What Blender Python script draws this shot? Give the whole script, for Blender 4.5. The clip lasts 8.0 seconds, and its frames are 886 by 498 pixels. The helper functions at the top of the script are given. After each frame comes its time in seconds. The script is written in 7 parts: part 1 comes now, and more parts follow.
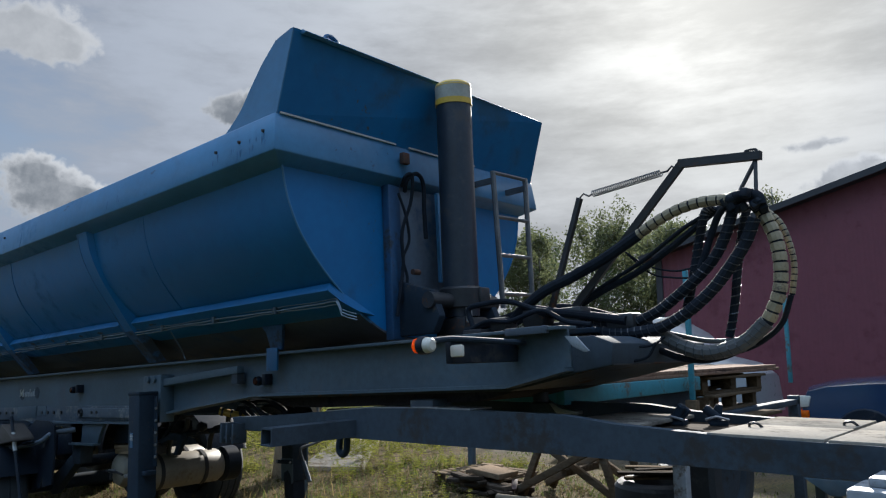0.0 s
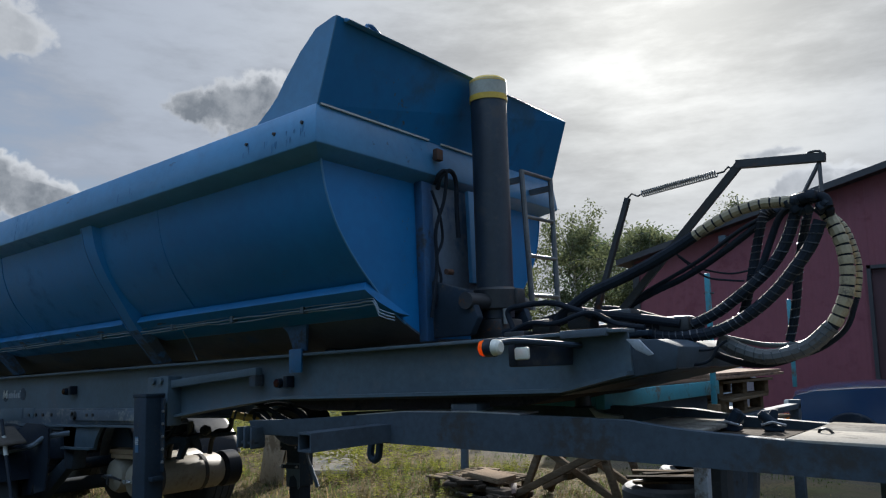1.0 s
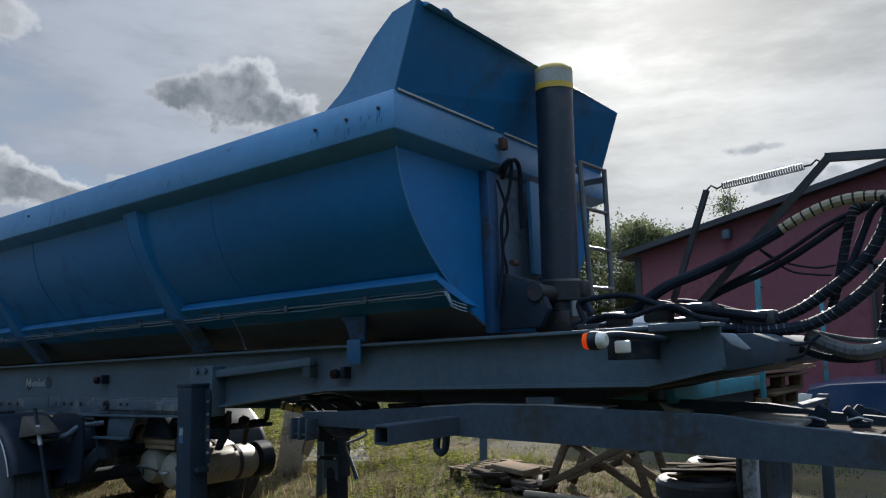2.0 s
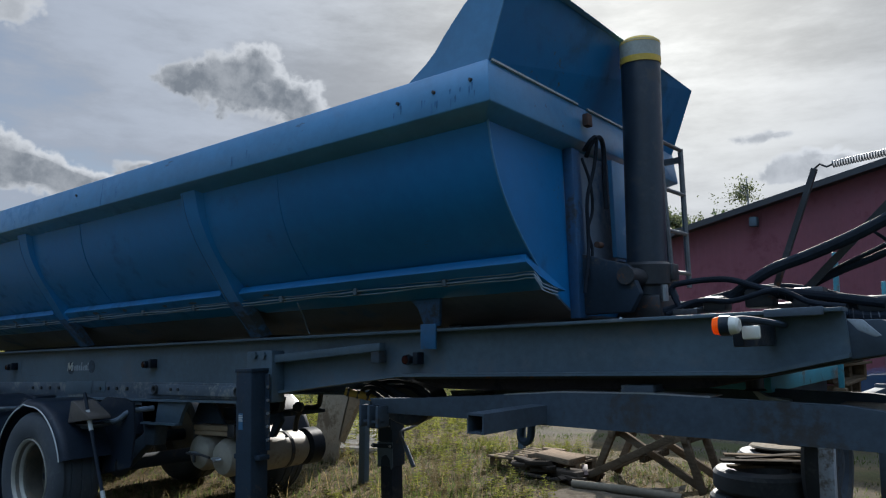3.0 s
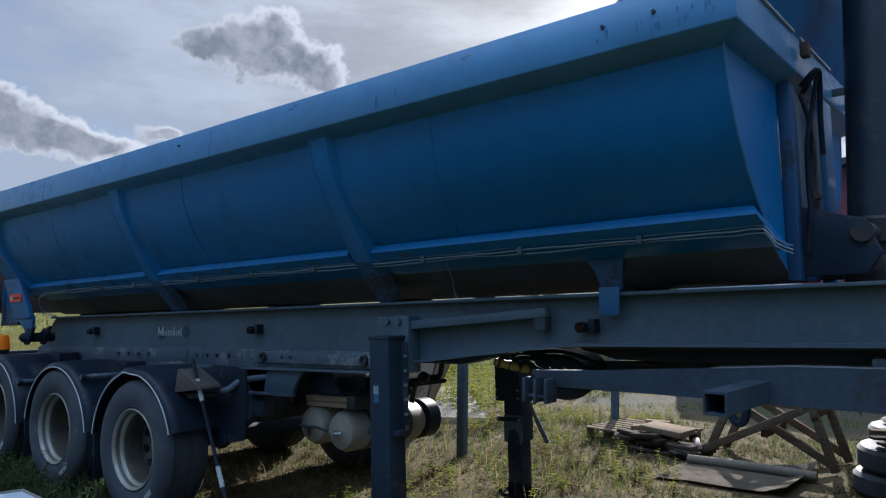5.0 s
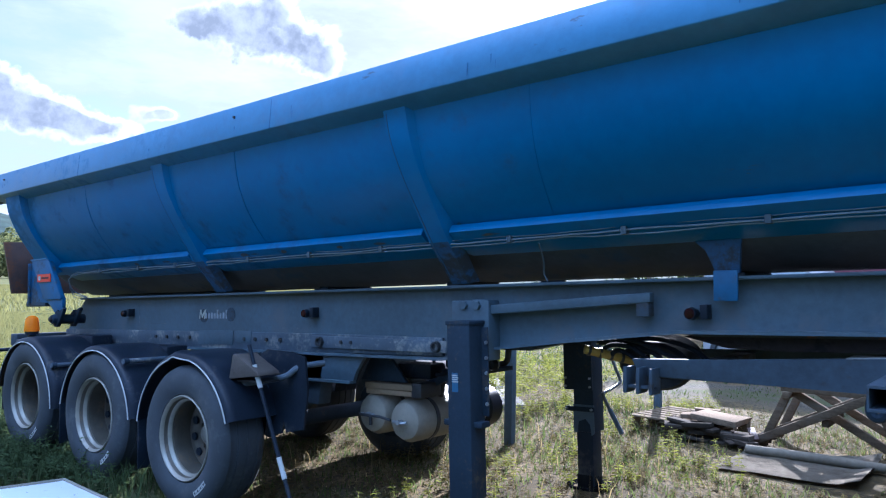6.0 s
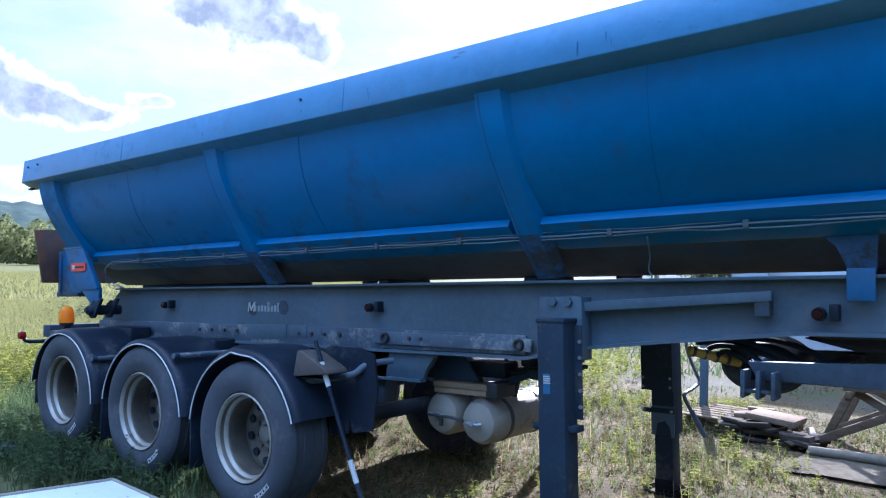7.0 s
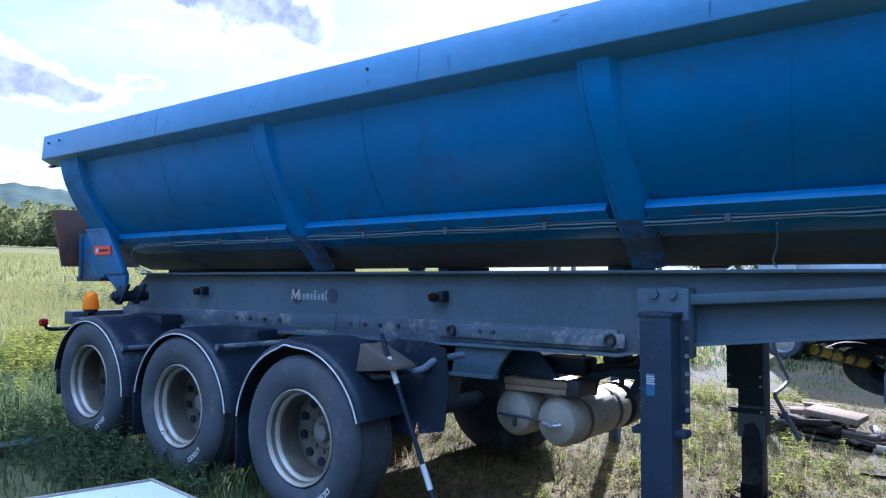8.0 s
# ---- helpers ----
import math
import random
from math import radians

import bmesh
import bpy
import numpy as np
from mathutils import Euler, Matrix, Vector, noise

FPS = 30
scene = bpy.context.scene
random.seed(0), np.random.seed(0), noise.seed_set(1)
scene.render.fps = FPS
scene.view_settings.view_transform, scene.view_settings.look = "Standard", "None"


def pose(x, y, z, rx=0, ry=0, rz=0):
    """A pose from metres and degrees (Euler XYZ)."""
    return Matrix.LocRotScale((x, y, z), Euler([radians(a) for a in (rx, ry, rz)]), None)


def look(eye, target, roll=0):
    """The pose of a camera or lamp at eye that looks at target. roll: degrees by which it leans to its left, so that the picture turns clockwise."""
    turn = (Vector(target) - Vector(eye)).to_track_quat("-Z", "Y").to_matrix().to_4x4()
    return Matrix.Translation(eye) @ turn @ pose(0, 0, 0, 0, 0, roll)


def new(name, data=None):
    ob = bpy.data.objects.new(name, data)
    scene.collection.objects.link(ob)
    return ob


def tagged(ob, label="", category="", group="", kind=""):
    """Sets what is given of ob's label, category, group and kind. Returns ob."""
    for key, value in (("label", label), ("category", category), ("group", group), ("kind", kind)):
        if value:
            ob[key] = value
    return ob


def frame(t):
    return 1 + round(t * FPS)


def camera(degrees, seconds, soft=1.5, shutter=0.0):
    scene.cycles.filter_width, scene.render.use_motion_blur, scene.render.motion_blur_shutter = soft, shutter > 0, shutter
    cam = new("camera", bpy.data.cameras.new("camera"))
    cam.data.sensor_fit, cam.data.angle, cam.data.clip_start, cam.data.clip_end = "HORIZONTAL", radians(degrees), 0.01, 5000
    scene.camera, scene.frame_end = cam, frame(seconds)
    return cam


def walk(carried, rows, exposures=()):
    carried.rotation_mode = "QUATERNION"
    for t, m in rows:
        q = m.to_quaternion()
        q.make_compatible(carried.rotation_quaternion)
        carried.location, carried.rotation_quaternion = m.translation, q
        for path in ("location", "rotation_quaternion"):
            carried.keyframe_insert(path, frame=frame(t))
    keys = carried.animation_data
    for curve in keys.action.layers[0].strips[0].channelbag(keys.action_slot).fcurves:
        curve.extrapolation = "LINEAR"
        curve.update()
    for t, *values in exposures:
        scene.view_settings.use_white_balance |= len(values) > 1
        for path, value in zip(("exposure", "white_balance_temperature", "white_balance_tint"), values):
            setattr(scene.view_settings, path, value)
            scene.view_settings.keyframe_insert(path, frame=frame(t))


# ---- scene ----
cam = camera(61.3, 8.0, soft=1.2)
METRES, EYE, LEAN, TURN = 4.36, 1.5, -2.5, 41.0
ROWS = [
    (0.0, 0.0, 0.0, 0.0, 0.47, 9.62, 2.77),
    (0.5, -0.0429, 0.0262, 0.0045, -1.17, 9.72, 2.62),
    (1.0, -0.1014, 0.0319, 0.006, -2.53, 9.63, 2.5),
    (1.5, -0.1599, 0.0354, 0.0111, -3.5, 9.32, 2.3),
    (3.0, -0.3095, 0.1063, 0.0136, -3.48, 7.93, 1.63),
    (3.5, -0.3577, 0.1259, 0.0214, -2.9, 7.49, 1.58),
    (4.0, -0.4009, 0.163, 0.0193, -2.37, 6.86, 1.53),
    (4.5, -0.4449, 0.2041, 0.0191, -2.07, 6.11, 1.44),
    (6.0, -0.6156, 0.3192, 0.0238, -2.35, 4.05, 0.94),
    (6.5, -0.6689, 0.3554, 0.0263, -2.54, 3.7, 0.73),
    (7.0, -0.7346, 0.3868, 0.0324, -2.68, 3.3, 0.45),
    (7.5, -0.7902, 0.4297, 0.0301, -2.93, 2.83, 0.16),
    (8.0, -0.8477, 0.4869, 0.0377, -3.32, 2.19, -0.05),
]
walk(cam, [(t, pose(0, 0, EYE, 0, LEAN, 0) @ pose(0, 0, 0, 0, 0, TURN) @ pose(METRES * x, METRES * y, METRES * z, 90 + pitch, roll, yaw)) for t, x, y, z, yaw, pitch, roll in ROWS],
     exposures=[(0.0, 1.11, 6150, 10), (3.0, 1.12, 6100, 10), (4.2, 1.18, 6000, 11), (4.6, 1.08, 6000, 11), (5.0, 1.30, 5750, 12), (5.7, 2.14, 5150, 16), (6.5, 2.42, 5050, 19), (8.0, 2.48, 5050, 19)])

# ---- light ----
SUN_WAY = Vector((-0.327, 0.848, 0.42)).normalized()
world = bpy.data.worlds.new("sky")
scene.world = world
world.use_nodes = True
wt = world.node_tree
wt.nodes.clear()


class Nodes:
    """Short hand for building node trees."""

    def __init__(self, tree):
        self.t = tree

    def put(self, kind, **kw):
        n = self.t.nodes.new(kind)
        for k, v in kw.items():
            n.inputs[k].default_value = v
        return n

    def feed(self, socket, value):
        if isinstance(value, (int, float)):
            socket.default_value = value
        elif isinstance(value, (tuple, list, Vector)):
            socket.default_value = tuple(value)
        else:
            self.t.links.new(value, socket)

    def math(self, op, a, b=0.0, clamp=False):
        n = self.t.nodes.new("ShaderNodeMath")
        n.operation = op
        n.use_clamp = clamp
        self.feed(n.inputs[0], a)
        self.feed(n.inputs[1], b)
        return n.outputs[0]

    def vec(self, op, a, b):
        n = self.t.nodes.new("ShaderNodeVectorMath")
        n.operation = op
        self.feed(n.inputs[0], a)
        self.feed(n.inputs[1], b)
        return n.outputs["Value"] if op in ("DOT_PRODUCT", "LENGTH", "DISTANCE") else n.outputs["Vector"]

    def mix(self, fac, a, b):
        n = self.t.nodes.new("ShaderNodeMix")
        n.data_type = "RGBA"
        self.feed(n.inputs[0], fac)
        self.feed(n.inputs[6], (*a, 1) if isinstance(a, tuple) and len(a) == 3 else a)
        self.feed(n.inputs[7], (*b, 1) if isinstance(b, tuple) and len(b) == 3 else b)
        return n.outputs[2]

    def ramp(self, x, lo, hi):
        n = self.t.nodes.new("ShaderNodeMapRange")
        n.interpolation_type = "SMOOTHSTEP"
        self.feed(n.inputs["Value"], x)
        n.inputs["From Min"].default_value = lo
        n.inputs["From Max"].default_value = hi
        return n.outputs["Result"]

    def noise(self, vector, scale, detail=4.0, rough=0.55, stretch=None):
        if stretch:
            m = self.t.nodes.new("ShaderNodeMapping")
            self.feed(m.inputs["Vector"], vector)
            m.inputs["Scale"].default_value = stretch
            vector = m.outputs[0]
        n = self.t.nodes.new("ShaderNodeTexNoise")
        self.feed(n.inputs["Vector"], vector)
        n.inputs["Scale"].default_value = scale
        n.inputs["Detail"].default_value = detail
        n.inputs["Roughness"].default_value = rough
        return n.outputs["Fac"]


def make_sky():
    k = Nodes(wt)
    sky = k.put("ShaderNodeTexSky")
    sky.sky_type = "NISHITA"
    sky.sun_disc = False
    sky.sun_elevation = math.asin(SUN_WAY.z)
    sky.sun_rotation = math.atan2(SUN_WAY.x, SUN_WAY.y)
    sky.air_density, sky.dust_density, sky.ozone_density = 1.0, 0.7, 1.5
    way = k.put("ShaderNodeTexCoord").outputs["Generated"]
    clear = k.vec("MULTIPLY", sky.outputs[0], (0.10, 0.10, 0.10))
    near = k.math("MAXIMUM", k.vec("DOT_PRODUCT", way, tuple(SUN_WAY)), 0.0)
    glow = k.math("POWER", near, 8.0)
    away = k.ramp(k.vec("DOT_PRODUCT", way, tuple(SUN_WAY)), 0.55, -0.35)
    core = k.math("POWER", near, 90.0)
    up = k.vec("DOT_PRODUCT", way, (0.0, 0.0, 1.0))
    # a thin high veil, brighter towards the sun, with streaks
    streak = k.noise(way, 2.6, 7.0, 0.62, (1.0, 1.3, 4.2))
    ripple = k.noise(way, 11.0, 6.0, 0.6, (1.0, 1.0, 3.0))
    veil = k.ramp(k.math("ADD", streak, k.math("MULTIPLY", k.math("SUBTRACT", ripple, 0.5), 0.22)), 0.30, 0.72)
    cover = k.math("ADD", k.math("MULTIPLY", veil, 0.48), k.math("ADD", 0.58, k.math("ADD", k.math("MULTIPLY", glow, 0.95), k.math("MULTIPLY", away, 0.25))), clamp=True)
    # extra unseen brightness overhead, added as fill for the trailer's near side
    high = k.math("MULTIPLY", k.math("ADD", 0.30, k.math("MULTIPLY", away, 0.70)), k.ramp(up, 0.50, 0.98))
    lum = k.math("ADD", k.math("ADD", 0.288, k.math("MULTIPLY", high, 2.5)), k.math("ADD", k.math("MULTIPLY", glow, 0.26), k.math("MULTIPLY", core, 0.34)))
    lum = k.math("MULTIPLY", lum, k.math("ADD", 0.74, k.math("MULTIPLY", veil, 0.46)))
    comb = k.put("ShaderNodeCombineXYZ")
    veil_col = k.vec("MULTIPLY", k.mix(away, k.mix(glow, (0.875, 0.965, 1.12), (1.0, 0.972, 0.895)), (0.62, 0.93, 1.36)), comb.outputs[0])
    for i in range(3):
        k.feed(comb.inputs[i], lum)
    col = k.mix(cover, clear, veil_col)
    # separate cumulus clouds, each heaped up from a few puffs: way of a puff's middle, half width, half height
    heap = [(-0.762, 0.573, 0.300, 0.070, 0.034), (-0.742, 0.581, 0.335, 0.030, 0.029), (-0.771, 0.552, 0.318, 0.034, 0.026), (-0.803, 0.510, 0.309, 0.034, 0.016), (-0.722, 0.622, 0.294, 0.040, 0.030), (-0.717, 0.641, 0.274, 0.026, 0.018)]
    bank = [(-0.916, 0.351, 0.194, 0.064, 0.030), (-0.899, 0.397, 0.186, 0.054, 0.026), (-0.882, 0.437, 0.177, 0.044, 0.014), (-0.918, 0.326, 0.222, 0.036, 0.020)]
    wisp = [(-0.852, 0.485, 0.198, 0.029, 0.011), (-0.843, 0.501, 0.201, 0.018, 0.009)]
    high_heap = [(-0.876, 0.300, 0.376, 0.058, 0.031), (-0.869, 0.335, 0.362, 0.036, 0.025), (-0.888, 0.282, 0.364, 0.038, 0.025)]
    far_bank = [(-0.920, 0.379, 0.094, 0.050, 0.018), (-0.928, 0.368, 0.064, 0.044, 0.013)]
    sun_side = [(-0.190, 0.960, 0.207, 0.042, 0.020), (-0.156, 0.969, 0.194, 0.036, 0.029), (-0.218, 0.957, 0.192, 0.041, 0.014)]
    scraps = [(-0.243, 0.940, 0.238, 0.030, 0.010), (-0.212, 0.947, 0.241, 0.020, 0.007)]
    behind = [(-0.60, -0.75, 0.28, 0.25, 0.08), (0.50, -0.80, 0.33, 0.22, 0.08), (0.35, 0.90, 0.25, 0.20, 0.06)]
    warp = k.noise(way, 14.0, 2.0, 0.5)
    puff = k.math("ABSOLUTE", k.math("SUBTRACT", k.noise(way, 30.0, 2.0, 0.5), 0.5))
    fine = k.math("ABSOLUTE", k.math("SUBTRACT", k.noise(way, 75.0, 5.0, 0.6), 0.5))
    mottle = k.math("ADD", 0.60, k.math("MULTIPLY", k.ramp(k.noise(way, 26.0, 6.0, 0.6), 0.28, 0.72), 0.46))
    push = k.math("ADD", k.math("MULTIPLY", k.math("SUBTRACT", warp, 0.48), 1.5), k.math("ADD", k.math("MULTIPLY", puff, -2.2), k.math("ADD", 0.24, k.math("MULTIPLY", fine, -1.0))))
    for puffs, dark, lit, soft in ((high_heap, 0.50, 0.50, 0.6), (far_bank, 0.50, 0.48, 0.6), (bank, 0.98, 0.52, 0.42), (wisp, 0.80, 0.50, 0.50), (sun_side, 0.58, 0.60, 0.55), (scraps, 0.55, 0.50, 0.60), (behind, 0.30, 0.80, 0.3), (heap, 1.05, 0.52, 0.45)):
        thick, lean = None, None
        for px, py, pz, w, h in puffs:
            c = Vector((px, py, pz)).normalized()
            side = Vector((0, 0, 1)).cross(c).normalized()
            top = c.cross(side)
            u = k.math("DIVIDE", k.vec("DOT_PRODUCT", way, tuple(side)), w)
            v = k.math("DIVIDE", k.vec("DOT_PRODUCT", way, tuple(top)), h)
            d = k.math("ADD", k.math("MULTIPLY", u, u), k.math("MULTIPLY", v, v))
            d = k.math("ADD", d, k.math("MULTIPLY", k.math("LESS_THAN", k.vec("DOT_PRODUCT", way, tuple(c)), 0.5), 50.0))
            e = k.math("POWER", 0.22, d)
            if thick is None:
                thick = e
                lean = k.math("ADD", k.math("MULTIPLY", u, -0.20), k.math("MULTIPLY", v, 0.16))
            else:
                thick = k.math("ADD", thick, e)
        # back to a distance: 1 on the outline, less inside
        plain = k.math("SQRT", k.math("MAXIMUM", k.math("LOGARITHM", k.math("MAXIMUM", thick, 1e-6), 0.22), 0.0))
        r = k.math("ADD", plain, push)
        body = k.math("MULTIPLY", k.ramp(r, 1.10, 1.10 - soft), k.ramp(plain, 1.40, 1.10))
        # thin bright fringe, wider on the sunward side; grey core
        core_ = k.ramp(k.math("ADD", k.math("ADD", plain, k.math("MULTIPLY", push, 1.1)), lean), 1.12, 0.16)
        rim = k.mix(k.math("MULTIPLY", core_, k.math("MULTIPLY", mottle, dark)), (lit * 0.985, lit, lit * 1.015), (0.160, 0.176, 0.196))
        col = k.mix(body, col, rim)
    # ground haze below the horizon
    col = k.mix(k.ramp(up, 0.0, -0.05), col, (0.16, 0.17, 0.14))
    out = k.put("ShaderNodeBackground")
    out.inputs["Strength"].default_value = 0.60
    k.feed(out.inputs["Color"], col)
    final = k.put("ShaderNodeOutputWorld")
    wt.links.new(out.outputs[0], final.inputs[0])


make_sky()
lamp = bpy.data.lights.new("sun", "SUN")
lamp.energy, lamp.angle, lamp.color = 5.0, radians(0.9), (1.0, 0.93, 0.82)
sun = new("sun", lamp)
sun.matrix_world = look(SUN_WAY * 60, (0, 0, 0))

# ---- materials ----


def surface(name, col, rough=0.5, metal=0.0, vary=0.25, big=1.5, small=30.0, bump=0.15, dirt=None, dirt_amount=0.3, dirt_scale=2.0, coat=0.0,
            streak=None, spec=0.5, random_tint=0.0, bump_scale=60.0, wave=0.0, flecks=None):
    """A procedural surface with variation at two scales, stains of another colour, fine relief and an optional long wave of dents."""
    m = bpy.data.materials.new(name)
    m.use_nodes = True
    t = m.node_tree
    k = Nodes(t)
    b = t.nodes["Principled BSDF"]
    at = k.put("ShaderNodeTexCoord").outputs["Object"]
    n1 = k.noise(at, big, 5.0, 0.6, streak)
    n2 = k.noise(at, small, 4.0, 0.6)
    f = k.math("ADD", k.math("MULTIPLY", n1, 0.65), k.math("MULTIPLY", n2, 0.35))
    f = k.ramp(f, 0.30, 0.70)
    lo = tuple(c * (1 - vary) for c in col)
    hi = tuple(min(1.0, c * (1 + vary)) for c in col)
    c = k.mix(f, lo, hi)
    if random_tint:
        rnd = k.put("ShaderNodeObjectInfo").outputs["Random"]
        n = t.nodes.new("ShaderNodeHueSaturation")
        k.feed(n.inputs["Color"], c)
        k.feed(n.inputs["Value"], k.math("ADD", 1.0 - random_tint, k.math("MULTIPLY", rnd, 2 * random_tint)))
        c = n.outputs[0]
    r = k.math("ADD", rough - 0.08, k.math("MULTIPLY", n2, 0.16))
    if dirt:
        d = k.noise(at, dirt_scale, 7.0, 0.68, streak)
        d2 = k.noise(at, dirt_scale * 9, 4.0, 0.6)
        df = k.ramp(k.math("ADD", d, k.math("MULTIPLY", k.math("SUBTRACT", d2, 0.5), 0.4)), 0.72 - dirt_amount * 0.5, 0.80 - dirt_amount * 0.3)
        c = k.mix(df, c, dirt)
        r = k.math("ADD", r, k.math("MULTIPLY", df, 0.3), clamp=True)
    if flecks:
        # small chips and scrapes, gathered in a few worn places
        place = k.ramp(k.noise(at, 1.1, 3.0, 0.6), 0.56, 0.66)
        chip = k.ramp(k.noise(at, 16.0, 5.0, 0.7, (0.35, 1.0, 1.0)), 0.60, 0.66)
        c = k.mix(k.math("MULTIPLY", place, chip), c, flecks)
    k.feed(b.inputs["Base Color"], c)
    k.feed(b.inputs["Roughness"], r)
    b.inputs["Metallic"].default_value = metal
    b.inputs["Specular IOR Level"].default_value = spec
    b.inputs["Coat Weight"].default_value = coat
    b.inputs["Coat Roughness"].default_value = 0.15
    normal = None
    if wave:
        w = t.nodes.new("ShaderNodeBump")
        w.inputs["Strength"].default_value = 1.0
        w.inputs["Distance"].default_value = wave
        k.feed(w.inputs["Height"], k.noise(at, 1.7, 2.0, 0.4))
        normal = w.outputs[0]
    if bump:
        w = t.nodes.new("ShaderNodeBump")
        w.inputs["Strength"].default_value = bump
        w.inputs["Distance"].default_value = 0.004
        k.feed(w.inputs["Height"], k.noise(at, bump_scale, 5.0, 0.65))
        if normal:
            t.links.new(normal, w.inputs["Normal"])
        normal = w.outputs[0]
    if normal:
        t.links.new(normal, b.inputs["Normal"])
    return m


def leafy(name, col, vary=0.4, through_light=0.45, rough=0.75):
    m = bpy.data.materials.new(name)
    m.use_nodes = True
    t = m.node_tree
    k = Nodes(t)
    b = t.nodes["Principled BSDF"]
    rnd = k.put("ShaderNodeNewGeometry").outputs["Random Per Island"]
    at = k.put("ShaderNodeTexCoord").outputs["Object"]
    f = k.math("ADD", k.math("MULTIPLY", rnd, 0.6), k.math("MULTIPLY", k.noise(at, 0.6, 3.0), 0.5))
    c = k.mix(f, tuple(x * (1 - vary) for x in col), (min(1, col[0] * (1 + vary * 1.3)), min(1, col[1] * (1 + vary)), col[2] * (1 + vary * 0.3)))
    k.feed(b.inputs["Base Color"], c)
    b.inputs["Roughness"].default_value = rough
    b.inputs["Specular IOR Level"].default_value = 0.08
    tr = k.put("ShaderNodeBsdfTranslucent")
    k.feed(tr.inputs["Color"], c)
    mixer = t.nodes.new("ShaderNodeMixShader")
    mixer.inputs[0].default_value = through_light
    t.links.new(b.outputs[0], mixer.inputs[1])
    t.links.new(tr.outputs[0], mixer.inputs[2])
    t.links.new(mixer.outputs[0], t.nodes["Material Output"].inputs[0])
    return m


RUST = (0.13, 0.055, 0.025)
BLUE = surface("blue_paint", (0.010, 0.128, 0.315), 0.42, spec=0.28, flecks=(0.060, 0.075, 0.085), vary=0.13, big=0.9, small=14, bump=0.10, dirt=(0.024, 0.095, 0.19), dirt_amount=0.40, dirt_scale=0.7, wave=0.012)
BLUE_RIM = surface("scuffed_blue_paint", (0.048, 0.168, 0.315), 0.36, spec=0.5, flecks=(0.030, 0.070, 0.13), vary=0.18, big=1.3, small=18, bump=0.12, dirt=(0.07, 0.17, 0.30), dirt_amount=0.42, dirt_scale=1.6, wave=0.006)
# grime on the front post; painted-in shade on rib feet and lug web
BLUE_GRIME_SHADE = surface("grimy_shaded_blue_paint", (0.013, 0.062, 0.145), 0.6, vary=0.3, big=2.5, small=25, bump=0.2, dirt=(0.03, 0.035, 0.042), dirt_amount=0.45, dirt_scale=2.5)
DUSTY = surface("dusty_worn_paint", (0.085, 0.115, 0.155), 0.6, vary=0.3, big=2.2, small=24, bump=0.2, dirt=(0.03, 0.07, 0.13), dirt_amount=0.45, dirt_scale=2.0, streak=(1, 1, 0.3))
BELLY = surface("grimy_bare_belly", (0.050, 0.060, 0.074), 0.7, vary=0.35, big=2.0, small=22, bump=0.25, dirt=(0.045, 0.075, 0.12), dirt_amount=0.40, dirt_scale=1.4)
BLUE_WORN = surface("worn_blue_paint", (0.009, 0.078, 0.180), 0.5, vary=0.2, big=1.6, small=22, bump=0.16, dirt=(0.05, 0.05, 0.055), dirt_amount=0.34, dirt_scale=2.2)
FRAME = surface("grey_chassis_paint", (0.048, 0.076, 0.100), 0.6, vary=0.3, big=1.4, small=26, bump=0.2, dirt=(0.085, 0.100, 0.115), dirt_amount=0.40, dirt_scale=1.3)
FRAME_WORN = surface("flaking_chassis_paint", (0.055, 0.074, 0.098), 0.65, vary=0.25, big=2.5, small=30, bump=0.3, dirt=(0.20, 0.20, 0.19), dirt_amount=0.42, dirt_scale=3.5)
FOOT = surface("muddy_black_foot", (0.014, 0.014, 0.015), 0.95, vary=0.3, big=6, small=40, bump=0.3, spec=0.0)
UNDER = surface("dark_brown_underside", (0.040, 0.034, 0.036), 0.8, vary=0.3, big=3, small=30, bump=0.3, dirt=(0.02, 0.02, 0.024), dirt_amount=0.45, dirt_scale=3, spec=0.1)
CHOCK = surface("grimy_brown_chock", (0.058, 0.047, 0.039), 0.75, vary=0.3, big=5, small=50, bump=0.3, dirt=(0.05, 0.045, 0.04), dirt_amount=0.4, dirt_scale=6)
DARKWOOD = surface("dark_brown_wood", (0.048, 0.038, 0.030), 0.9, vary=0.4, big=4, small=40, bump=0.4, streak=(0.6, 9, 9), random_tint=0.35, spec=0.02)
FRAME_DARK = surface("dark_chassis_paint", (0.042, 0.056, 0.073), 0.75, spec=0.15, vary=0.25, big=2, small=30, bump=0.2, dirt=(0.045, 0.043, 0.042), dirt_amount=0.38, dirt_scale=2.4)
LEG = surface("dark_leg_paint", (0.016, 0.027, 0.042), 0.72, spec=0.2, vary=0.25, big=3, small=40, bump=0.2, dirt=(0.07, 0.06, 0.05), dirt_amount=0.35, dirt_scale=4)
BLACK = surface("black_plastic", (0.011, 0.016, 0.025), 0.40, spec=0.16, vary=0.3, big=3, small=50, bump=0.15, dirt=(0.05, 0.05, 0.05), dirt_amount=0.35, dirt_scale=3)
RUBBER = surface("tyre_rubber", (0.023, 0.029, 0.036), 0.75, vary=0.25, big=4, small=60, bump=0.3, dirt=(0.06, 0.065, 0.068), dirt_amount=0.42, dirt_scale=3)
HOSE = surface("black_hose", (0.014, 0.018, 0.025), 0.72, vary=0.3, big=6, small=60, bump=0.25, spec=0.07)
GUARD = surface("glossy_spiral_guard", (0.018, 0.023, 0.031), 0.36, vary=0.2, big=8, small=60, bump=0.0)
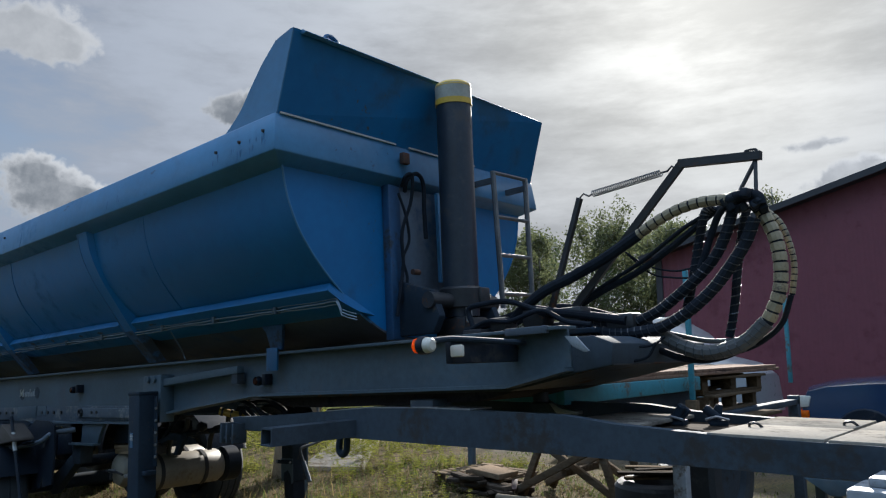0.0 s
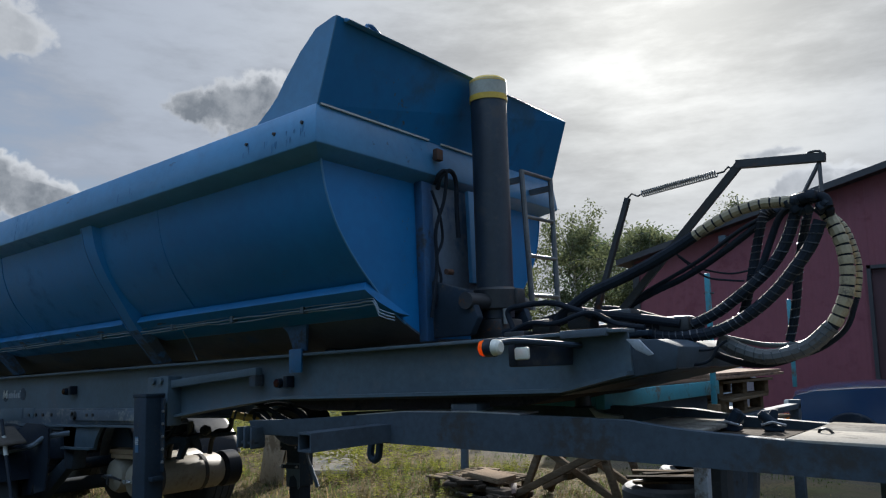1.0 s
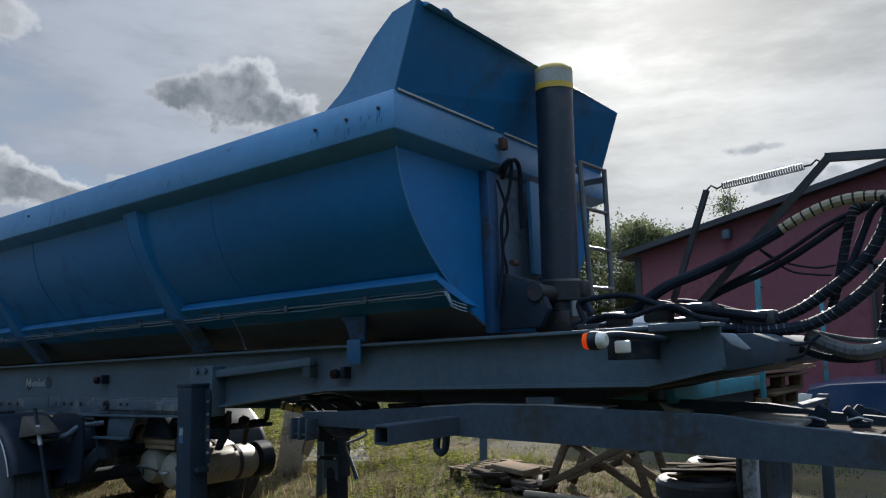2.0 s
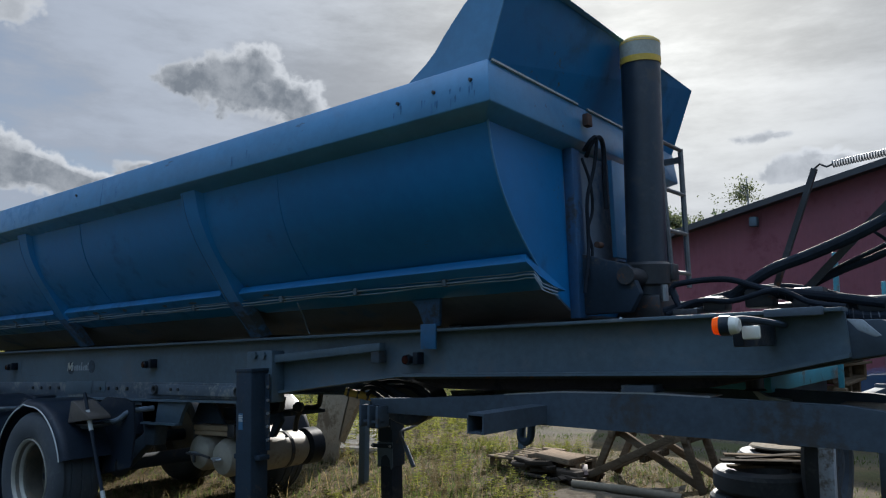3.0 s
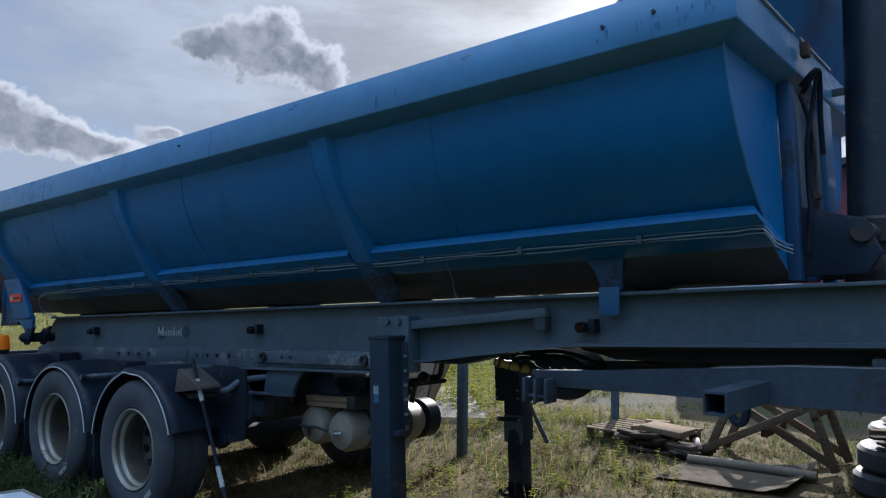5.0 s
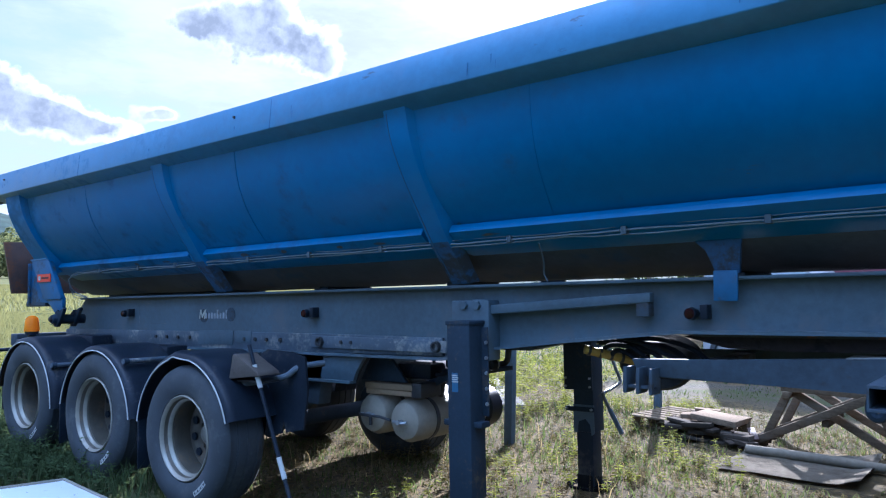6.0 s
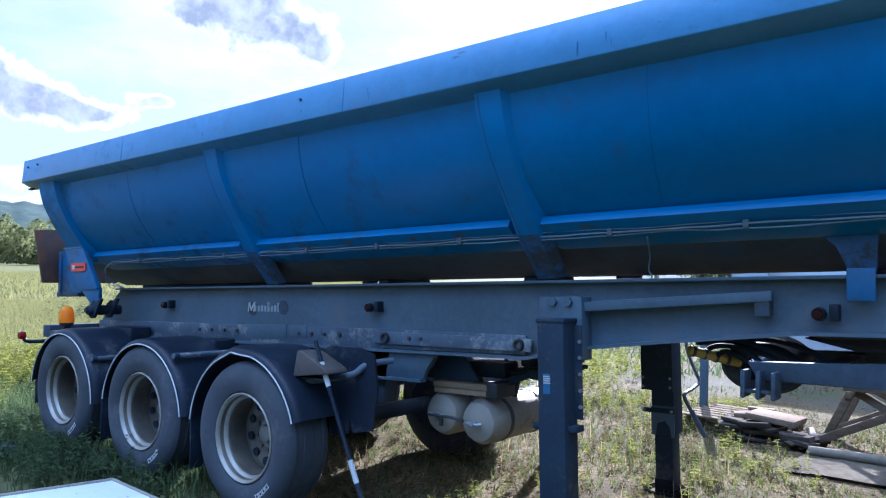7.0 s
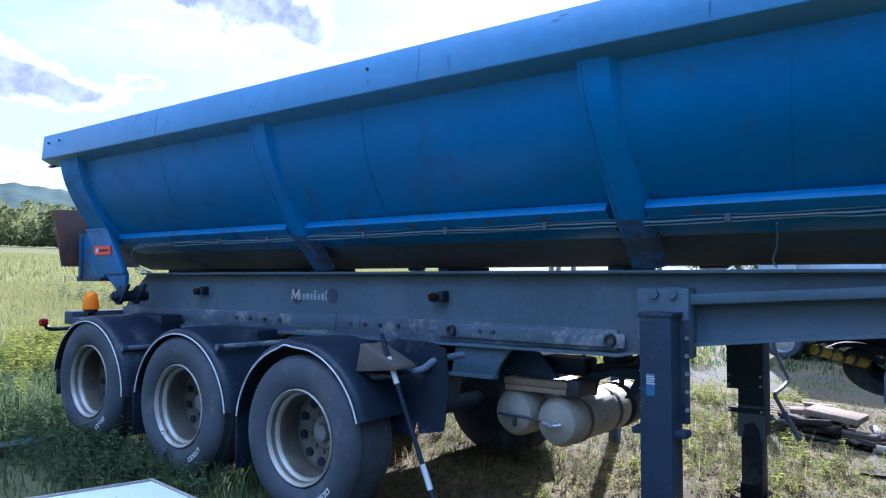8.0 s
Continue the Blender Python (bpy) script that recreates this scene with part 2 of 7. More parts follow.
GREYHOSE = surface("grey_ribbed_hose", (0.055, 0.060, 0.062), 0.6, vary=0.25, big=6, small=50, bump=0.25, dirt=(0.05, 0.045, 0.04), dirt_amount=0.4, dirt_scale=6)
WRAP = surface("cream_spiral_wrap", (0.235, 0.195, 0.12), 0.5, vary=0.25, big=8, small=60, bump=0.2, dirt=(0.10, 0.08, 0.06), dirt_amount=0.4, dirt_scale=10)
RIMSTEEL = surface("dull_wheel_steel", (0.070, 0.062, 0.048), 0.50, metal=0.10, vary=0.25, big=5, small=50, bump=0.12, dirt=(0.12, 0.09, 0.06), dirt_amount=0.38, dirt_scale=6)
HUB = surface("dull_hub_cap", (0.125, 0.118, 0.10), 0.55, vary=0.2, big=6, small=50, bump=0.15, dirt=(0.08, 0.07, 0.055), dirt_amount=0.42, dirt_scale=9)
EDGE = surface("bright_wheel_edge", (0.215, 0.20, 0.165), 0.4, metal=0.3, vary=0.15, big=6, small=50, bump=0.1)
PIPING = surface("white_piping", (0.38, 0.385, 0.37), 0.5, vary=0.12, big=6, small=60, bump=0.1)
TANKCREAM = surface("cream_tank_paint", (0.205, 0.182, 0.142), 0.5, vary=0.15, big=4, small=40, bump=0.1, dirt=(0.17, 0.135, 0.095), dirt_amount=0.32, dirt_scale=3)
CYL = surface("black_ram_paint", (0.019, 0.027, 0.040), 0.38, vary=0.25, big=3, small=40, bump=0.12, dirt=(0.05, 0.05, 0.055), dirt_amount=0.3, dirt_scale=3)
PIPEYELLOW = surface("dull_yellow_pipe", (0.30, 0.20, 0.035), 0.6, vary=0.25, big=4, small=30, bump=0.2)
YELLOW = surface("yellow_band", (0.55, 0.36, 0.05), 0.5, vary=0.15, big=6, small=60, bump=0.1)
SILVER = surface("pale_cap_band", (0.33, 0.33, 0.29), 0.45, vary=0.2, big=8, small=60, bump=0.1)
STEEL = surface("galvanised_steel", (0.30, 0.31, 0.32), 0.45, metal=0.7, vary=0.25, big=5, small=60, bump=0.12)
DARKSTEEL = surface("dark_steel", (0.03, 0.032, 0.036), 0.5, metal=0.3, vary=0.3, big=5, small=60, bump=0.2, dirt=RUST, dirt_amount=0.3, dirt_scale=6)
RUSTY = surface("rusty_plate", (0.055, 0.03, 0.024), 0.7, vary=0.35, big=3, small=30, bump=0.3, dirt=(0.12, 0.05, 0.025), dirt_amount=0.45, dirt_scale=4)
def lens(name, col, rough=0.2):
    """Coloured lamp plastic that lets light through."""
    m = leafy(name, col, 0.06, 0.6, rough)
    m.node_tree.nodes["Principled BSDF"].inputs["Specular IOR Level"].default_value = 0.5
    return m


ORANGE = lens("orange_lens", (0.95, 0.22, 0.012))
AMBER = lens("amber_dome", (0.95, 0.36, 0.015))
RUBY = lens("ruby_lens", (0.30, 0.018, 0.026))
RED = lens("red_lens", (0.045, 0.007, 0.007))
CABLE = surface("pale_grey_cable", (0.13, 0.17, 0.21), 0.5, vary=0.25, big=6, small=60, bump=0.15)
GREYBOX = surface("pale_grey_steel", (0.21, 0.235, 0.26), 0.5, vary=0.2, big=4, small=40, bump=0.15, dirt=(0.10, 0.09, 0.08), dirt_amount=0.36, dirt_scale=4)
RUST_STAIN = surface("rust_bloom", (0.075, 0.070, 0.072), 0.7, vary=0.4, big=12, small=70, bump=0.2, dirt=(0.02, 0.10, 0.22), dirt_amount=0.5, dirt_scale=14)
STAIN = surface("dark_drip_stain", (0.018, 0.100, 0.225), 0.6, vary=0.3, big=20, small=80, bump=0.1)
LADDER = surface("weathered_ladder_steel", (0.12, 0.125, 0.13), 0.5, metal=0.4, vary=0.3, big=5, small=60, bump=0.15)
LENSWHITE = surface("white_lens", (0.50, 0.485, 0.43), 0.25, vary=0.08, bump=0.0)
REDPLATE = surface("red_plate", (0.62, 0.045, 0.02), 0.45, vary=0.1, bump=0.05)
WOOD = surface("weathered_wood", (0.100, 0.072, 0.046), 0.9, vary=0.35, big=3, small=40, bump=0.4, streak=(0.6, 9, 9), dirt=(0.1, 0.08, 0.06), dirt_amount=0.4, dirt_scale=3, random_tint=0.3, spec=0.02)
REDWOOD = surface("reddish_weathered_plank", (0.235, 0.150, 0.108), 0.9, vary=0.4, big=3, small=40, bump=0.5, streak=(9, 0.6, 9), dirt=(0.07, 0.05, 0.045), dirt_amount=0.42, dirt_scale=3, random_tint=0.35, spec=0.06)
SAWN = surface("sunlit_tan_board", (0.165, 0.118, 0.078), 0.9, vary=0.35, big=4, small=40, bump=0.5, streak=(0.6, 9, 9), dirt=(0.10, 0.07, 0.05), dirt_amount=0.42, dirt_scale=4, random_tint=0.2, spec=0.02)
PALEWOOD = surface("pale_wood", (0.26, 0.19, 0.12), 0.7, vary=0.2, big=4, small=50, bump=0.25, random_tint=0.2, spec=0.12)
PLYWOOD = surface("plywood_deck", (0.210, 0.190, 0.160), 0.92, spec=0.05, vary=0.25, big=2.5, small=60, bump=0.35, dirt=(0.10, 0.09, 0.08), dirt_amount=0.42, dirt_scale=3, random_tint=0.15)
TURQ = surface("turquoise_paint", (0.040, 0.20, 0.255), 0.5, vary=0.2, big=3, small=30, bump=0.2, dirt=(0.1, 0.08, 0.06), dirt_amount=0.36, dirt_scale=4)
BARNRED = surface("red_sheet_cladding", (0.155, 0.040, 0.054), 0.6, vary=0.12, big=0.5, small=8, bump=0.1, dirt=(0.135, 0.038, 0.05), dirt_amount=0.4, dirt_scale=0.5)
ROOF = surface("dark_roof_sheet", (0.028, 0.028, 0.032), 0.55, vary=0.2, big=0.7, small=10, bump=0.1)
CARBLUE = surface("blue_car_paint", (0.008, 0.030, 0.078), 0.14, vary=0.08, big=2, small=10, bump=0.0, coat=0.8)
CARWHITE = surface("white_car_paint", (0.24, 0.25, 0.26), 0.3, vary=0.06, big=2, small=10, bump=0.0, coat=0.5)
CARGLASS = surface("dark_car_glass", (0.025, 0.032, 0.038), 0.06, vary=0.1, bump=0.0, spec=0.8)
# pale blue base stands for dust and for sky reflected in the glass
PALEGLASS = surface("dusty_sky_toned_glass", (0.28, 0.33, 0.36), 0.18, vary=0.1, bump=0.0, spec=0.8)
SHEET = surface("weathered_grey_sheet", (0.175, 0.148, 0.112), 0.9, vary=0.25, big=1.6, small=25, bump=0.3, spec=0.03, dirt=(0.12, 0.10, 0.075), dirt_amount=0.42, dirt_scale=1.6)
WHITEPANEL = surface("white_panel_sheet", (0.66, 0.70, 0.75), 0.30, vary=0.05, big=2, small=12, bump=0.0, dirt=(0.55, 0.56, 0.56), dirt_amount=0.25, dirt_scale=2)
BEIGE = surface("beige_panel", (0.26, 0.20, 0.135), 0.7, vary=0.2, big=2, small=25, bump=0.2, dirt=(0.14, 0.1, 0.06), dirt_amount=0.4, dirt_scale=2)
BIRCHBARK = surface("birch_bark", (0.34, 0.32, 0.29), 0.8, vary=0.4, big=3, small=20, bump=0.4, dirt=(0.04, 0.035, 0.03), dirt_amount=0.5, dirt_scale=4, streak=(1, 1, 0.4))
LEAF = leafy("birch_leaves", (0.088, 0.108, 0.064), 0.4, 0.55)
LEAF_DARK = leafy("dark_leaves", (0.056, 0.086, 0.044), 0.4, 0.5)
GRASS = leafy("grass_blades", (0.068, 0.096, 0.034), 0.45, 0.5)
DRYGRASS = leafy("dry_grass", (0.23, 0.185, 0.10), 0.4, 0.45)
CROP = leafy("ripening_crop", (0.172, 0.168, 0.064), 0.07, 0.45)
WEED = leafy("weed_leaves", (0.140, 0.158, 0.036), 0.5, 0.6)
WOODS = leafy("far_leaves", (0.118, 0.134, 0.062), 0.25, 0.5)
COVER = leafy("low_dry_leaves", (0.098, 0.084, 0.046), 0.5, 0.45)
HILLSIDE = surface("wooded_hillside", (0.038, 0.056, 0.050), 0.95, spec=0.02, vary=0.35, big=0.012, small=0.15, bump=0.0)
CONCRETE = surface("pale_slab", (0.22, 0.195, 0.160), 0.9, vary=0.25, big=2.5, small=25, bump=0.4, dirt=(0.085, 0.062, 0.042), dirt_amount=0.45, dirt_scale=4.0, spec=0.03)


def ground_material():
    m = bpy.data.materials.new("yard_and_field")
    m.use_nodes = True
    t = m.node_tree
    k = Nodes(t)
    b = t.nodes["Principled BSDF"]
    at = k.put("ShaderNodeTexCoord").outputs["Object"]
    sep = t.nodes.new("ShaderNodeSeparateXYZ")
    k.feed(sep.inputs[0], at)
    x, y = sep.outputs[0], sep.outputs[1]
    edge = k.math("MULTIPLY", k.math("SUBTRACT", k.noise(at, 0.45, 4.0), 0.5), 5.0)
    turf = k.mix(k.ramp(k.noise(at, 1.3, 5.0, 0.6), 0.35, 0.65), (0.064, 0.048, 0.024), (0.138, 0.100, 0.050))
    turf = k.mix(k.ramp(k.noise(at, 26.0, 4.0, 0.6), 0.45, 0.62), turf, (0.045, 0.038, 0.026))
    # mown green grass on the near side of the trailer, darkened to cut bounced light
    sward = k.mix(k.ramp(k.noise(at, 2.1, 5.0, 0.6), 0.35, 0.65), (0.040, 0.050, 0.022), (0.085, 0.085, 0.042))
    turf = k.mix(k.ramp(k.math("ADD", y, k.math("MULTIPLY", edge, 0.2)), 3.0, 2.2), turf, sward)
    stones = k.noise(at, 45.0, 3.0, 0.7)
    gravel = k.mix(k.ramp(stones, 0.38, 0.62), (0.030, 0.026, 0.020), (0.108, 0.094, 0.072))
    gravel = k.mix(k.ramp(k.noise(at, 0.9, 5.0), 0.42, 0.62), gravel, (0.080, 0.064, 0.042))
    gravel = k.mix(k.ramp(k.noise(at, 0.8, 6.0, 0.7, (0.7, 1.3, 1.0)), 0.46, 0.62), gravel, (0.060, 0.062, 0.030))
    crop = k.mix(k.ramp(k.noise(at, 0.25, 6.0, 0.65), 0.35, 0.65), (0.080, 0.080, 0.032), (0.104, 0.102, 0.042))
    # gravel track behind the trailer, a gravel corner beside the rear wheels
    ye = k.math("ADD", y, edge)
    track = k.math("MULTIPLY", k.math("MULTIPLY", k.ramp(ye, 9.2, 10.2), k.ramp(ye, 12.4, 11.5)), k.ramp(k.math("ADD", x, edge), -9.6, -8.2))
    patch = k.math("MULTIPLY", k.ramp(k.math("ADD", x, k.math("MULTIPLY", edge, 0.3)), -9.6, -10.3), k.ramp(k.math("ADD", y, k.math("MULTIPLY", edge, 0.25)), 1.8, 1.2))
    patch = k.math("MULTIPLY", patch, k.ramp(x, -14.0, -13.0))
    yard = k.math("MULTIPLY", k.ramp(k.math("ADD", x, edge), -4.2, -2.4), k.ramp(y, 4.0, 6.0))
    g = k.math("MAXIMUM", k.math("MAXIMUM", track, patch), k.math("MULTIPLY", yard, 0.8))
    c = k.mix(g, turf, gravel)
    far = k.ramp(k.math("ADD", x, k.math("MULTIPLY", edge, 0.5)), -14.5, -17.0)
    c = k.mix(far, c, crop)
    k.feed(b.inputs["Base Color"], c)
    b.inputs["Roughness"].default_value = 0.95
    b.inputs["Specular IOR Level"].default_value = 0.03
    w = t.nodes.new("ShaderNodeBump")
    w.inputs["Strength"].default_value = 0.6
    w.inputs["Distance"].default_value = 0.02
    k.feed(w.inputs["Height"], k.noise(at, 38.0, 6.0, 0.7))
    t.links.new(w.outputs[0], b.inputs["Normal"])
    return m


GROUND = ground_material()

# ---- mesh helpers ----


def finish(name, bm, material, smooth=35):
    me = bpy.data.meshes.new(name)
    bmesh.ops.recalc_face_normals(bm, faces=bm.faces)
    bm.to_mesh(me)
    bm.free()
    me.materials.append(material)
    if smooth:
        me.shade_smooth()
        me.set_sharp_from_angle(angle=radians(smooth))
    return me


def part(name, bm, material, parent, label="", smooth=35):
    """Links a bmesh as one mesh object under a thing or a part."""
    ob = new(name, finish(name, bm, material, smooth))
    ob.parent = parent
    if label:
        tagged(ob, label)
    return ob


def thing(name, label, category, m=None, group="", kind=""):
    e = new(name)
    e.empty_display_size = 0.2
    if m is not None:
        e.matrix_basis = m
    return tagged(e, label, category, group, kind)


def single(name, bm, material, label, category, group="", kind="", smooth=35, m=None):
    ob = new(name, finish(name, bm, material, smooth))
    if m is not None:
        ob.matrix_basis = m
    return tagged(ob, label, category, group, kind)


def box(bm, x0, x1, y0, y1, z0, z1, bevel=0.0, m=None):
    vs = [bm.verts.new((x, y, z)) for x in (x0, x1) for y in (y0, y1) for z in (z0, z1)]
    fs = [bm.faces.new([vs[i] for i in q]) for q in ((0, 1, 3, 2), (4, 6, 7, 5), (0, 4, 5, 1), (2, 3, 7, 6), (0, 2, 6, 4), (1, 5, 7, 3))]
    if m is not None:
        bmesh.ops.transform(bm, matrix=m, verts=vs)
    if bevel:
        es = list({e for f in fs for e in f.edges})
        bmesh.ops.bevel(bm, geom=es, offset=bevel, segments=2, profile=0.5, affect="EDGES")
    return bm


def boxed(x0, x1, y0, y1, z0, z1, bevel=0.0, m=None):
    return box(bmesh.new(), x0, x1, y0, y1, z0, z1, bevel, m)


def prism(bm, pts, axis, a, b, bevel=0.0):
    """A polygon, given in the plane of the two other axes, drawn out along an axis from a to b."""
    def at(p, s):
        return {"x": (s, p[0], p[1]), "y": (p[0], s, p[1]), "z": (p[0], p[1], s)}[axis]
    va = [bm.verts.new(at(p, a)) for p in pts]
    vb = [bm.verts.new(at(p, b)) for p in pts]
    n = len(pts)
    fs = [bm.faces.new(va), bm.faces.new(vb[::-1])]
    for i in range(n):
        fs.append(bm.faces.new((va[i], vb[i], vb[(i + 1) % n], va[(i + 1) % n])))
    if bevel:
        es = list({e for f in fs for e in f.edges})
        bmesh.ops.bevel(bm, geom=es, offset=bevel, segments=2, profile=0.5, affect="EDGES")
    return bm


def spline(pts, steps=6):
    """Points along a smooth line through the given ones."""
    P = [Vector(p) for p in pts]
    P = [2 * P[0] - P[1]] + P + [2 * P[-1] - P[-2]]
    out = []
    for i in range(1, len(P) - 2):
        p0, p1, p2, p3 = P[i - 1:i + 3]
        for s in range(steps):
            t = s / steps
            out.append(0.5 * ((2 * p1) + (p2 - p0) * t + (2 * p0 - 5 * p1 + 4 * p2 - p3) * t * t + (3 * p1 - p0 - 3 * p2 + p3) * t ** 3))
    out.append(P[-2])
    return out


def tube(bm, pts, r, n=10, caps=True):
    """A round tube along points; r is one radius or one for each point."""
    pts = [Vector(p) for p in pts]
    rs = r if isinstance(r, (list, tuple)) else [r] * len(pts)
    d = (pts[1] - pts[0]).normalized()
    u = d.orthogonal().normalized()
    rings = []
    for i, p in enumerate(pts):
        nd = (pts[min(i + 1, len(pts) - 1)] - pts[max(i - 1, 0)]).normalized()
        u = (u - nd * u.dot(nd)).normalized()
        v = nd.cross(u)
        rings.append([bm.verts.new(p + (u * math.cos(2 * math.pi * k / n) + v * math.sin(2 * math.pi * k / n)) * rs[i]) for k in range(n)])
    for a, b in zip(rings, rings[1:]):
        for k in range(n):
            bm.faces.new((a[k], a[(k + 1) % n], b[(k + 1) % n], b[k]))
    if caps:
        bm.faces.new(rings[0][::-1])
        bm.faces.new(rings[-1])
    return bm


def lathe(bm, prof, n=40, m=None, close=False):
    """Turns a profile of (along, radius) round the y axis."""
    rings = []
    for a, r in prof:
        if r < 1e-5:
            rings.append([bm.verts.new((0, a, 0))])
        else:
            rings.append([bm.verts.new((r * math.cos(2 * math.pi * k / n), a, r * math.sin(2 * math.pi * k / n))) for k in range(n)])
    pairs = list(zip(rings, rings[1:])) + ([(rings[-1], rings[0])] if close else [])
    for p, q in pairs:
        for k in range(n):
            j = (k + 1) % n
            if len(p) == 1 and len(q) == 1:
                continue
            if len(p) == 1:
                bm.faces.new((p[0], q[j], q[k]))
            elif len(q) == 1:
                bm.faces.new((p[k], p[j], q[0]))
            else:
                bm.faces.new((p[k], p[j], q[j], q[k]))
    if m is not None:
        bmesh.ops.transform(bm, matrix=m, verts=[v for r in rings for v in r])
    return bm


def turned(prof, m, n=40, close=False):
    return lathe(bmesh.new(), prof, n, m, close)


def bolts(places, r, y0, y1):
    """A few hexagon bolt heads along y, one bmesh for each place."""
    for x, z in places:
        yield turned([(y0, 0), (y0, r), (y1, r), (y1, 0)], Matrix.Translation((x, 0, z)), 6)


def mesh_from(name, verts, faces, material):
    me = bpy.data.meshes.new(name)
    me.from_pydata(verts, [], faces)
    me.materials.append(material)
    return me

# ---- ground, field and distance ----


def ground_z(x, y):
    z = -0.12 - 0.09 * math.exp(-(((x + 9.4) / 2.6) ** 2 + ((y - 3.0) / 2.6) ** 2))
    z += 0.15 * math.exp(-(((x + 5.55) / 0.8) ** 2 + ((y - 3.7) / 1.5) ** 2))
    near = math.exp(-((x + 5) ** 2 + (y - 4) ** 2) / 900)
    z += near * (0.030 * noise.noise((x * 0.55, y * 0.55, 0)) + 0.014 * noise.noise((x * 2.1, y * 2.1, 3)))
    z += (1 - near) * 0.25 * noise.noise((x * 0.03, y * 0.03, 7))
    return z


def steps_of(lo, a, b, hi, fine):
    out = list(np.arange(a, b, fine))
    d, x = fine, a
    left = []
    while x > lo:
        d *= 1.22
        x -= d
        left.append(max(x, lo))
    d, x = fine, b
    right = [b]
    while x < hi:
        d *= 1.22
        x += d
        right.append(min(x, hi))
    return left[::-1] + out + right


def build_ground():
    xs, ys = steps_of(-2200, -15, 3, 2200, 0.22), steps_of(-2200, -3, 14, 2200, 0.22)
    verts = [(x, y, ground_z(x, y)) for y in ys for x in xs]
    n = len(xs)
    faces = [(j * n + i, j * n + i + 1, (j + 1) * n + i + 1, (j + 1) * n + i) for j in range(len(ys) - 1) for i in range(n - 1)]
    me = mesh_from("ground", verts, faces, GROUND)
    me.shade_smooth()
    tagged(new("ground", me), "trodden grass and gravel yard running out into a ripening field", "ground", kind="structure")


build_ground()

# ---- the tipper trailer; its own level, nose raised a little on the legs ----
SLOPE = pose(0, 0, EYE, 0, LEAN, 0) @ pose(0, 0, -1.35)
MID = 3.6
trailer = thing("tipper_trailer", "blue three-axle tipper trailer with rounded tub on landing legs", "trailer", SLOPE)

SIDE = [(p.x, p.y) for p in spline([(2.47, 2.565, 0), (2.505, 2.39, 0), (2.567, 2.235, 0), (2.655, 2.10, 0), (2.765, 1.975, 0), (2.87, 1.875, 0), (2.995, 1.762, 0), (3.175, 1.652, 0), (3.33, 1.590, 0)], 3)]
FRONT, REAR = -3.31, -11.10


def inset(profile, d):
    """The profile moved along its normals, inwards to the tub for positive d."""
    out = []
    for i, (y, z) in enumerate(profile):
        a, b = profile[max(i - 1, 0)], profile[min(i + 1, len(profile) - 1)]
        ty, tz = b[0] - a[0], b[1] - a[1]
        s = math.hypot(ty, tz)
        out.append((y - tz / s * d, z + ty / s * d))
    return out


def mirror(profile):
    return [(2 * MID - y, z) for y, z in reversed(profile)]


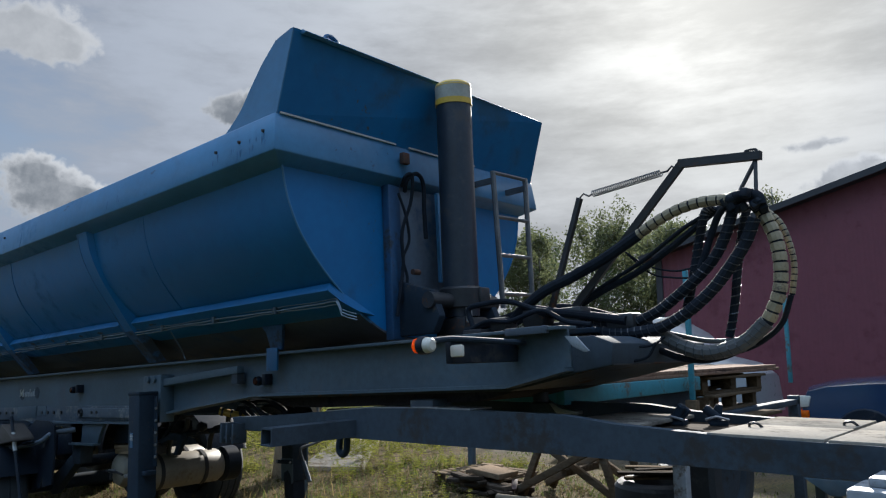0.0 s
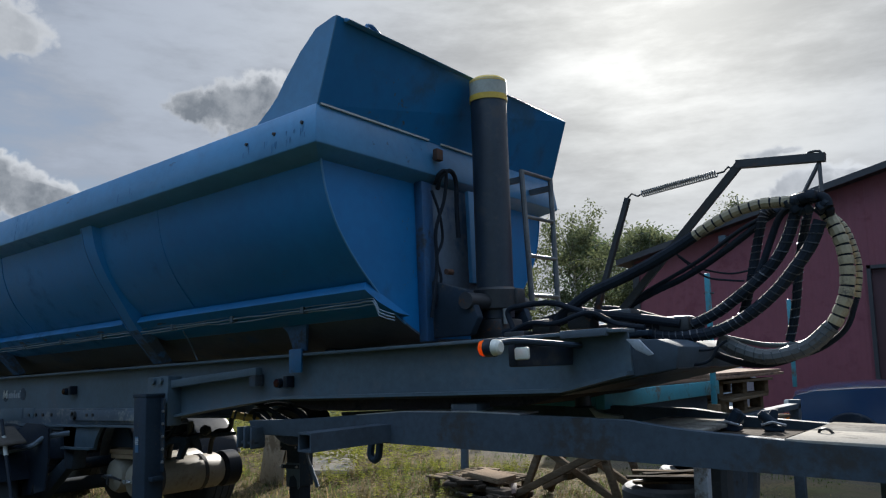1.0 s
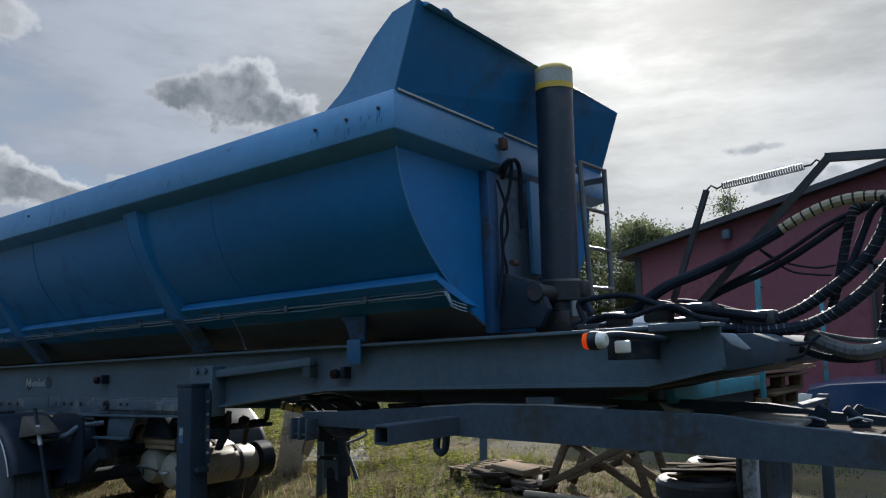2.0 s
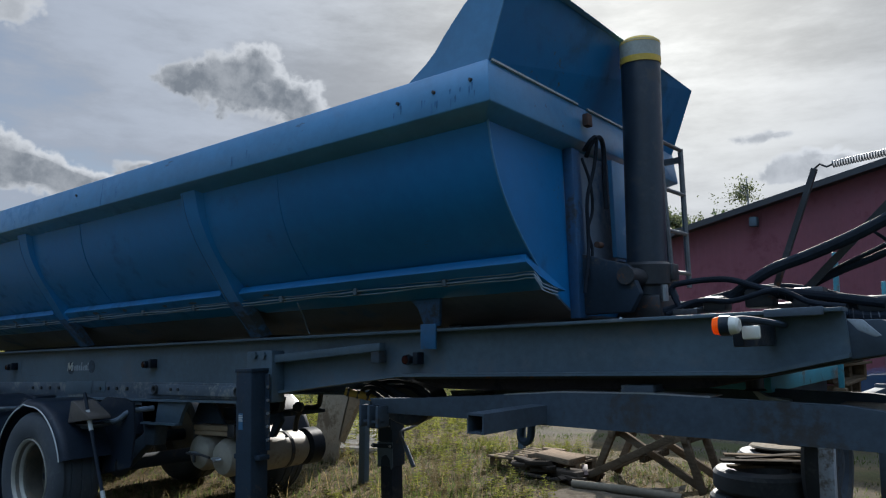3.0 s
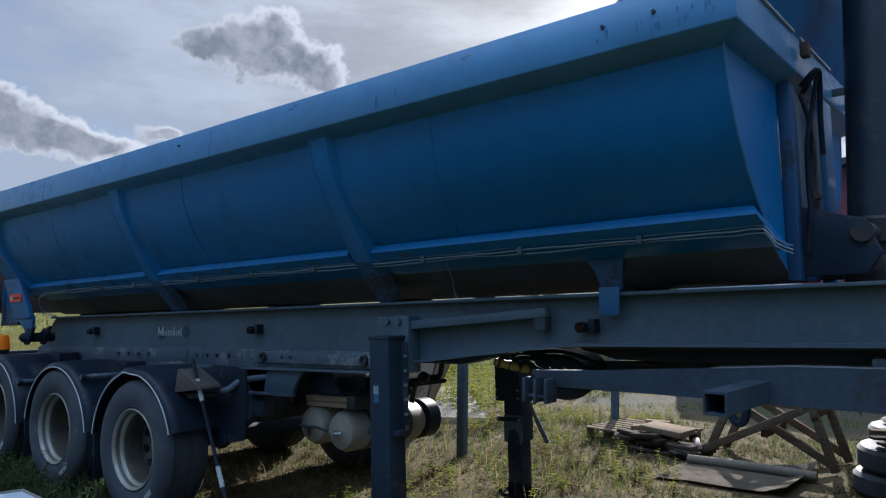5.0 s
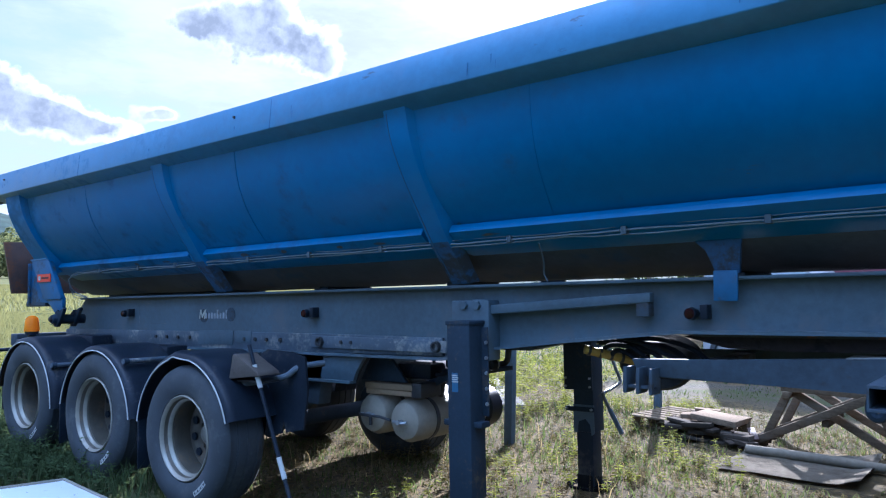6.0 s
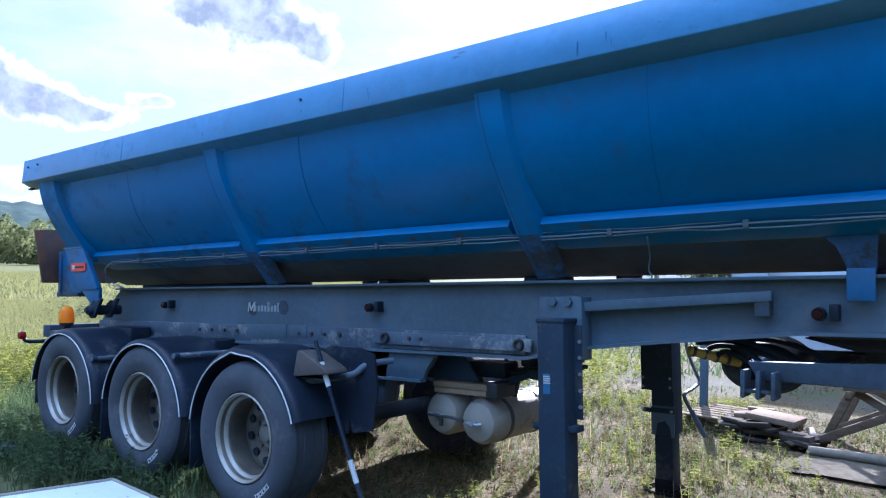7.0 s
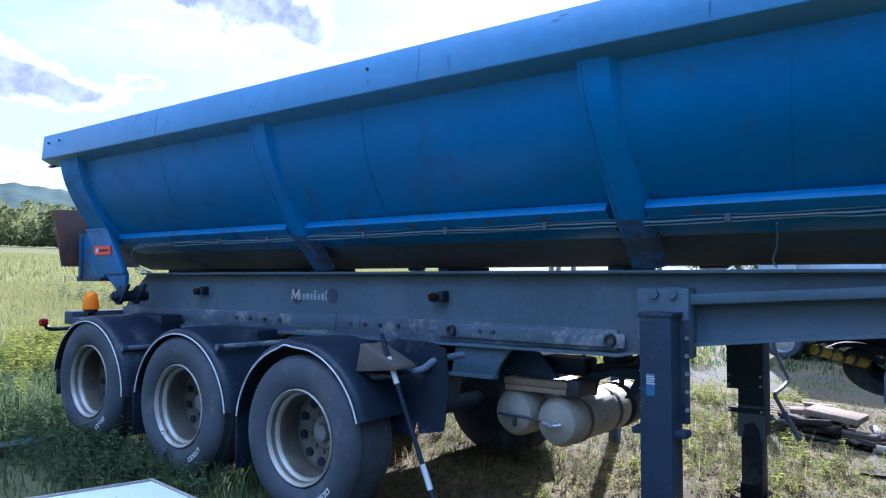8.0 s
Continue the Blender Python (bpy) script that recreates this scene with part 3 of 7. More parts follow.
def build_tub():
    outer = SIDE + mirror(SIDE)
    inner = inset(SIDE, 0.012)
    inner = inner + mirror(inner)
    loop = outer + inner[::-1]
    bm = bmesh.new()
    xs = list(np.linspace(REAR, FRONT, 15))
    rows = [[bm.verts.new((x, y + 0.004 * noise.noise((x * 1.3, z * 3, 1)), z)) for y, z in loop] for x in xs]
    n = len(loop)
    for a, b in zip(rows, rows[1:]):
        for k in range(n):
            bm.faces.new((a[k], b[k], b[(k + 1) % n], a[(k + 1) % n]))
    half = len(outer)
    for row in (rows[0], rows[-1]):
        for k in range(half - 1):
            bm.faces.new((row[k], row[k + 1], row[n - 2 - k], row[n - 1 - k]))
    bm.faces.ensure_lookup_table()
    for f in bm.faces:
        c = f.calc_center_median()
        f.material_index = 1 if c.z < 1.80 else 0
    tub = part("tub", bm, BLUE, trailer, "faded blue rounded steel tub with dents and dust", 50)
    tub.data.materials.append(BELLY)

    # front wall, closing the tub
    bm = bmesh.new()
    pts = [(2.478, 2.62)] + inset(SIDE, 0.004) + mirror(inset(SIDE, 0.004)) + [(2 * MID - 2.478, 2.62)]
    prism(bm, pts, "x", FRONT - 0.03, FRONT - 0.004)
    part("front_wall", bm, BLUE, tub)
    # weld bead round the front edge
    part("weld_bead", tube(bmesh.new(), [(FRONT, y, z) for y, z in SIDE[:-4]], 0.006, 6), BLUE_RIM, tub)
    bm = bmesh.new()
    prism(bm, [(2.478, 2.58)] + inset(SIDE, 0.004) + mirror(inset(SIDE, 0.004)) + [(2 * MID - 2.478, 2.58)], "x", REAR + 0.004, REAR + 0.04)
    part("tailgate", bm, BLUE_WORN, tub)

    # box rail round the top, mitred at the front corners
    rail = [(0.096, 2.822), (0.118, 2.602), (0.0, 2.545), (-0.05, 2.55), (-0.05, 2.822)]
    bm = bmesh.new()
    rows = []
    for px, py, sx, sy in ((-11.34, 2.47, 0, -1), (-3.328, 2.47, 0.97, -1), (-3.328, 2 * MID - 2.47, 0.97, 1), (-11.34, 2 * MID - 2.47, 0, 1)):
        rows.append([bm.verts.new((px + sx * d, py + sy * d, z)) for d, z in rail])
    for a, b in zip(rows, rows[1:]):
        for k in range(5):
            bm.faces.new((a[k], b[k], b[(k + 1) % 5], a[(k + 1) % 5]))
    bm.faces.new(rows[0])
    bm.faces.new(rows[-1][::-1])
    bmesh.ops.recalc_face_normals(bm, faces=bm.faces)
    bmesh.ops.bevel(bm, geom=bm.edges[:], offset=0.007, segments=2, profile=0.5, affect="EDGES")
    part("top_rail", bm, BLUE_RIM, tub, "scuffed blue top rail with drip stains")
    # joint strips and small welds on the rail
    for x in (-6.82, -9.45):
        part("rail_joint", prism(bmesh.new(), [(2.3715, 2.80), (2.3505, 2.603), (2.358, 2.603), (2.378, 2.80)], "x", x, x + 0.006), BLUE_WORN, tub)
    # bolt ends and stubs on the rail
    for x, z in ((-3.33, 2.735), (-3.56, 2.725), (-3.80, 2.72), (-7.21, 2.745), (-11.22, 2.745), (-11.02, 2.75)):
        y = 2.352 + (z - 2.602) * 0.1
        part("rail_bolt", turned([(y - 0.012, 0), (y - 0.012, 0.009), (y + 0.01, 0.011)], Matrix.Translation((x, 0, z)), 8), DARKSTEEL, tub)
    part("rail_hook", boxed(-11.30, -11.22, 2.40, 2.44, 2.530, 2.548, 0.004), DARKSTEEL, tub)
    part("rail_hook", boxed(-11.02, -10.98, 2.39, 2.43, 2.80, 2.83, 0.006), BLUE_WORN, tub)
    # drips that ran down from the bolts and scratches on the rail
    rs = random.Random(41)
    for x, n in ((-3.33, 3), (-3.40, 2), (-3.47, 2), (-3.56, 4), (-3.63, 2), (-3.80, 3), (-5.05, 2), (-5.20, 2), (-7.21, 1), (-6.62, 2), (-8.05, 1), (-8.3, 2), (-9.9, 2), (-11.02, 2)):
        for i in range(n):
            w, L, z1 = rs.uniform(0.002, 0.006), rs.uniform(0.015, 0.06), rs.uniform(2.66, 2.735)
            xx = x + rs.uniform(-0.03, 0.03)

            def face_y(z):
                return 2.3505 + (z - 2.602) * 0.1 - 0.0012
            bm = bmesh.new()
            cut = [(xx - w, z1), (xx + w, z1 + 0.004), (xx + w * 0.7, z1 - L * 0.6), (xx + w * 0.2, z1 - L), (xx - w * 0.5, z1 - L * 0.9), (xx - w * 0.8, z1 - L * 0.4)]
            bm.faces.new([bm.verts.new((a, face_y(b), b)) for a, b in cut])
            part("drip_stain", bm, STAIN, tub, smooth=0)
    part("rail_lug", boxed(-3.21, -3.17, 3.31, 3.37, 2.69, 2.765, 0.008), RUSTY, tub)

    # upright ribs that follow the curve of the tub
    def rib(x0, x1, profile, flank):
        bm = bmesh.new()
        ins, out = profile
        ins, out = list(ins), list(out)
        s = 0.014
        rows = []
        for a, b in zip(ins, out):
            f = 0.14 * max(0.0, min(1.0, (2.45 - b[1]) / 0.75)) if x0 > -10 else 0.0
            p, q = x0 + (x1 - x0) * f * 0.7, x1 - (x1 - x0) * f * 0.3
            rows.append([bm.verts.new(v) for v in ((p, a[0], a[1]), (p + s, b[0], b[1]), (q - s, b[0], b[1]), (q + flank, a[0], a[1]))])
        for p, q in zip(rows, rows[1:]):
            for k in range(3):
                bm.faces.new((p[k], p[k + 1], q[k + 1], q[k]))
        bm.faces.new(rows[0])
        bm.faces.new(rows[-1][::-1])
        return bm
    outline = [(p.x, p.y) for p in spline([(2.42, 2.60, 0), (2.464, 2.40, 0), (2.556, 2.205, 0), (2.69, 2.0, 0), (2.815, 1.815, 0), (2.93, 1.68, 0), (3.03, 1.565, 0)], 4)]
    backing = [(p.x, p.y) for p in spline([(2.48, 2.60, 0), (2.52, 2.40, 0), (2.61, 2.205, 0), (2.755, 2.0, 0), (2.89, 1.83, 0), (2.985, 1.70, 0), (3.075, 1.58, 0)], 4)]
    lower = (backing, outline)
    for side in (0, 1):
        for x0, x1 in ((-5.885, -5.69), (-8.41, -8.22)):
            bm = rib(x0, x1, lower, 0.030)
            if side:
                bmesh.ops.transform(bm, matrix=Matrix.Translation((0, 2 * MID, 0)) @ Matrix.Diagonal((1, -1, 1, 1)), verts=bm.verts)
            bmesh.ops.recalc_face_normals(bm, faces=bm.faces)
            # rib faces under the girder: shade and grime put in as darker blue
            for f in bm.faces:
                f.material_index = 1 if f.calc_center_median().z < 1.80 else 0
            part("rib", bm, BLUE, tub).data.materials.append(BLUE_GRIME_SHADE)
            if not side:
                part("rib_seam", tube(bmesh.new(), [(x0 + 0.034 + (x1 - x0) * 0.10 * max(0.0, min(1.0, (2.45 - z) / 0.75)), y + 0.001, z) for y, z in outline[1:-2]], 0.004, 5), BLUE_WORN, tub)
        bm = rib(-11.10, -10.76, (backing[:17], [(y - 0.02, z) for y, z in outline[:17]]), 0.02)
        if side:
            bmesh.ops.transform(bm, matrix=Matrix.Translation((0, 2 * MID, 0)) @ Matrix.Diagonal((1, -1, 1, 1)), verts=bm.verts)
        part("rear_rib", bm, BLUE, tub)
    # thin weld seams down the panels
    for x in (-9.56, -7.36, -4.9):
        seam = [(x - 0.05 * i / 8, y, z) for i, (y, z) in enumerate(inset(SIDE, -0.0015)[:17])]
        part("weld_seam", tube(bmesh.new(), seam, 0.003, 5), BLUE, tub)

    # worn upper edge of the side panels
    for x0, x1 in ((-5.68, -3.34), (-8.21, -5.895), (-10.75, -8.42)):
        xs = list(np.linspace(x0, x1, 24))
        part("panel_edge", tube(bmesh.new(), [(x, 2.470, 2.566 + 0.002 * noise.noise((x * 4, 1, 1))) for x in xs], [0.0045 + 0.0025 * noise.noise((x * 7, 3, 0)) for x in xs], 6), BLUE_RIM, tub)
    # lower side girder, broken by the ribs
    gird = [(2.815, 1.912), (2.787, 1.876), (2.784, 1.866), (2.862, 1.803), (2.875, 1.795), (2.98, 1.745), (3.10, 1.725)]
    for x0, x1 in ((-5.68, -3.335), (-8.21, -5.895), (-10.74, -8.42)):
        bm = prism(bmesh.new(), gird, "x", x0, x1)
        if x1 > -3.5:
            for v in bm.verts:
                if v.co.x > -3.4:
                    v.co.x += (1.925 - v.co.z) * 0.40
        part("side_girder", bm, BLUE, tub, "blue side girder with scratched edge")
    # rust blooms where the paint has worn off above the girder
    rs = random.Random(77)
    for x in (-5.35, -6.35, -6.75, -7.15, -7.55, -7.75, -8.75, -9.2):
        bm = bmesh.new()
        w, h, x0 = rs.uniform(0.03, 0.09), rs.uniform(0.006, 0.014), x + rs.uniform(-0.1, 0.1)
        ring = []
        for i in range(12):
            a = 2 * math.pi * i / 12
            q = rs.uniform(0.55, 1.0)
            ring.append((x0 + w * q * math.cos(a), 1.838 + h * q * math.sin(a)))
        bm.faces.new([bm.verts.new((a, 2.784 + (1.866 - b) * 1.238 - 0.0025, b)) for a, b in ring])
        part("rust_bloom", bm, RUST_STAIN, tub, smooth=0)
    # cables clipped along the girder
    for j, (dz, dy, r) in enumerate(((0.0, 0.0, 0.005), (-0.016, 0.012, 0.004), (0.018, 0.004, 0.003))):
        pts = []
        for i in range(60):
            x = -3.30 - i * 0.121
            pts.append((x, 2.836 + dy, 1.802 + dz + 0.010 * noise.noise((x * 1.9, j * 5.1, 0)) + 0.006 * noise.noise((x * 6, j * 3.0, 0))))
        pts = [(-3.20, 2.90, 1.705 + dz), (-3.25, 2.83, 1.735 + dz)] + pts + [(-10.50, 2.78, 1.74), (-10.55, 2.86, 1.62 - 0.03 * j), (-10.45, 2.95, 1.56)]
        part("cable", tube(bmesh.new(), spline(pts, 2), r, 6), CABLE, tub, "grey cable clipped along the tub")
    for x in (-3.9, -4.6, -5.3, -6.3, -7.0, -7.7, -8.7, -9.3, -10.0):
        part("cable_clip", boxed(x, x + 0.03, 2.825, 2.87, 1.782, 1.825, 0.004), FRAME, tub)
    part("loose_cable", tube(bmesh.new(), spline([(-5.05, 2.77, 1.76), (-5.07, 2.85, 1.66), (-5.10, 2.90, 1.60), (-5.085, 2.91, 1.56)], 5), 0.005, 6), FRAME, tub)

    # curved bracket that steadies the tub on the frame
    foot = [(-4.194, 1.585), (-4.197, 1.436), (-4.081, 1.435), (-4.076, 1.585)]
    lug = part("support_lug", prism(bmesh.new(), foot, "y", 2.985, 3.0, 0.004), BLUE_WORN, tub)
    # set-back web, its shadow put into the darker paint
    part("lug_web", prism(bmesh.new(), [(-4.30, 1.74), (-4.235, 1.69), (-4.205, 1.62), (-4.194, 1.57), (-4.076, 1.57), (-4.069, 1.70), (-4.062, 1.74)], "y", 3.02, 3.045, 0.004), BLUE_GRIME_SHADE, lug)
    # bearers between tub and frame, only over the axles
    part("packing_beam", boxed(-10.9, -8.7, 3.40, 3.80, 1.545, 1.588, 0.004), FRAME_DARK, tub)
    for x in (-7.4, -6.1, -4.2):
        part("bearer_pad", boxed(x - 0.05, x + 0.05, 3.35, 3.85, 1.45, 1.588, 0.004), FRAME_DARK, tub)

    # rear leg of the tub with its hinge
    part("rear_leg", prism(bmesh.new(), [(-11.17, 1.955), (-10.79, 1.962), (-10.49, 1.56), (-10.50, 1.54), (-10.86, 1.54)], "y", 2.70, 2.75, 0.006), BLUE_WORN, tub)
    part("rear_foot", prism(bmesh.new(), [(-10.84, 1.545), (-10.49, 1.555), (-10.49, 1.43), (-10.65, 1.41)], "y", 2.716, 2.756, 0.006), BLUE_WORN, tub)
    part("rear_leg_cheek", prism(bmesh.new(), [(-11.555, 1.94), (-11.42, 1.95), (-11.12, 1.53), (-11.13, 1.51), (-11.56, 1.52)], "y", 2.86, 2.89, 0.006), BLUE_WORN, tub)
    part("cheek_edge", boxed(-11.575, -11.53, 2.835, 2.89, 1.51, 1.945, 0.006), BLUE_WORN, tub)
    part("rear_leg_lip", boxed(-11.16, -10.80, 2.692, 2.702, 1.952, 1.964), BLUE_RIM, tub)
    part("rear_rung", boxed(-11.66, -11.2, 2.86, 3.0, 1.475, 1.53, 0.01), FRAME_DARK, tub)
    hinge = part("hinge", turned([(2.66, 0), (2.66, 0.040), (2.675, 0.048), (2.98, 0.048), (2.98, 0)], Matrix.Translation((-10.585, 0, 1.345)), 20), LEG, tub)
    part("hinge_nut", turned([(2.64, 0), (2.64, 0.026), (2.662, 0.028)], Matrix.Translation((-10.585, 0, 1.345)), 6), DARKSTEEL, hinge)
    for y in (2.70, 2.86):
        part("hinge_lug", prism(bmesh.new(), [(-10.66, 1.31), (-10.61, 1.27), (-10.56, 1.27), (-10.51, 1.32), (-10.42, 1.45), (-10.44, 1.46), (-10.53, 1.41), (-10.555, 1.44), (-10.60, 1.41), (-10.655, 1.37)], "y", y, y + 0.035, 0.006), LEG, hinge)
    plate = part("red_label", boxed(-10.985, -10.70, 2.688, 2.698, 1.722, 1.802), REDPLATE, tub, "small red printed label plate")
    part("label_bar", boxed(-10.95, -10.905, 2.684, 2.690, 1.740, 1.782), PIPING, plate.parent)
    part("label_bar", boxed(-10.885, -10.735, 2.684, 2.690, 1.754, 1.770), BLACK, plate.parent)
    part("rear_flap", prism(bmesh.new(), [(2.60, 2.17), (2.69, 1.62), (3.5, 1.62), (3.5, 2.22)], "x", -11.63, -11.60, 0.004), RUSTY, tub, "dark rusty chute plate behind the tub")
    part("flap_arm", boxed(-11.62, -11.08, 2.95, 3.02, 1.95, 2.02, 0.006), RUSTY, tub)

    # cab guard above the front rail
    def sheet(pts, thick):
        bm = bmesh.new()
        a = [bm.verts.new(p) for p in pts]
        nrm = (Vector(pts[1]) - Vector(pts[0])).cross(Vector(pts[2]) - Vector(pts[0])).normalized() * thick
        b = [bm.verts.new(Vector(p) + nrm) for p in pts]
        bm.faces.new(a)
        bm.faces.new(b[::-1])
        n = len(a)
        for i in range(n):
            bm.faces.new((a[i], b[i], b[(i + 1) % n], a[(i + 1) % n]))
        return bm
    guard = part("cab_guard", sheet([(-3.235, 2.39, 2.815), (-3.235, 4.80, 2.815), (-3.02, 4.70, 3.235), (-3.065, 2.385, 3.260)], -0.010), BLUE, tub, "blue sheet cab guard leaning forward")
    part("guard_wing", sheet([(-3.235, 2.39, 2.815), (-3.065, 2.385, 3.260), (-3.10, 2.39, 3.265), (-3.235, 2.392, 3.243), (-3.37, 2.394, 3.145), (-3.50, 2.396, 3.02), (-3.565, 2.398, 2.95), (-3.63, 2.40, 2.90), (-3.76, 2.40, 2.82)], 0.008), BLUE_RIM, tub)
    part("guard_wing", sheet([(-3.235, 4.80, 2.815), (-3.02, 4.70, 3.235), (-3.16, 4.76, 3.21), (-3.52, 4.78, 2.96), (-3.80, 4.79, 2.80)], -0.008), BLUE_RIM, tub)
    part("guard_lip", prism(bmesh.new(), [(-3.05, 3.232), (-3.02, 3.238), (-3.055, 3.262), (-3.10, 3.255)], "y", 2.43, 4.70, 0.003), BLUE_RIM, tub)
    part("guard_eye", tube(bmesh.new(), spline([(-3.07, 2.60, 3.25), (-3.07, 2.61, 3.282), (-3.07, 2.65, 3.288), (-3.07, 2.69, 3.27), (-3.07, 2.70, 3.25)], 4), 0.013, 8), BLUE_WORN, tub)
    # sunlit glint along the front rail's top edge, built as white strips
    part("rail_edge_glint", boxed(-3.236, -3.222, 2.40, 3.30, 2.818, 2.829), PIPING, tub)
    part("rail_edge_glint", boxed(-3.236, -3.222, 3.42, 4.10, 2.818, 2.829), PIPING, tub)

    # front wall stiffeners and the well of the ram
    part("front_post", boxed(-3.314, -3.25, 3.24, 3.345, 1.58, 2.56, 0.008), BLUE_GRIME_SHADE, tub)
    part("front_post", boxed(-3.314, -3.25, 3.95, 4.06, 1.58, 2.56, 0.008), BLUE, tub)
    part("well_plate", boxed(-3.30, -3.27, 3.345, 3.95, 1.75, 2.56, 0.004), DUSTY, tub, "worn dusty plate behind the ram")
    part("well_cheek", boxed(-3.22, -3.19, 3.64, 3.84, 1.95, 2.55, 0.004), BLUE_RIM, tub, "pale dusty cover strip")
    part("well_bracket", prism(bmesh.new(), [(-3.30, 1.60), (-2.98, 1.60), (-2.92, 1.70), (-2.98, 1.86), (-3.30, 1.96)], "y", 3.30, 3.36, 0.01), LEG, tub)
    part("well_bracket", prism(bmesh.new(), [(-3.30, 1.60), (-2.98, 1.60), (-2.92, 1.70), (-2.98, 1.86), (-3.30, 1.96)], "y", 3.84, 3.90, 0.01), LEG, tub)
    # hoses that hang on the front wall
    for k, pts in enumerate(([(-3.22, 3.36, 2.52), (-3.17, 3.33, 2.58), (-3.15, 3.40, 2.63), (-3.16, 3.47, 2.58), (-3.17, 3.48, 2.40), (-3.17, 3.485, 2.22)],
                             [(-3.22, 3.33, 2.55), (-3.16, 3.31, 2.60), (-3.15, 3.36, 2.61), (-3.18, 3.37, 2.45), (-3.20, 3.30, 2.25), (-3.21, 3.31, 2.05), (-3.20, 3.27, 1.9), (-3.22, 3.25, 1.72)],
                             [(-3.22, 3.30, 2.50), (-3.19, 3.33, 2.35), (-3.20, 3.36, 2.2), (-3.21, 3.31, 2.08), (-3.2, 3.33, 1.95), (-3.22, 3.29, 1.8)])):
        part("hose", tube(bmesh.new(), spline(pts, 6), (0.014, 0.011, 0.009)[k], 8), HOSE, tub)
    part("hose_joint", turned([(-0.03, 0), (-0.03, 0.018), (0.03, 0.018), (0.03, 0)], Matrix.Translation((-3.19, 3.40, 2.0)), 10), RUSTY, tub)
    return tub


tub = build_tub()


def build_ram():
    """The upright telescopic ram in front of the tub."""
    low, top = Vector((-3.00, 3.60, 1.66)), Vector((-2.92, 3.535, 3.20))
    d = (top - low).normalized()

    def along(a, b):
        return [low + d * a, low + d * b]
    L = (top - low).length
    ram = part("ram", tube(bmesh.new(), along(0.05, L - 0.145), 0.113, 36), CYL, trailer, "thick black telescopic tipping ram with a yellow banded top")
    part("collar", tube(bmesh.new(), [low + d * s for s in (0.10, 0.11, 0.22, 0.235)], [0.125, 0.135, 0.135, 0.118], 36), DARKSTEEL, ram)
    part("cap", tube(bmesh.new(), [low + d * s for s in (L - 0.115, L - 0.02, L)], [0.117, 0.117, 0.095], 36), SILVER, ram, "pale metal ram cap")
    part("band", tube(bmesh.new(), along(L - 0.148, L - 0.112), 0.1185, 36), YELLOW, ram)
    part("band", tube(bmesh.new(), [low + d * s for s in (L - 0.030, L - 0.014, L + 0.003)], [0.1185, 0.115, 0.093], 36), YELLOW, ram)
    part("trunnion", tube(bmesh.new(), [(-2.99, 3.28, 1.80), (-2.99, 3.92, 1.80)], 0.05, 18), DARKSTEEL, ram)
    part("foot", boxed(-3.12, -2.88, 3.48, 3.72, 1.55, 1.70, 0.02), DARKSTEEL, ram)
    part("valve", boxed(-2.90, -2.84, 3.60, 3.70, 1.78, 1.88, 0.012), DARKSTEEL, ram)
    part("fitting", tube(bmesh.new(), [(-2.86, 3.5, 1.66), (-2.86, 3.5, 1.75)], 0.02, 10), STEEL, ram)


build_ram()


def build_ladder():
    ladder = part("ladder", tube(bmesh.new(), [(-3.05, 4.08, 2.745), (-3.02, 4.065, 1.78)], 0.019, 8), LADDER, trailer, "grey steel access ladder on the front wall")
    part("rail", tube(bmesh.new(), [(-3.051, 4.47, 2.756), (-3.057, 4.47, 1.80)], 0.019, 8), LADDER, ladder)
    for z in (2.735, 2.42, 2.15, 1.88):
        part("rung", tube(bmesh.new(), [(-3.045, 4.075, z), (-3.05, 4.47, z + 0.012)], 0.014, 8), LADDER, ladder)
    for y in (4.08, 4.46):
        part("stay", boxed(-3.24, -3.04, y - 0.012, y + 0.012, 2.66, 2.70), LADDER, ladder)


build_ladder()


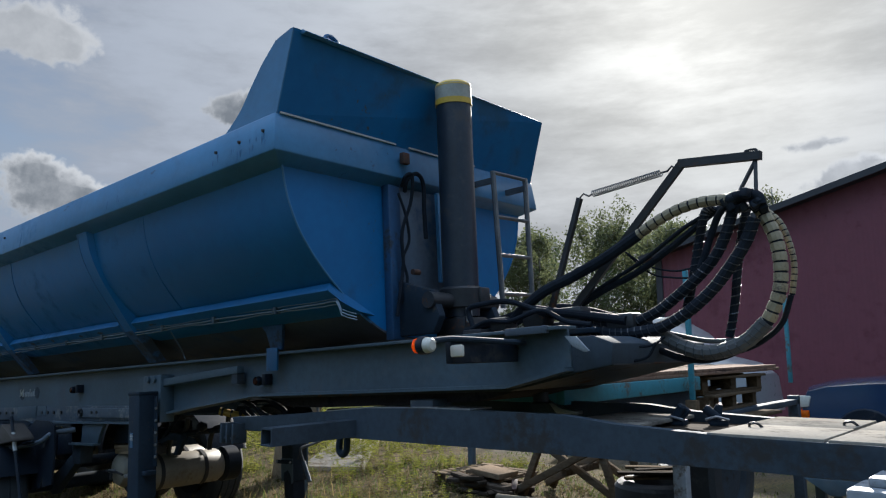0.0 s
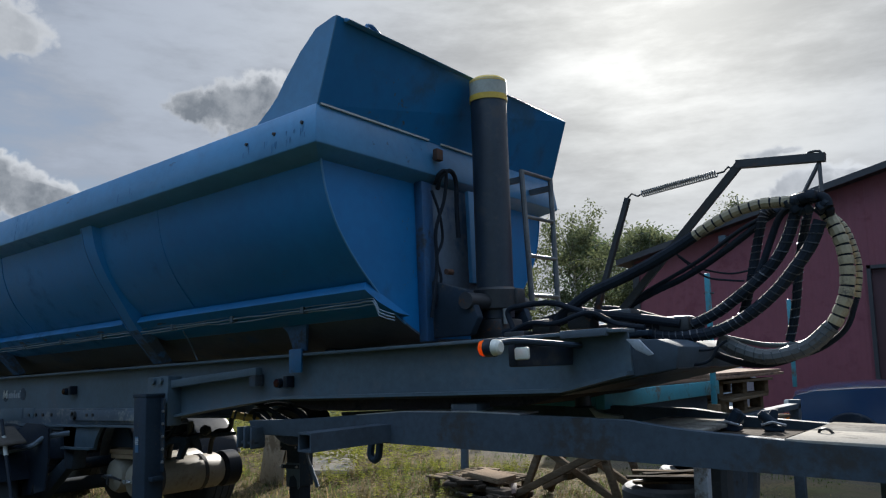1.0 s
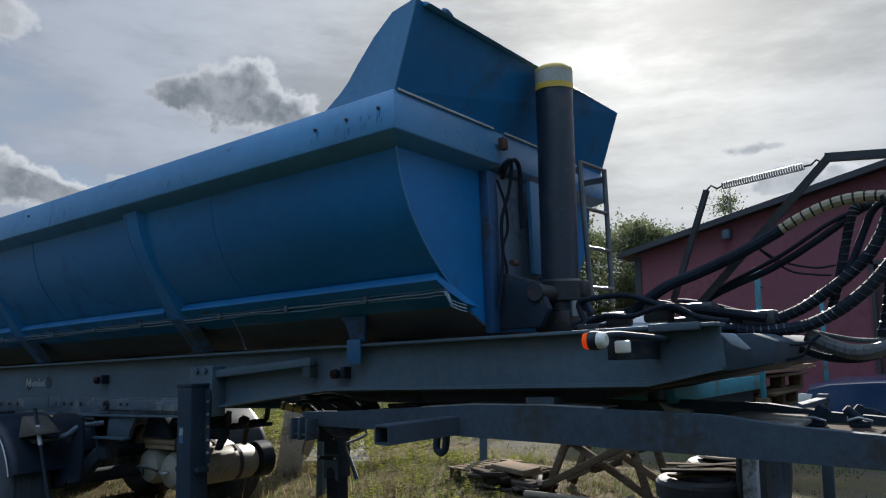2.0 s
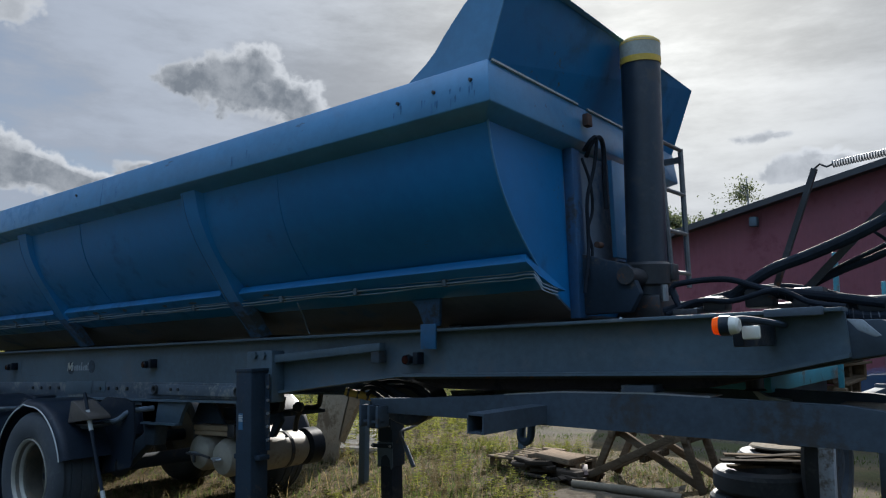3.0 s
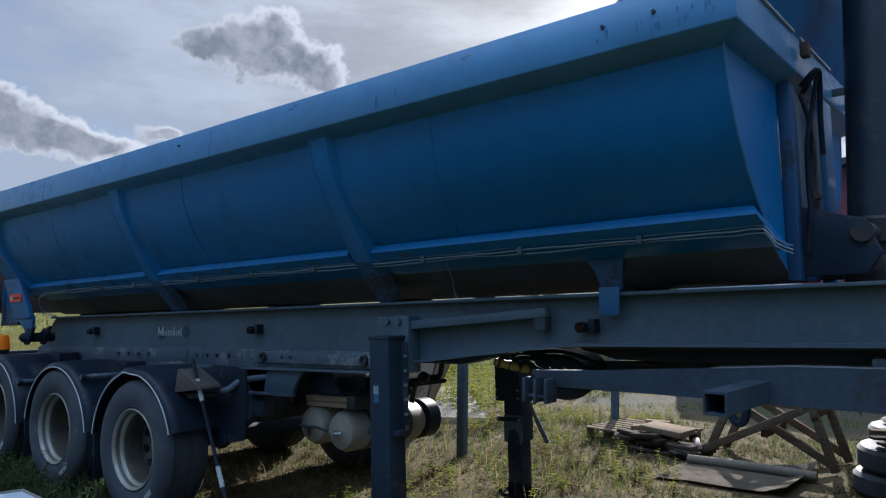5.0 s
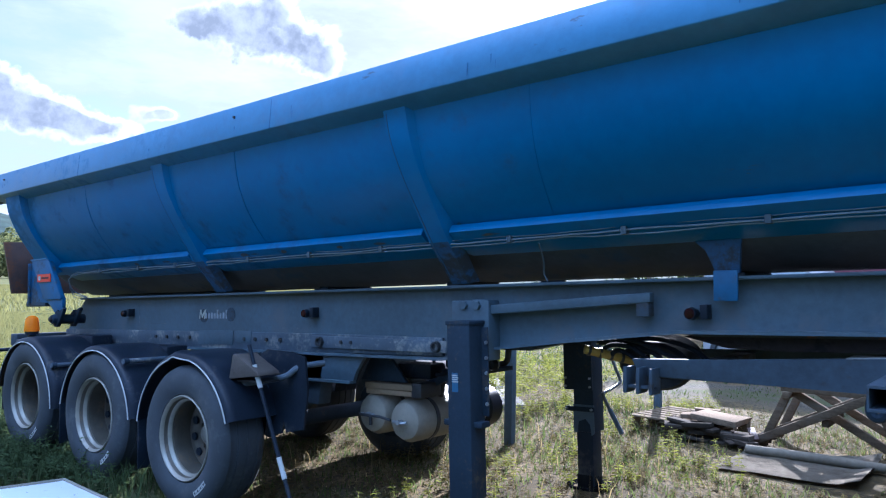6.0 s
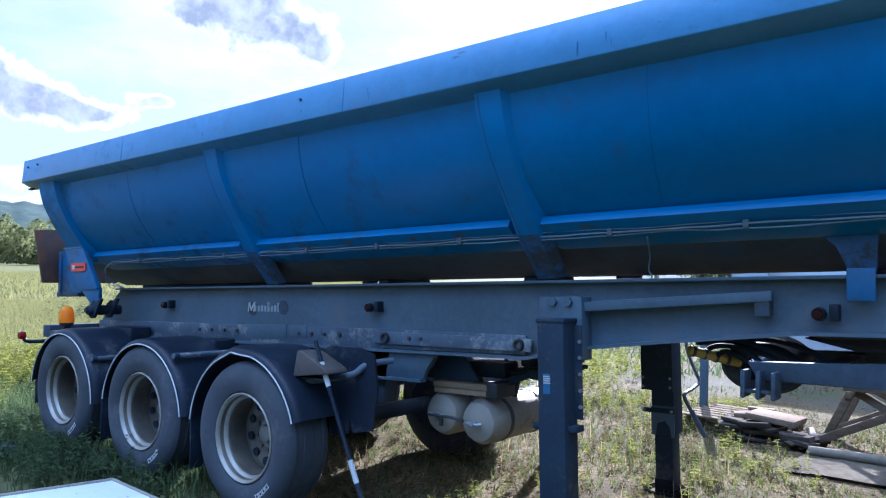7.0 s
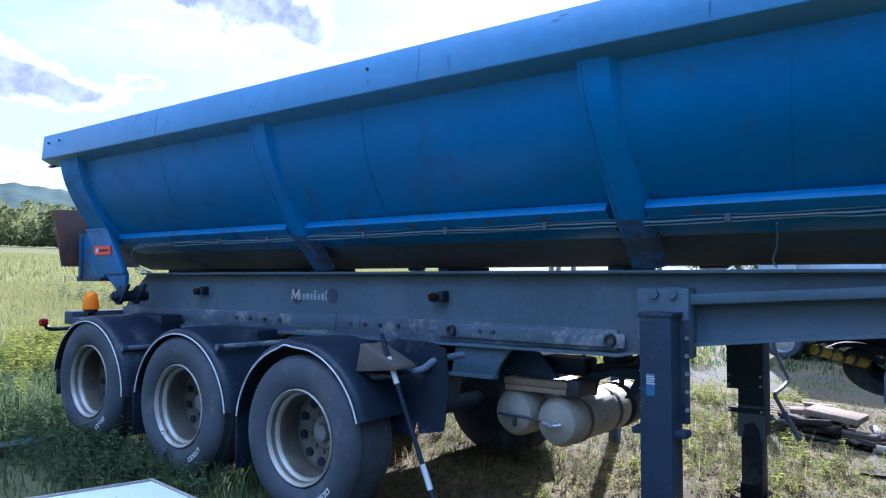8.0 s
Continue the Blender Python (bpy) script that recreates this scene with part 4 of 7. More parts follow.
def build_chassis():
    web = [(-10.72, 1.545), (-1.91, 1.545), (-1.90, 1.36), (-2.25, 1.29), (-4.40, 1.29), (-5.10, 1.225), (-5.60, 1.17), (-5.93, 1.10), (-11.05, 1.10), (-11.10, 1.22), (-10.96, 1.36)]
    frame_bm = prism(bmesh.new(), web, "y", 3.065, 3.080)
    chassis = part("chassis", frame_bm, FRAME, trailer, "grey dusty steel trailer frame", 30)
    part("web", prism(bmesh.new(), web, "y", 2 * MID - 3.080, 2 * MID - 3.065), FRAME, chassis)
    for y0, y1 in ((3.0, 3.15), (2 * MID - 3.15, 2 * MID - 3.0)):
        part("top_flange", boxed(-10.71, -1.91, y0, y1, 1.538, 1.556, 0.003), FRAME, chassis)
        low = [(-11.05, 1.10), (-5.93, 1.10), (-5.60, 1.17), (-5.10, 1.225), (-4.40, 1.29), (-2.25, 1.29), (-1.90, 1.36)]
        bm = prism(bmesh.new(), low + [(x, z - 0.018) for x, z in reversed(low)], "y", y0, y1)
        part("bottom_flange", bm, FRAME, chassis)
    part("side_plate", prism(bmesh.new(), [(-11.1, 1.235), (-7.08, 1.235), (-5.95, 1.225), (-5.95, 1.108), (-7.9, 1.098), (-11.1, 1.10)], "y", 3.042, 3.066, 0.004), FRAME_WORN, chassis, "worn grey side plate with bolts")
    part("bolted_plate", prism(bmesh.new(), [(-7.18, 1.222), (-5.90, 1.205), (-5.90, 1.128), (-7.18, 1.135)], "y", 3.022, 3.043, 0.004), FRAME_WORN, chassis)
    for x in (-10.4, -9.0, -7.0, -5.3, -4.0, -2.6):
        part("cross_member", boxed(x, x + 0.12, 3.08, 4.12, 1.31, 1.45, 0.008), FRAME_DARK, chassis)
    part("nose", prism(bmesh.new(), [(-2.3, 1.50), (-1.78, 1.50), (-1.68, 1.46), (-1.70, 1.36), (-2.3, 1.275)], "y", 3.08, 4.12, 0.01), FRAME_DARK, chassis)
    part("nose_plate", prism(bmesh.new(), [(-4.45, 1.272), (-4.3, 1.255), (-2.3, 1.255), (-1.70, 1.36), (-1.70, 1.375), (-2.3, 1.272)], "y", 3.10, 4.10), DARKSTEEL, chassis, "dark worn coupling plate under the nose")
    part("coupler_underside", prism(bmesh.new(), [(-4.42, 1.25), (-4.20, 1.195), (-3.9, 1.186), (-3.30, 1.192), (-2.55, 1.205), (-2.3, 1.254), (-4.42, 1.254)], "y", 3.17, 4.05, 0.004), UNDER, chassis, "brown rusty underside of the coupling")
    part("king_pin", tube(bmesh.new(), [(-2.45, 3.6, 1.26), (-2.45, 3.6, 1.18), (-2.45, 3.6, 1.17)], [0.045, 0.045, 0.06], 16), DARKSTEEL, chassis)
    # welded patches on the side plate and scraped paint lines on the web
    part("patch_plate", prism(bmesh.new(), [(-8.63, 1.243), (-8.15, 1.246), (-8.16, 1.13), (-8.655, 1.128)], "y", 3.037, 3.0445, 0.002), FRAME, chassis)
    part("patch_plate", prism(bmesh.new(), [(-8.12, 1.246), (-7.91, 1.244), (-7.92, 1.15), (-8.12, 1.152)], "y", 3.037, 3.0445, 0.002), FRAME, chassis)
    for a, b, c, d in ((-9.66, -9.655, 1.30, 1.48), (-9.50, -9.20, 1.298, 1.303), (-9.62, -9.44, 1.480, 1.484), (-7.62, -7.30, 1.270, 1.274), (-10.1, -9.95, 1.33, 1.335)):
        part("paint_scrape", boxed(a, b, 3.0632, 3.0655, c, d), FRAME_WORN, chassis)
    part("nose_block", boxed(-2.95, -2.78, 3.05, 3.2, 1.185, 1.225, 0.004), FRAME_WORN, chassis)
    part("lamp_rail", boxed(-2.22, -1.98, 2.985, 3.02, 1.525, 1.562, 0.004), FRAME_WORN, chassis)
    # sloping guide bar beside the legs
    part("guide_bar", prism(bmesh.new(), [(-5.62, 1.425), (-4.52, 1.485), (-4.52, 1.435), (-5.62, 1.370)], "y", 2.975, 3.03, 0.004), FRAME, chassis)
    part("bar_stop", boxed(-4.60, -4.53, 2.98, 3.05, 1.36, 1.44, 0.005), FRAME_DARK, chassis)
    # channel gusset below the frame, before the first axle
    part("gusset", prism(bmesh.new(), [(-7.82, 1.09), (-6.62, 1.09), (-6.66, 1.055), (-6.72, 0.985), (-6.75, 0.90), (-7.26, 0.90), (-7.30, 1.05), (-7.82, 1.06)], "y", 3.03, 3.06, 0.004), FRAME, chassis)
    part("gusset_lip", boxed(-7.24, -6.74, 2.985, 3.05, 0.895, 0.912), FRAME, chassis)
    # bolts and holes along the plate
    for x in (-9.32, -9.14, -8.96, -8.78, -8.0, -7.86, -7.72, -7.55):
        for bm in bolts([(x, 1.182)], 0.016, 3.028, 3.044):
            part("bolt", bm, DARKSTEEL, chassis)
    for x in (-7.08, -5.985):
        part("socket", turned([(3.012, 0.018), (3.000, 0.024), (3.000, 0.034), (3.03, 0.040)], Matrix.Translation((x, 0, 1.178 if x < -7 else 1.168)), 18), DARKSTEEL, chassis)
    for x in (-6.86, -6.76):
        for bm in bolts([(x, 1.18)], 0.014, 3.012, 3.024):
            part("bolt", bm, DARKSTEEL, chassis)
    # side marker lamps on stalks
    for x, z in ((-9.83, 1.392), (-7.22, 1.385), (-4.32, 1.375)):
        mk = part("marker", turned([(2.985, 0), (2.985, 0.029), (3.015, 0.033), (3.03, 0.026), (3.066, 0.024)], Matrix.Translation((x, 0, z)), 18), BLACK, chassis)
        part("lens", turned([(2.975, 0), (2.977, 0.020), (2.985, 0.026)], Matrix.Translation((x, 0, z)), 18), RED, mk)
        part("stalk", boxed(x + 0.045, x + 0.085, 3.0, 3.066, z - 0.03, z + 0.045, 0.006), BLACK, mk)
    # maker's mark: plain shapes in its colours
    sign = part("mark", prism(bmesh.new(), [(-8.625 + (a + 8.68) * 0.82, 1.375 + (b - 1.375) * 0.82) for a, b in [(-8.735, 1.335), (-8.72, 1.335), (-8.712, 1.40), (-8.685, 1.345), (-8.675, 1.345), (-8.635, 1.40), (-8.648, 1.335), (-8.633, 1.335), (-8.612, 1.432), (-8.635, 1.432), (-8.682, 1.375), (-8.70, 1.432), (-8.72, 1.432)]], "y", 3.060, 3.0655), SILVER, chassis, "white and grey painted mark on the frame")
    part("mark_disc", turned([(3.0615, 0), (3.0615, 0.058), (3.0655, 0.058)], Matrix.Translation((-8.22, 0, 1.378)), 24), FRAME_DARK, sign)
    part("mark_disc", turned([(3.0625, 0), (3.0625, 0.058), (3.0655, 0.058)], Matrix.Translation((-8.605, 0, 1.368)), 24), FRAME_DARK, sign)
    for i in range(8):
        x = -8.585 + i * 0.042
        part("mark_bar", boxed(x, x + 0.026, 3.0618, 3.0655, 1.345, 1.345 + (0.05, 0.045, 0.05, 0.045, 0.075, 0.045, 0.05, 0.07)[i]), GREYBOX, sign)
    # air lines and valves under the frame
    for pts in ([(-5.05, 3.28, 1.233), (-4.858, 3.2, 1.247), (-4.669, 3.18, 1.214), (-4.527, 3.2, 1.148), (-4.452, 3.24, 1.11)],
                [(-5.024, 3.38, 1.194), (-4.832, 3.28, 1.214), (-4.679, 3.24, 1.181), (-4.584, 3.22, 1.138), (-4.528, 3.24, 1.095)],
                [(-4.955, 3.26, 1.157), (-4.859, 3.22, 1.195), (-4.735, 3.2, 1.186), (-4.66, 3.2, 1.138), (-4.622, 3.23, 1.091)],
                [(-4.888, 3.24, 1.129), (-4.811, 3.21, 1.167), (-4.697, 3.2, 1.119)],
                [(-4.813, 3.28, 1.223), (-4.623, 3.28, 1.233), (-4.434, 3.28, 1.185), (-4.339, 3.28, 1.119)],
                [(-6.05, 3.4, 1.12), (-6.15, 3.35, 0.98), (-6.3, 3.4, 0.95), (-6.4, 3.5, 1.05)]):
        part("air_line", tube(bmesh.new(), spline(pts, 6), 0.014, 8), HOSE, chassis)
    part("valve", boxed(-4.86, -4.68, 3.52, 3.68, 1.12, 1.19, 0.02), BLACK, chassis)
    for z in (1.235, 1.215, 1.19):
        part("air_pipe", tube(bmesh.new(), [(-5.03, 3.36, z), (-4.86, 3.44, z), (-4.62, 3.55, z - 0.004)], 0.0045, 6), STEEL, chassis)
    part("pipe_clip", boxed(-4.975, -4.940, 3.37, 3.43, 1.175, 1.245, 0.004), BLACK, chassis)
    part("light_ball", turned([(3.50, 0), (3.50, 0.03), (3.53, 0.045), (3.57, 0.03), (3.57, 0)], Matrix.Translation((-5.9, 0, 1.02)), 16), BLACK, chassis)
    # rear cross beam, beacon and marker arm
    part("rear_beam", boxed(-11.25, -11.10, 2.55, 4.65, 1.08, 1.20, 0.01), FRAME_DARK, chassis)
    arm = part("marker_arm", tube(bmesh.new(), spline([(-10.96, 2.62, 1.06), (-10.97, 2.45, 1.055), (-10.99, 2.30, 1.06), (-10.995, 2.26, 1.10)], 4), 0.018, 8), BLACK, chassis)
    part("lens", turned([(-0.03, 0), (-0.028, 0.03), (0, 0.036), (0.028, 0.03), (0.03, 0)], Matrix.Translation((-10.995, 2.25, 1.118)), 16), RUBY, arm, "red round marker lamp")
    part("beacon_stem", boxed(-10.80, -10.76, 2.53, 2.59, 1.10, 1.205), BLACK, chassis)
    part("lamp_box", boxed(-11.0, -10.80, 2.50, 2.72, 1.03, 1.15, 0.01), BLACK, chassis)
    base = part("beacon", turned([(0, 0), (0, 0.062), (0.03, 0.062), (0.03, 0)], Matrix.Translation((-10.78, 2.56, 1.20)) @ pose(0, 0, 0, 90), 20), BLACK, chassis, "amber beacon over the rear mudguard")
    part("dome", turned([(0, 0.068), (0.015, 0.070), (0.05, 0.067), (0.10, 0.062), (0.130, 0.055), (0.148, 0.040), (0.156, 0.018), (0.157, 0)], Matrix.Translation((-10.78, 2.56, 1.228)) @ pose(0, 0, 0, 90), 24), AMBER, base)
    # front position lamp: amber behind, white in front, on a rubber arm, and a white reflector
    m = Matrix.Translation((-2.205, 2.38, 1.482)) @ pose(0, 0, 0, 0, 0, -90) @ Matrix.Diagonal((0.84, 0.84, 0.84, 1))
    lampbody = part("position_lamp", turned([(-0.022, 0), (-0.022, 0.046), (0.022, 0.046), (0.022, 0)], m, 20), BLACK, chassis)
    part("amber_lens", turned([(-0.022, 0.044), (-0.052, 0.038), (-0.058, 0)], m, 20), ORANGE, lampbody, "amber lens")
    part("white_lens", turned([(0.022, 0.042), (0.052, 0.037), (0.062, 0.026), (0.064, 0)], m, 20), LENSWHITE, lampbody, "white lens")
    part("arm", tube(bmesh.new(), spline([(-2.205, 2.42, 1.50), (-2.19, 2.55, 1.51), (-2.16, 2.8, 1.50), (-2.15, 3.05, 1.49)], 4), 0.014, 8), LEG, lampbody)
    refl = part("reflector", boxed(-2.195, -2.125, 2.535, 2.56, 1.428, 1.482, 0.01), LENSWHITE, chassis, "white oblong front lamp")
    part("bracket", boxed(-2.235, -2.19, 2.55, 3.05, 1.40, 1.50, 0.008), BLACK, refl)


build_chassis()


def build_wheel(x, z, y_face, first, flip=False):
    """A wheel with its deep-dished steel rim and plain sidewall."""
    s = -1 if flip else 1
    base = Matrix.Translation((x, y_face, z)) @ Matrix.Diagonal((1, s, 1, 1))
    disc = [(0.262, 0.0), (0.262, 0.15), (0.258, 0.18), (0.245, 0.205), (0.240, 0.235), (0.250, 0.262), (0.27, 0.262), (0.285, 0.17), (0.285, 0.0)]
    wheel = part("wheel", turned(disc, base, 48), RIMSTEEL, trailer, "truck wheel with dull steel rim in tall grass")
    tyre = [(0.055, 0.295), (0.022, 0.312), (0.006, 0.345), (0.0, 0.40), (0.004, 0.445), (0.020, 0.482), (0.040, 0.503), (0.06, 0.512), (0.075, 0.506), (0.11, 0.514), (0.118, 0.505), (0.126, 0.516), (0.19, 0.518), (0.198, 0.508),
            (0.206, 0.518), (0.27, 0.516), (0.278, 0.505), (0.286, 0.514), (0.32, 0.508), (0.35, 0.49), (0.375, 0.445), (0.38, 0.39), (0.36, 0.32), (0.34, 0.295)]
    part("tyre", turned(tyre, base, 64), RUBBER, wheel, "worn black tyre")
    part("rim", turned([(0.250, 0.262), (0.150, 0.266), (0.115, 0.262), (0.095, 0.272), (0.055, 0.280), (0.040, 0.288), (0.06, 0.293), (0.34, 0.296), (0.34, 0.28), (0.22, 0.27)], base, 48), RIMSTEEL, wheel)
    part("rim_edge", turned([(0.042, 0.280), (0.022, 0.288), (0.016, 0.296), (0.022, 0.303), (0.040, 0.303), (0.055, 0.297)], base, 48), EDGE, wheel, "bright rim edge")
    part("hub", turned([(0.264, 0.105), (0.245, 0.100), (0.238, 0.066), (0.205, 0.058), (0.196, 0.045), (0.192, 0.0)], base, 24), HUB, wheel)
    part("rim_ridge", turned([(0.070, 0.276), (0.082, 0.262), (0.096, 0.258), (0.112, 0.264)], base, 48), EDGE, wheel)
    for i in range(10):
        b = 2 * math.pi * (i + 0.3) / 10
        part("hand_hole", turned([(0.240, 0), (0.238, 0.029), (0.250, 0.031)], base @ Matrix.Translation((0.196 * math.cos(b), -0.002, 0.196 * math.sin(b))), 14), BLACK, wheel)
        part("nut", turned([(0.238, 0), (0.238, 0.013), (0.264, 0.015)], base @ Matrix.Translation((0.130 * math.cos(b), 0.008, 0.130 * math.sin(b))), 6), RIMSTEEL, wheel)
    if first:
        for i, a in enumerate((-62, -56, -50, -44)):
            if flip:
                break
            m = base @ Matrix.Rotation(radians(-a), 4, "Y") @ Matrix.Translation((0.40, 0, 0))
            for dx, dz, w, h in ((0, -0.014, 0.034, 0.005), (0, 0.014, 0.034, 0.005), (-0.012, 0, 0.006, 0.026), (0.012, 0, 0.006, 0.026)):
                part("sidewall_mark", boxed(dx - w / 2, dx + w / 2, -0.003, 0.002, dz - h / 2, dz + h / 2, 0, m), PIPING, wheel)


AXLES = ((-7.762, 0.518), (-9.064, 0.578), (-10.362, 0.648))
for i, (wx, wz) in enumerate(AXLES):
    build_wheel(wx, wz, 2.315, True)
    build_wheel(wx, wz, 2 * MID - 2.315, False, True)
    part("axle", tube(bmesh.new(), [(wx, 2.6, wz), (wx, 4.6, wz)], 0.065, 16), LEG, trailer)
    part("air_bag", tube(bmesh.new(), [(wx + 0.25, 3.1, 0.75), (wx + 0.25, 3.1, 0.80), (wx + 0.25, 3.1, 0.98), (wx + 0.25, 3.1, 1.04)], [0.09, 0.13, 0.13, 0.09], 18), BLACK, trailer)
    part("trailing_arm", prism(bmesh.new(), [(wx + 0.55, 0.86), (wx + 0.62, 0.78), (wx + 0.05, wz - 0.10), (wx - 0.35, wz + 0.02), (wx - 0.35, wz + 0.1), (wx + 0.05, wz + 0.06)], "y", 3.05, 3.13, 0.01), FRAME_DARK, trailer)
    part("hanger", prism(bmesh.new(), [(wx + 0.45, 1.1), (wx + 0.72, 1.1), (wx + 0.65, 0.72), (wx + 0.52, 0.72)], "y", 3.03, 3.15, 0.008), FRAME_DARK, trailer)


def build_mudguard(x, z, near, a0, a1, crumple=0.0):
    """A moulded guard: a flat crown, a rounded shoulder and a rolled edge with pale piping."""
    y0, y1 = (2.325, 2.80) if near else (2 * MID - 2.325, 2 * MID - 2.80)
    s = 1 if near else -1
    R, n = 0.572, 56
    angs = [radians(a0 + (a1 - a0) * i / n) for i in range(n + 1)]

    def dent(a, w):
        d = math.degrees(a)
        return w * crumple * (math.exp(-((d - 99) / 4.5) ** 2) - 0.45 * math.exp(-((d - 86) / 6) ** 2))
    bm = bmesh.new()
    section = [(0.000, -0.006), (0.000, 0.006), (0.012, 0.026), (0.034, 0.040), (0.075, 0.046), (0.45, 0.046), (0.475, 0.044), (0.475, 0.034), (0.075, 0.035), (0.036, 0.029), (0.018, 0.014), (0.012, -0.006)]
    rings = [[bm.verts.new((x + (R + dr + dent(a, 1.0 if k < 5 else 0.2)) * math.cos(a), y0 + s * dy, z + (R + dr + dent(a, 1.0 if k < 5 else 0.2)) * math.sin(a))) for a in angs] for k, (dy, dr) in enumerate(section)]
    m = len(section)
    for k in range(m):
        p, q = rings[k], rings[(k + 1) % m]
        for i in range(n):
            bm.faces.new((p[i], p[i + 1], q[i + 1], q[i]))
    bm.faces.new([r[0] for r in rings])
    bm.faces.new([r[n] for r in rings][::-1])
    guard = part("mudguard", bm, BLACK, trailer, "black plastic mudguard with white edge piping")
    rim = [(x + (R + dent(a, 1.0)) * math.cos(a), y0 - s * 0.003, z + (R + dent(a, 1.0)) * math.sin(a)) for a in angs]
    part("piping", tube(bmesh.new(), rim, 0.0052, 8), PIPING, guard)
    return guard


GUARDS = ((-0.030, -0.008, 16, 172), (0.004, -0.048, 6, 170), (-0.024, -0.075, 0, 168))
for i, (wx, wz) in enumerate(AXLES):
    dx, dz, a0, a1 = GUARDS[i]
    build_mudguard(wx + dx, wz + dz, True, a0, a1, 0.013 if i == 0 else 0.0)
    build_mudguard(wx + dx, wz + dz, False, a0, a1)
    if i == 0:
        part("brake_drum", turned([(4.30, 0), (4.30, 0.20), (4.32, 0.22), (4.49, 0.22), (4.49, 0.30), (4.50, 0.30), (4.50, 0)], Matrix.Translation((wx, 0, wz)), 40), LEG, trailer)
    # filler between the guards and the frame
    part("inner_guard", boxed(wx - 0.30, wx + 0.30, 2.81, 3.02, wz + 0.30, wz + 0.54, 0.02), BLACK, trailer)
for x, z in ((-8.62, 1.027), (-9.86, 0.945)):
    stay = part("guard_stay", tube(bmesh.new(), [(x, 2.345, z), (x, 3.06, z - 0.004)], 0.021, 12), FRAME_WORN, trailer, "grey tube that carries the mudguards")
    part("end_collar", tube(bmesh.new(), [(x, 2.35, z), (x, 2.39, z)], 0.026, 12), LEG, stay)


def build_flaps():
    """The splash flaps before the first axle and behind the last."""
    part("splash_flap", prism(bmesh.new(), [(-7.50, 0.62), (-7.50, 1.05), (-7.30, 1.135), (-7.02, 1.125), (-6.90, 1.09), (-6.875, 0.86), (-6.92, 0.60), (-7.10, 0.565), (-7.125, 0.66), (-7.15, 0.555), (-7.29, 0.535), (-7.31, 0.62), (-7.335, 0.53), (-7.44, 0.54)], "y", 2.72, 2.735), BLACK, trailer, "black rubber splash flap with torn lower edge")
    part("flap_tube", tube(bmesh.new(), spline([(-7.36, 2.52, 0.905), (-7.18, 2.62, 0.93), (-7.05, 2.68, 0.96), (-6.98, 2.74, 1.02), (-6.90, 2.90, 1.04)], 5), 0.022, 10), FRAME_WORN, trailer)
    part("rear_splash", boxed(-11.17, -11.15, 2.45, 2.85, 0.45, 0.72, 0.004), BLACK, trailer)
    for wx, wz in AXLES[:2]:
        part("splash_flap", boxed(wx - 0.655, wx - 0.64, 2.36, 2.80, wz - 0.30, wz + 0.10, 0.004), BLACK, trailer)
    holder = part("chock", prism(bmesh.new(), [(-7.37, 0.945), (-7.33, 1.115), (-7.30, 1.12), (-7.05, 1.005), (-7.04, 0.98)], "y", 2.44, 2.62, 0.008), CHOCK, trailer, "weathered wedge-shaped wheel chock on its holder")
    part("chock_rest", boxed(-7.44, -7.08, 2.49, 2.68, 0.925, 0.94, 0.003, ), DARKSTEEL, holder)


build_flaps()


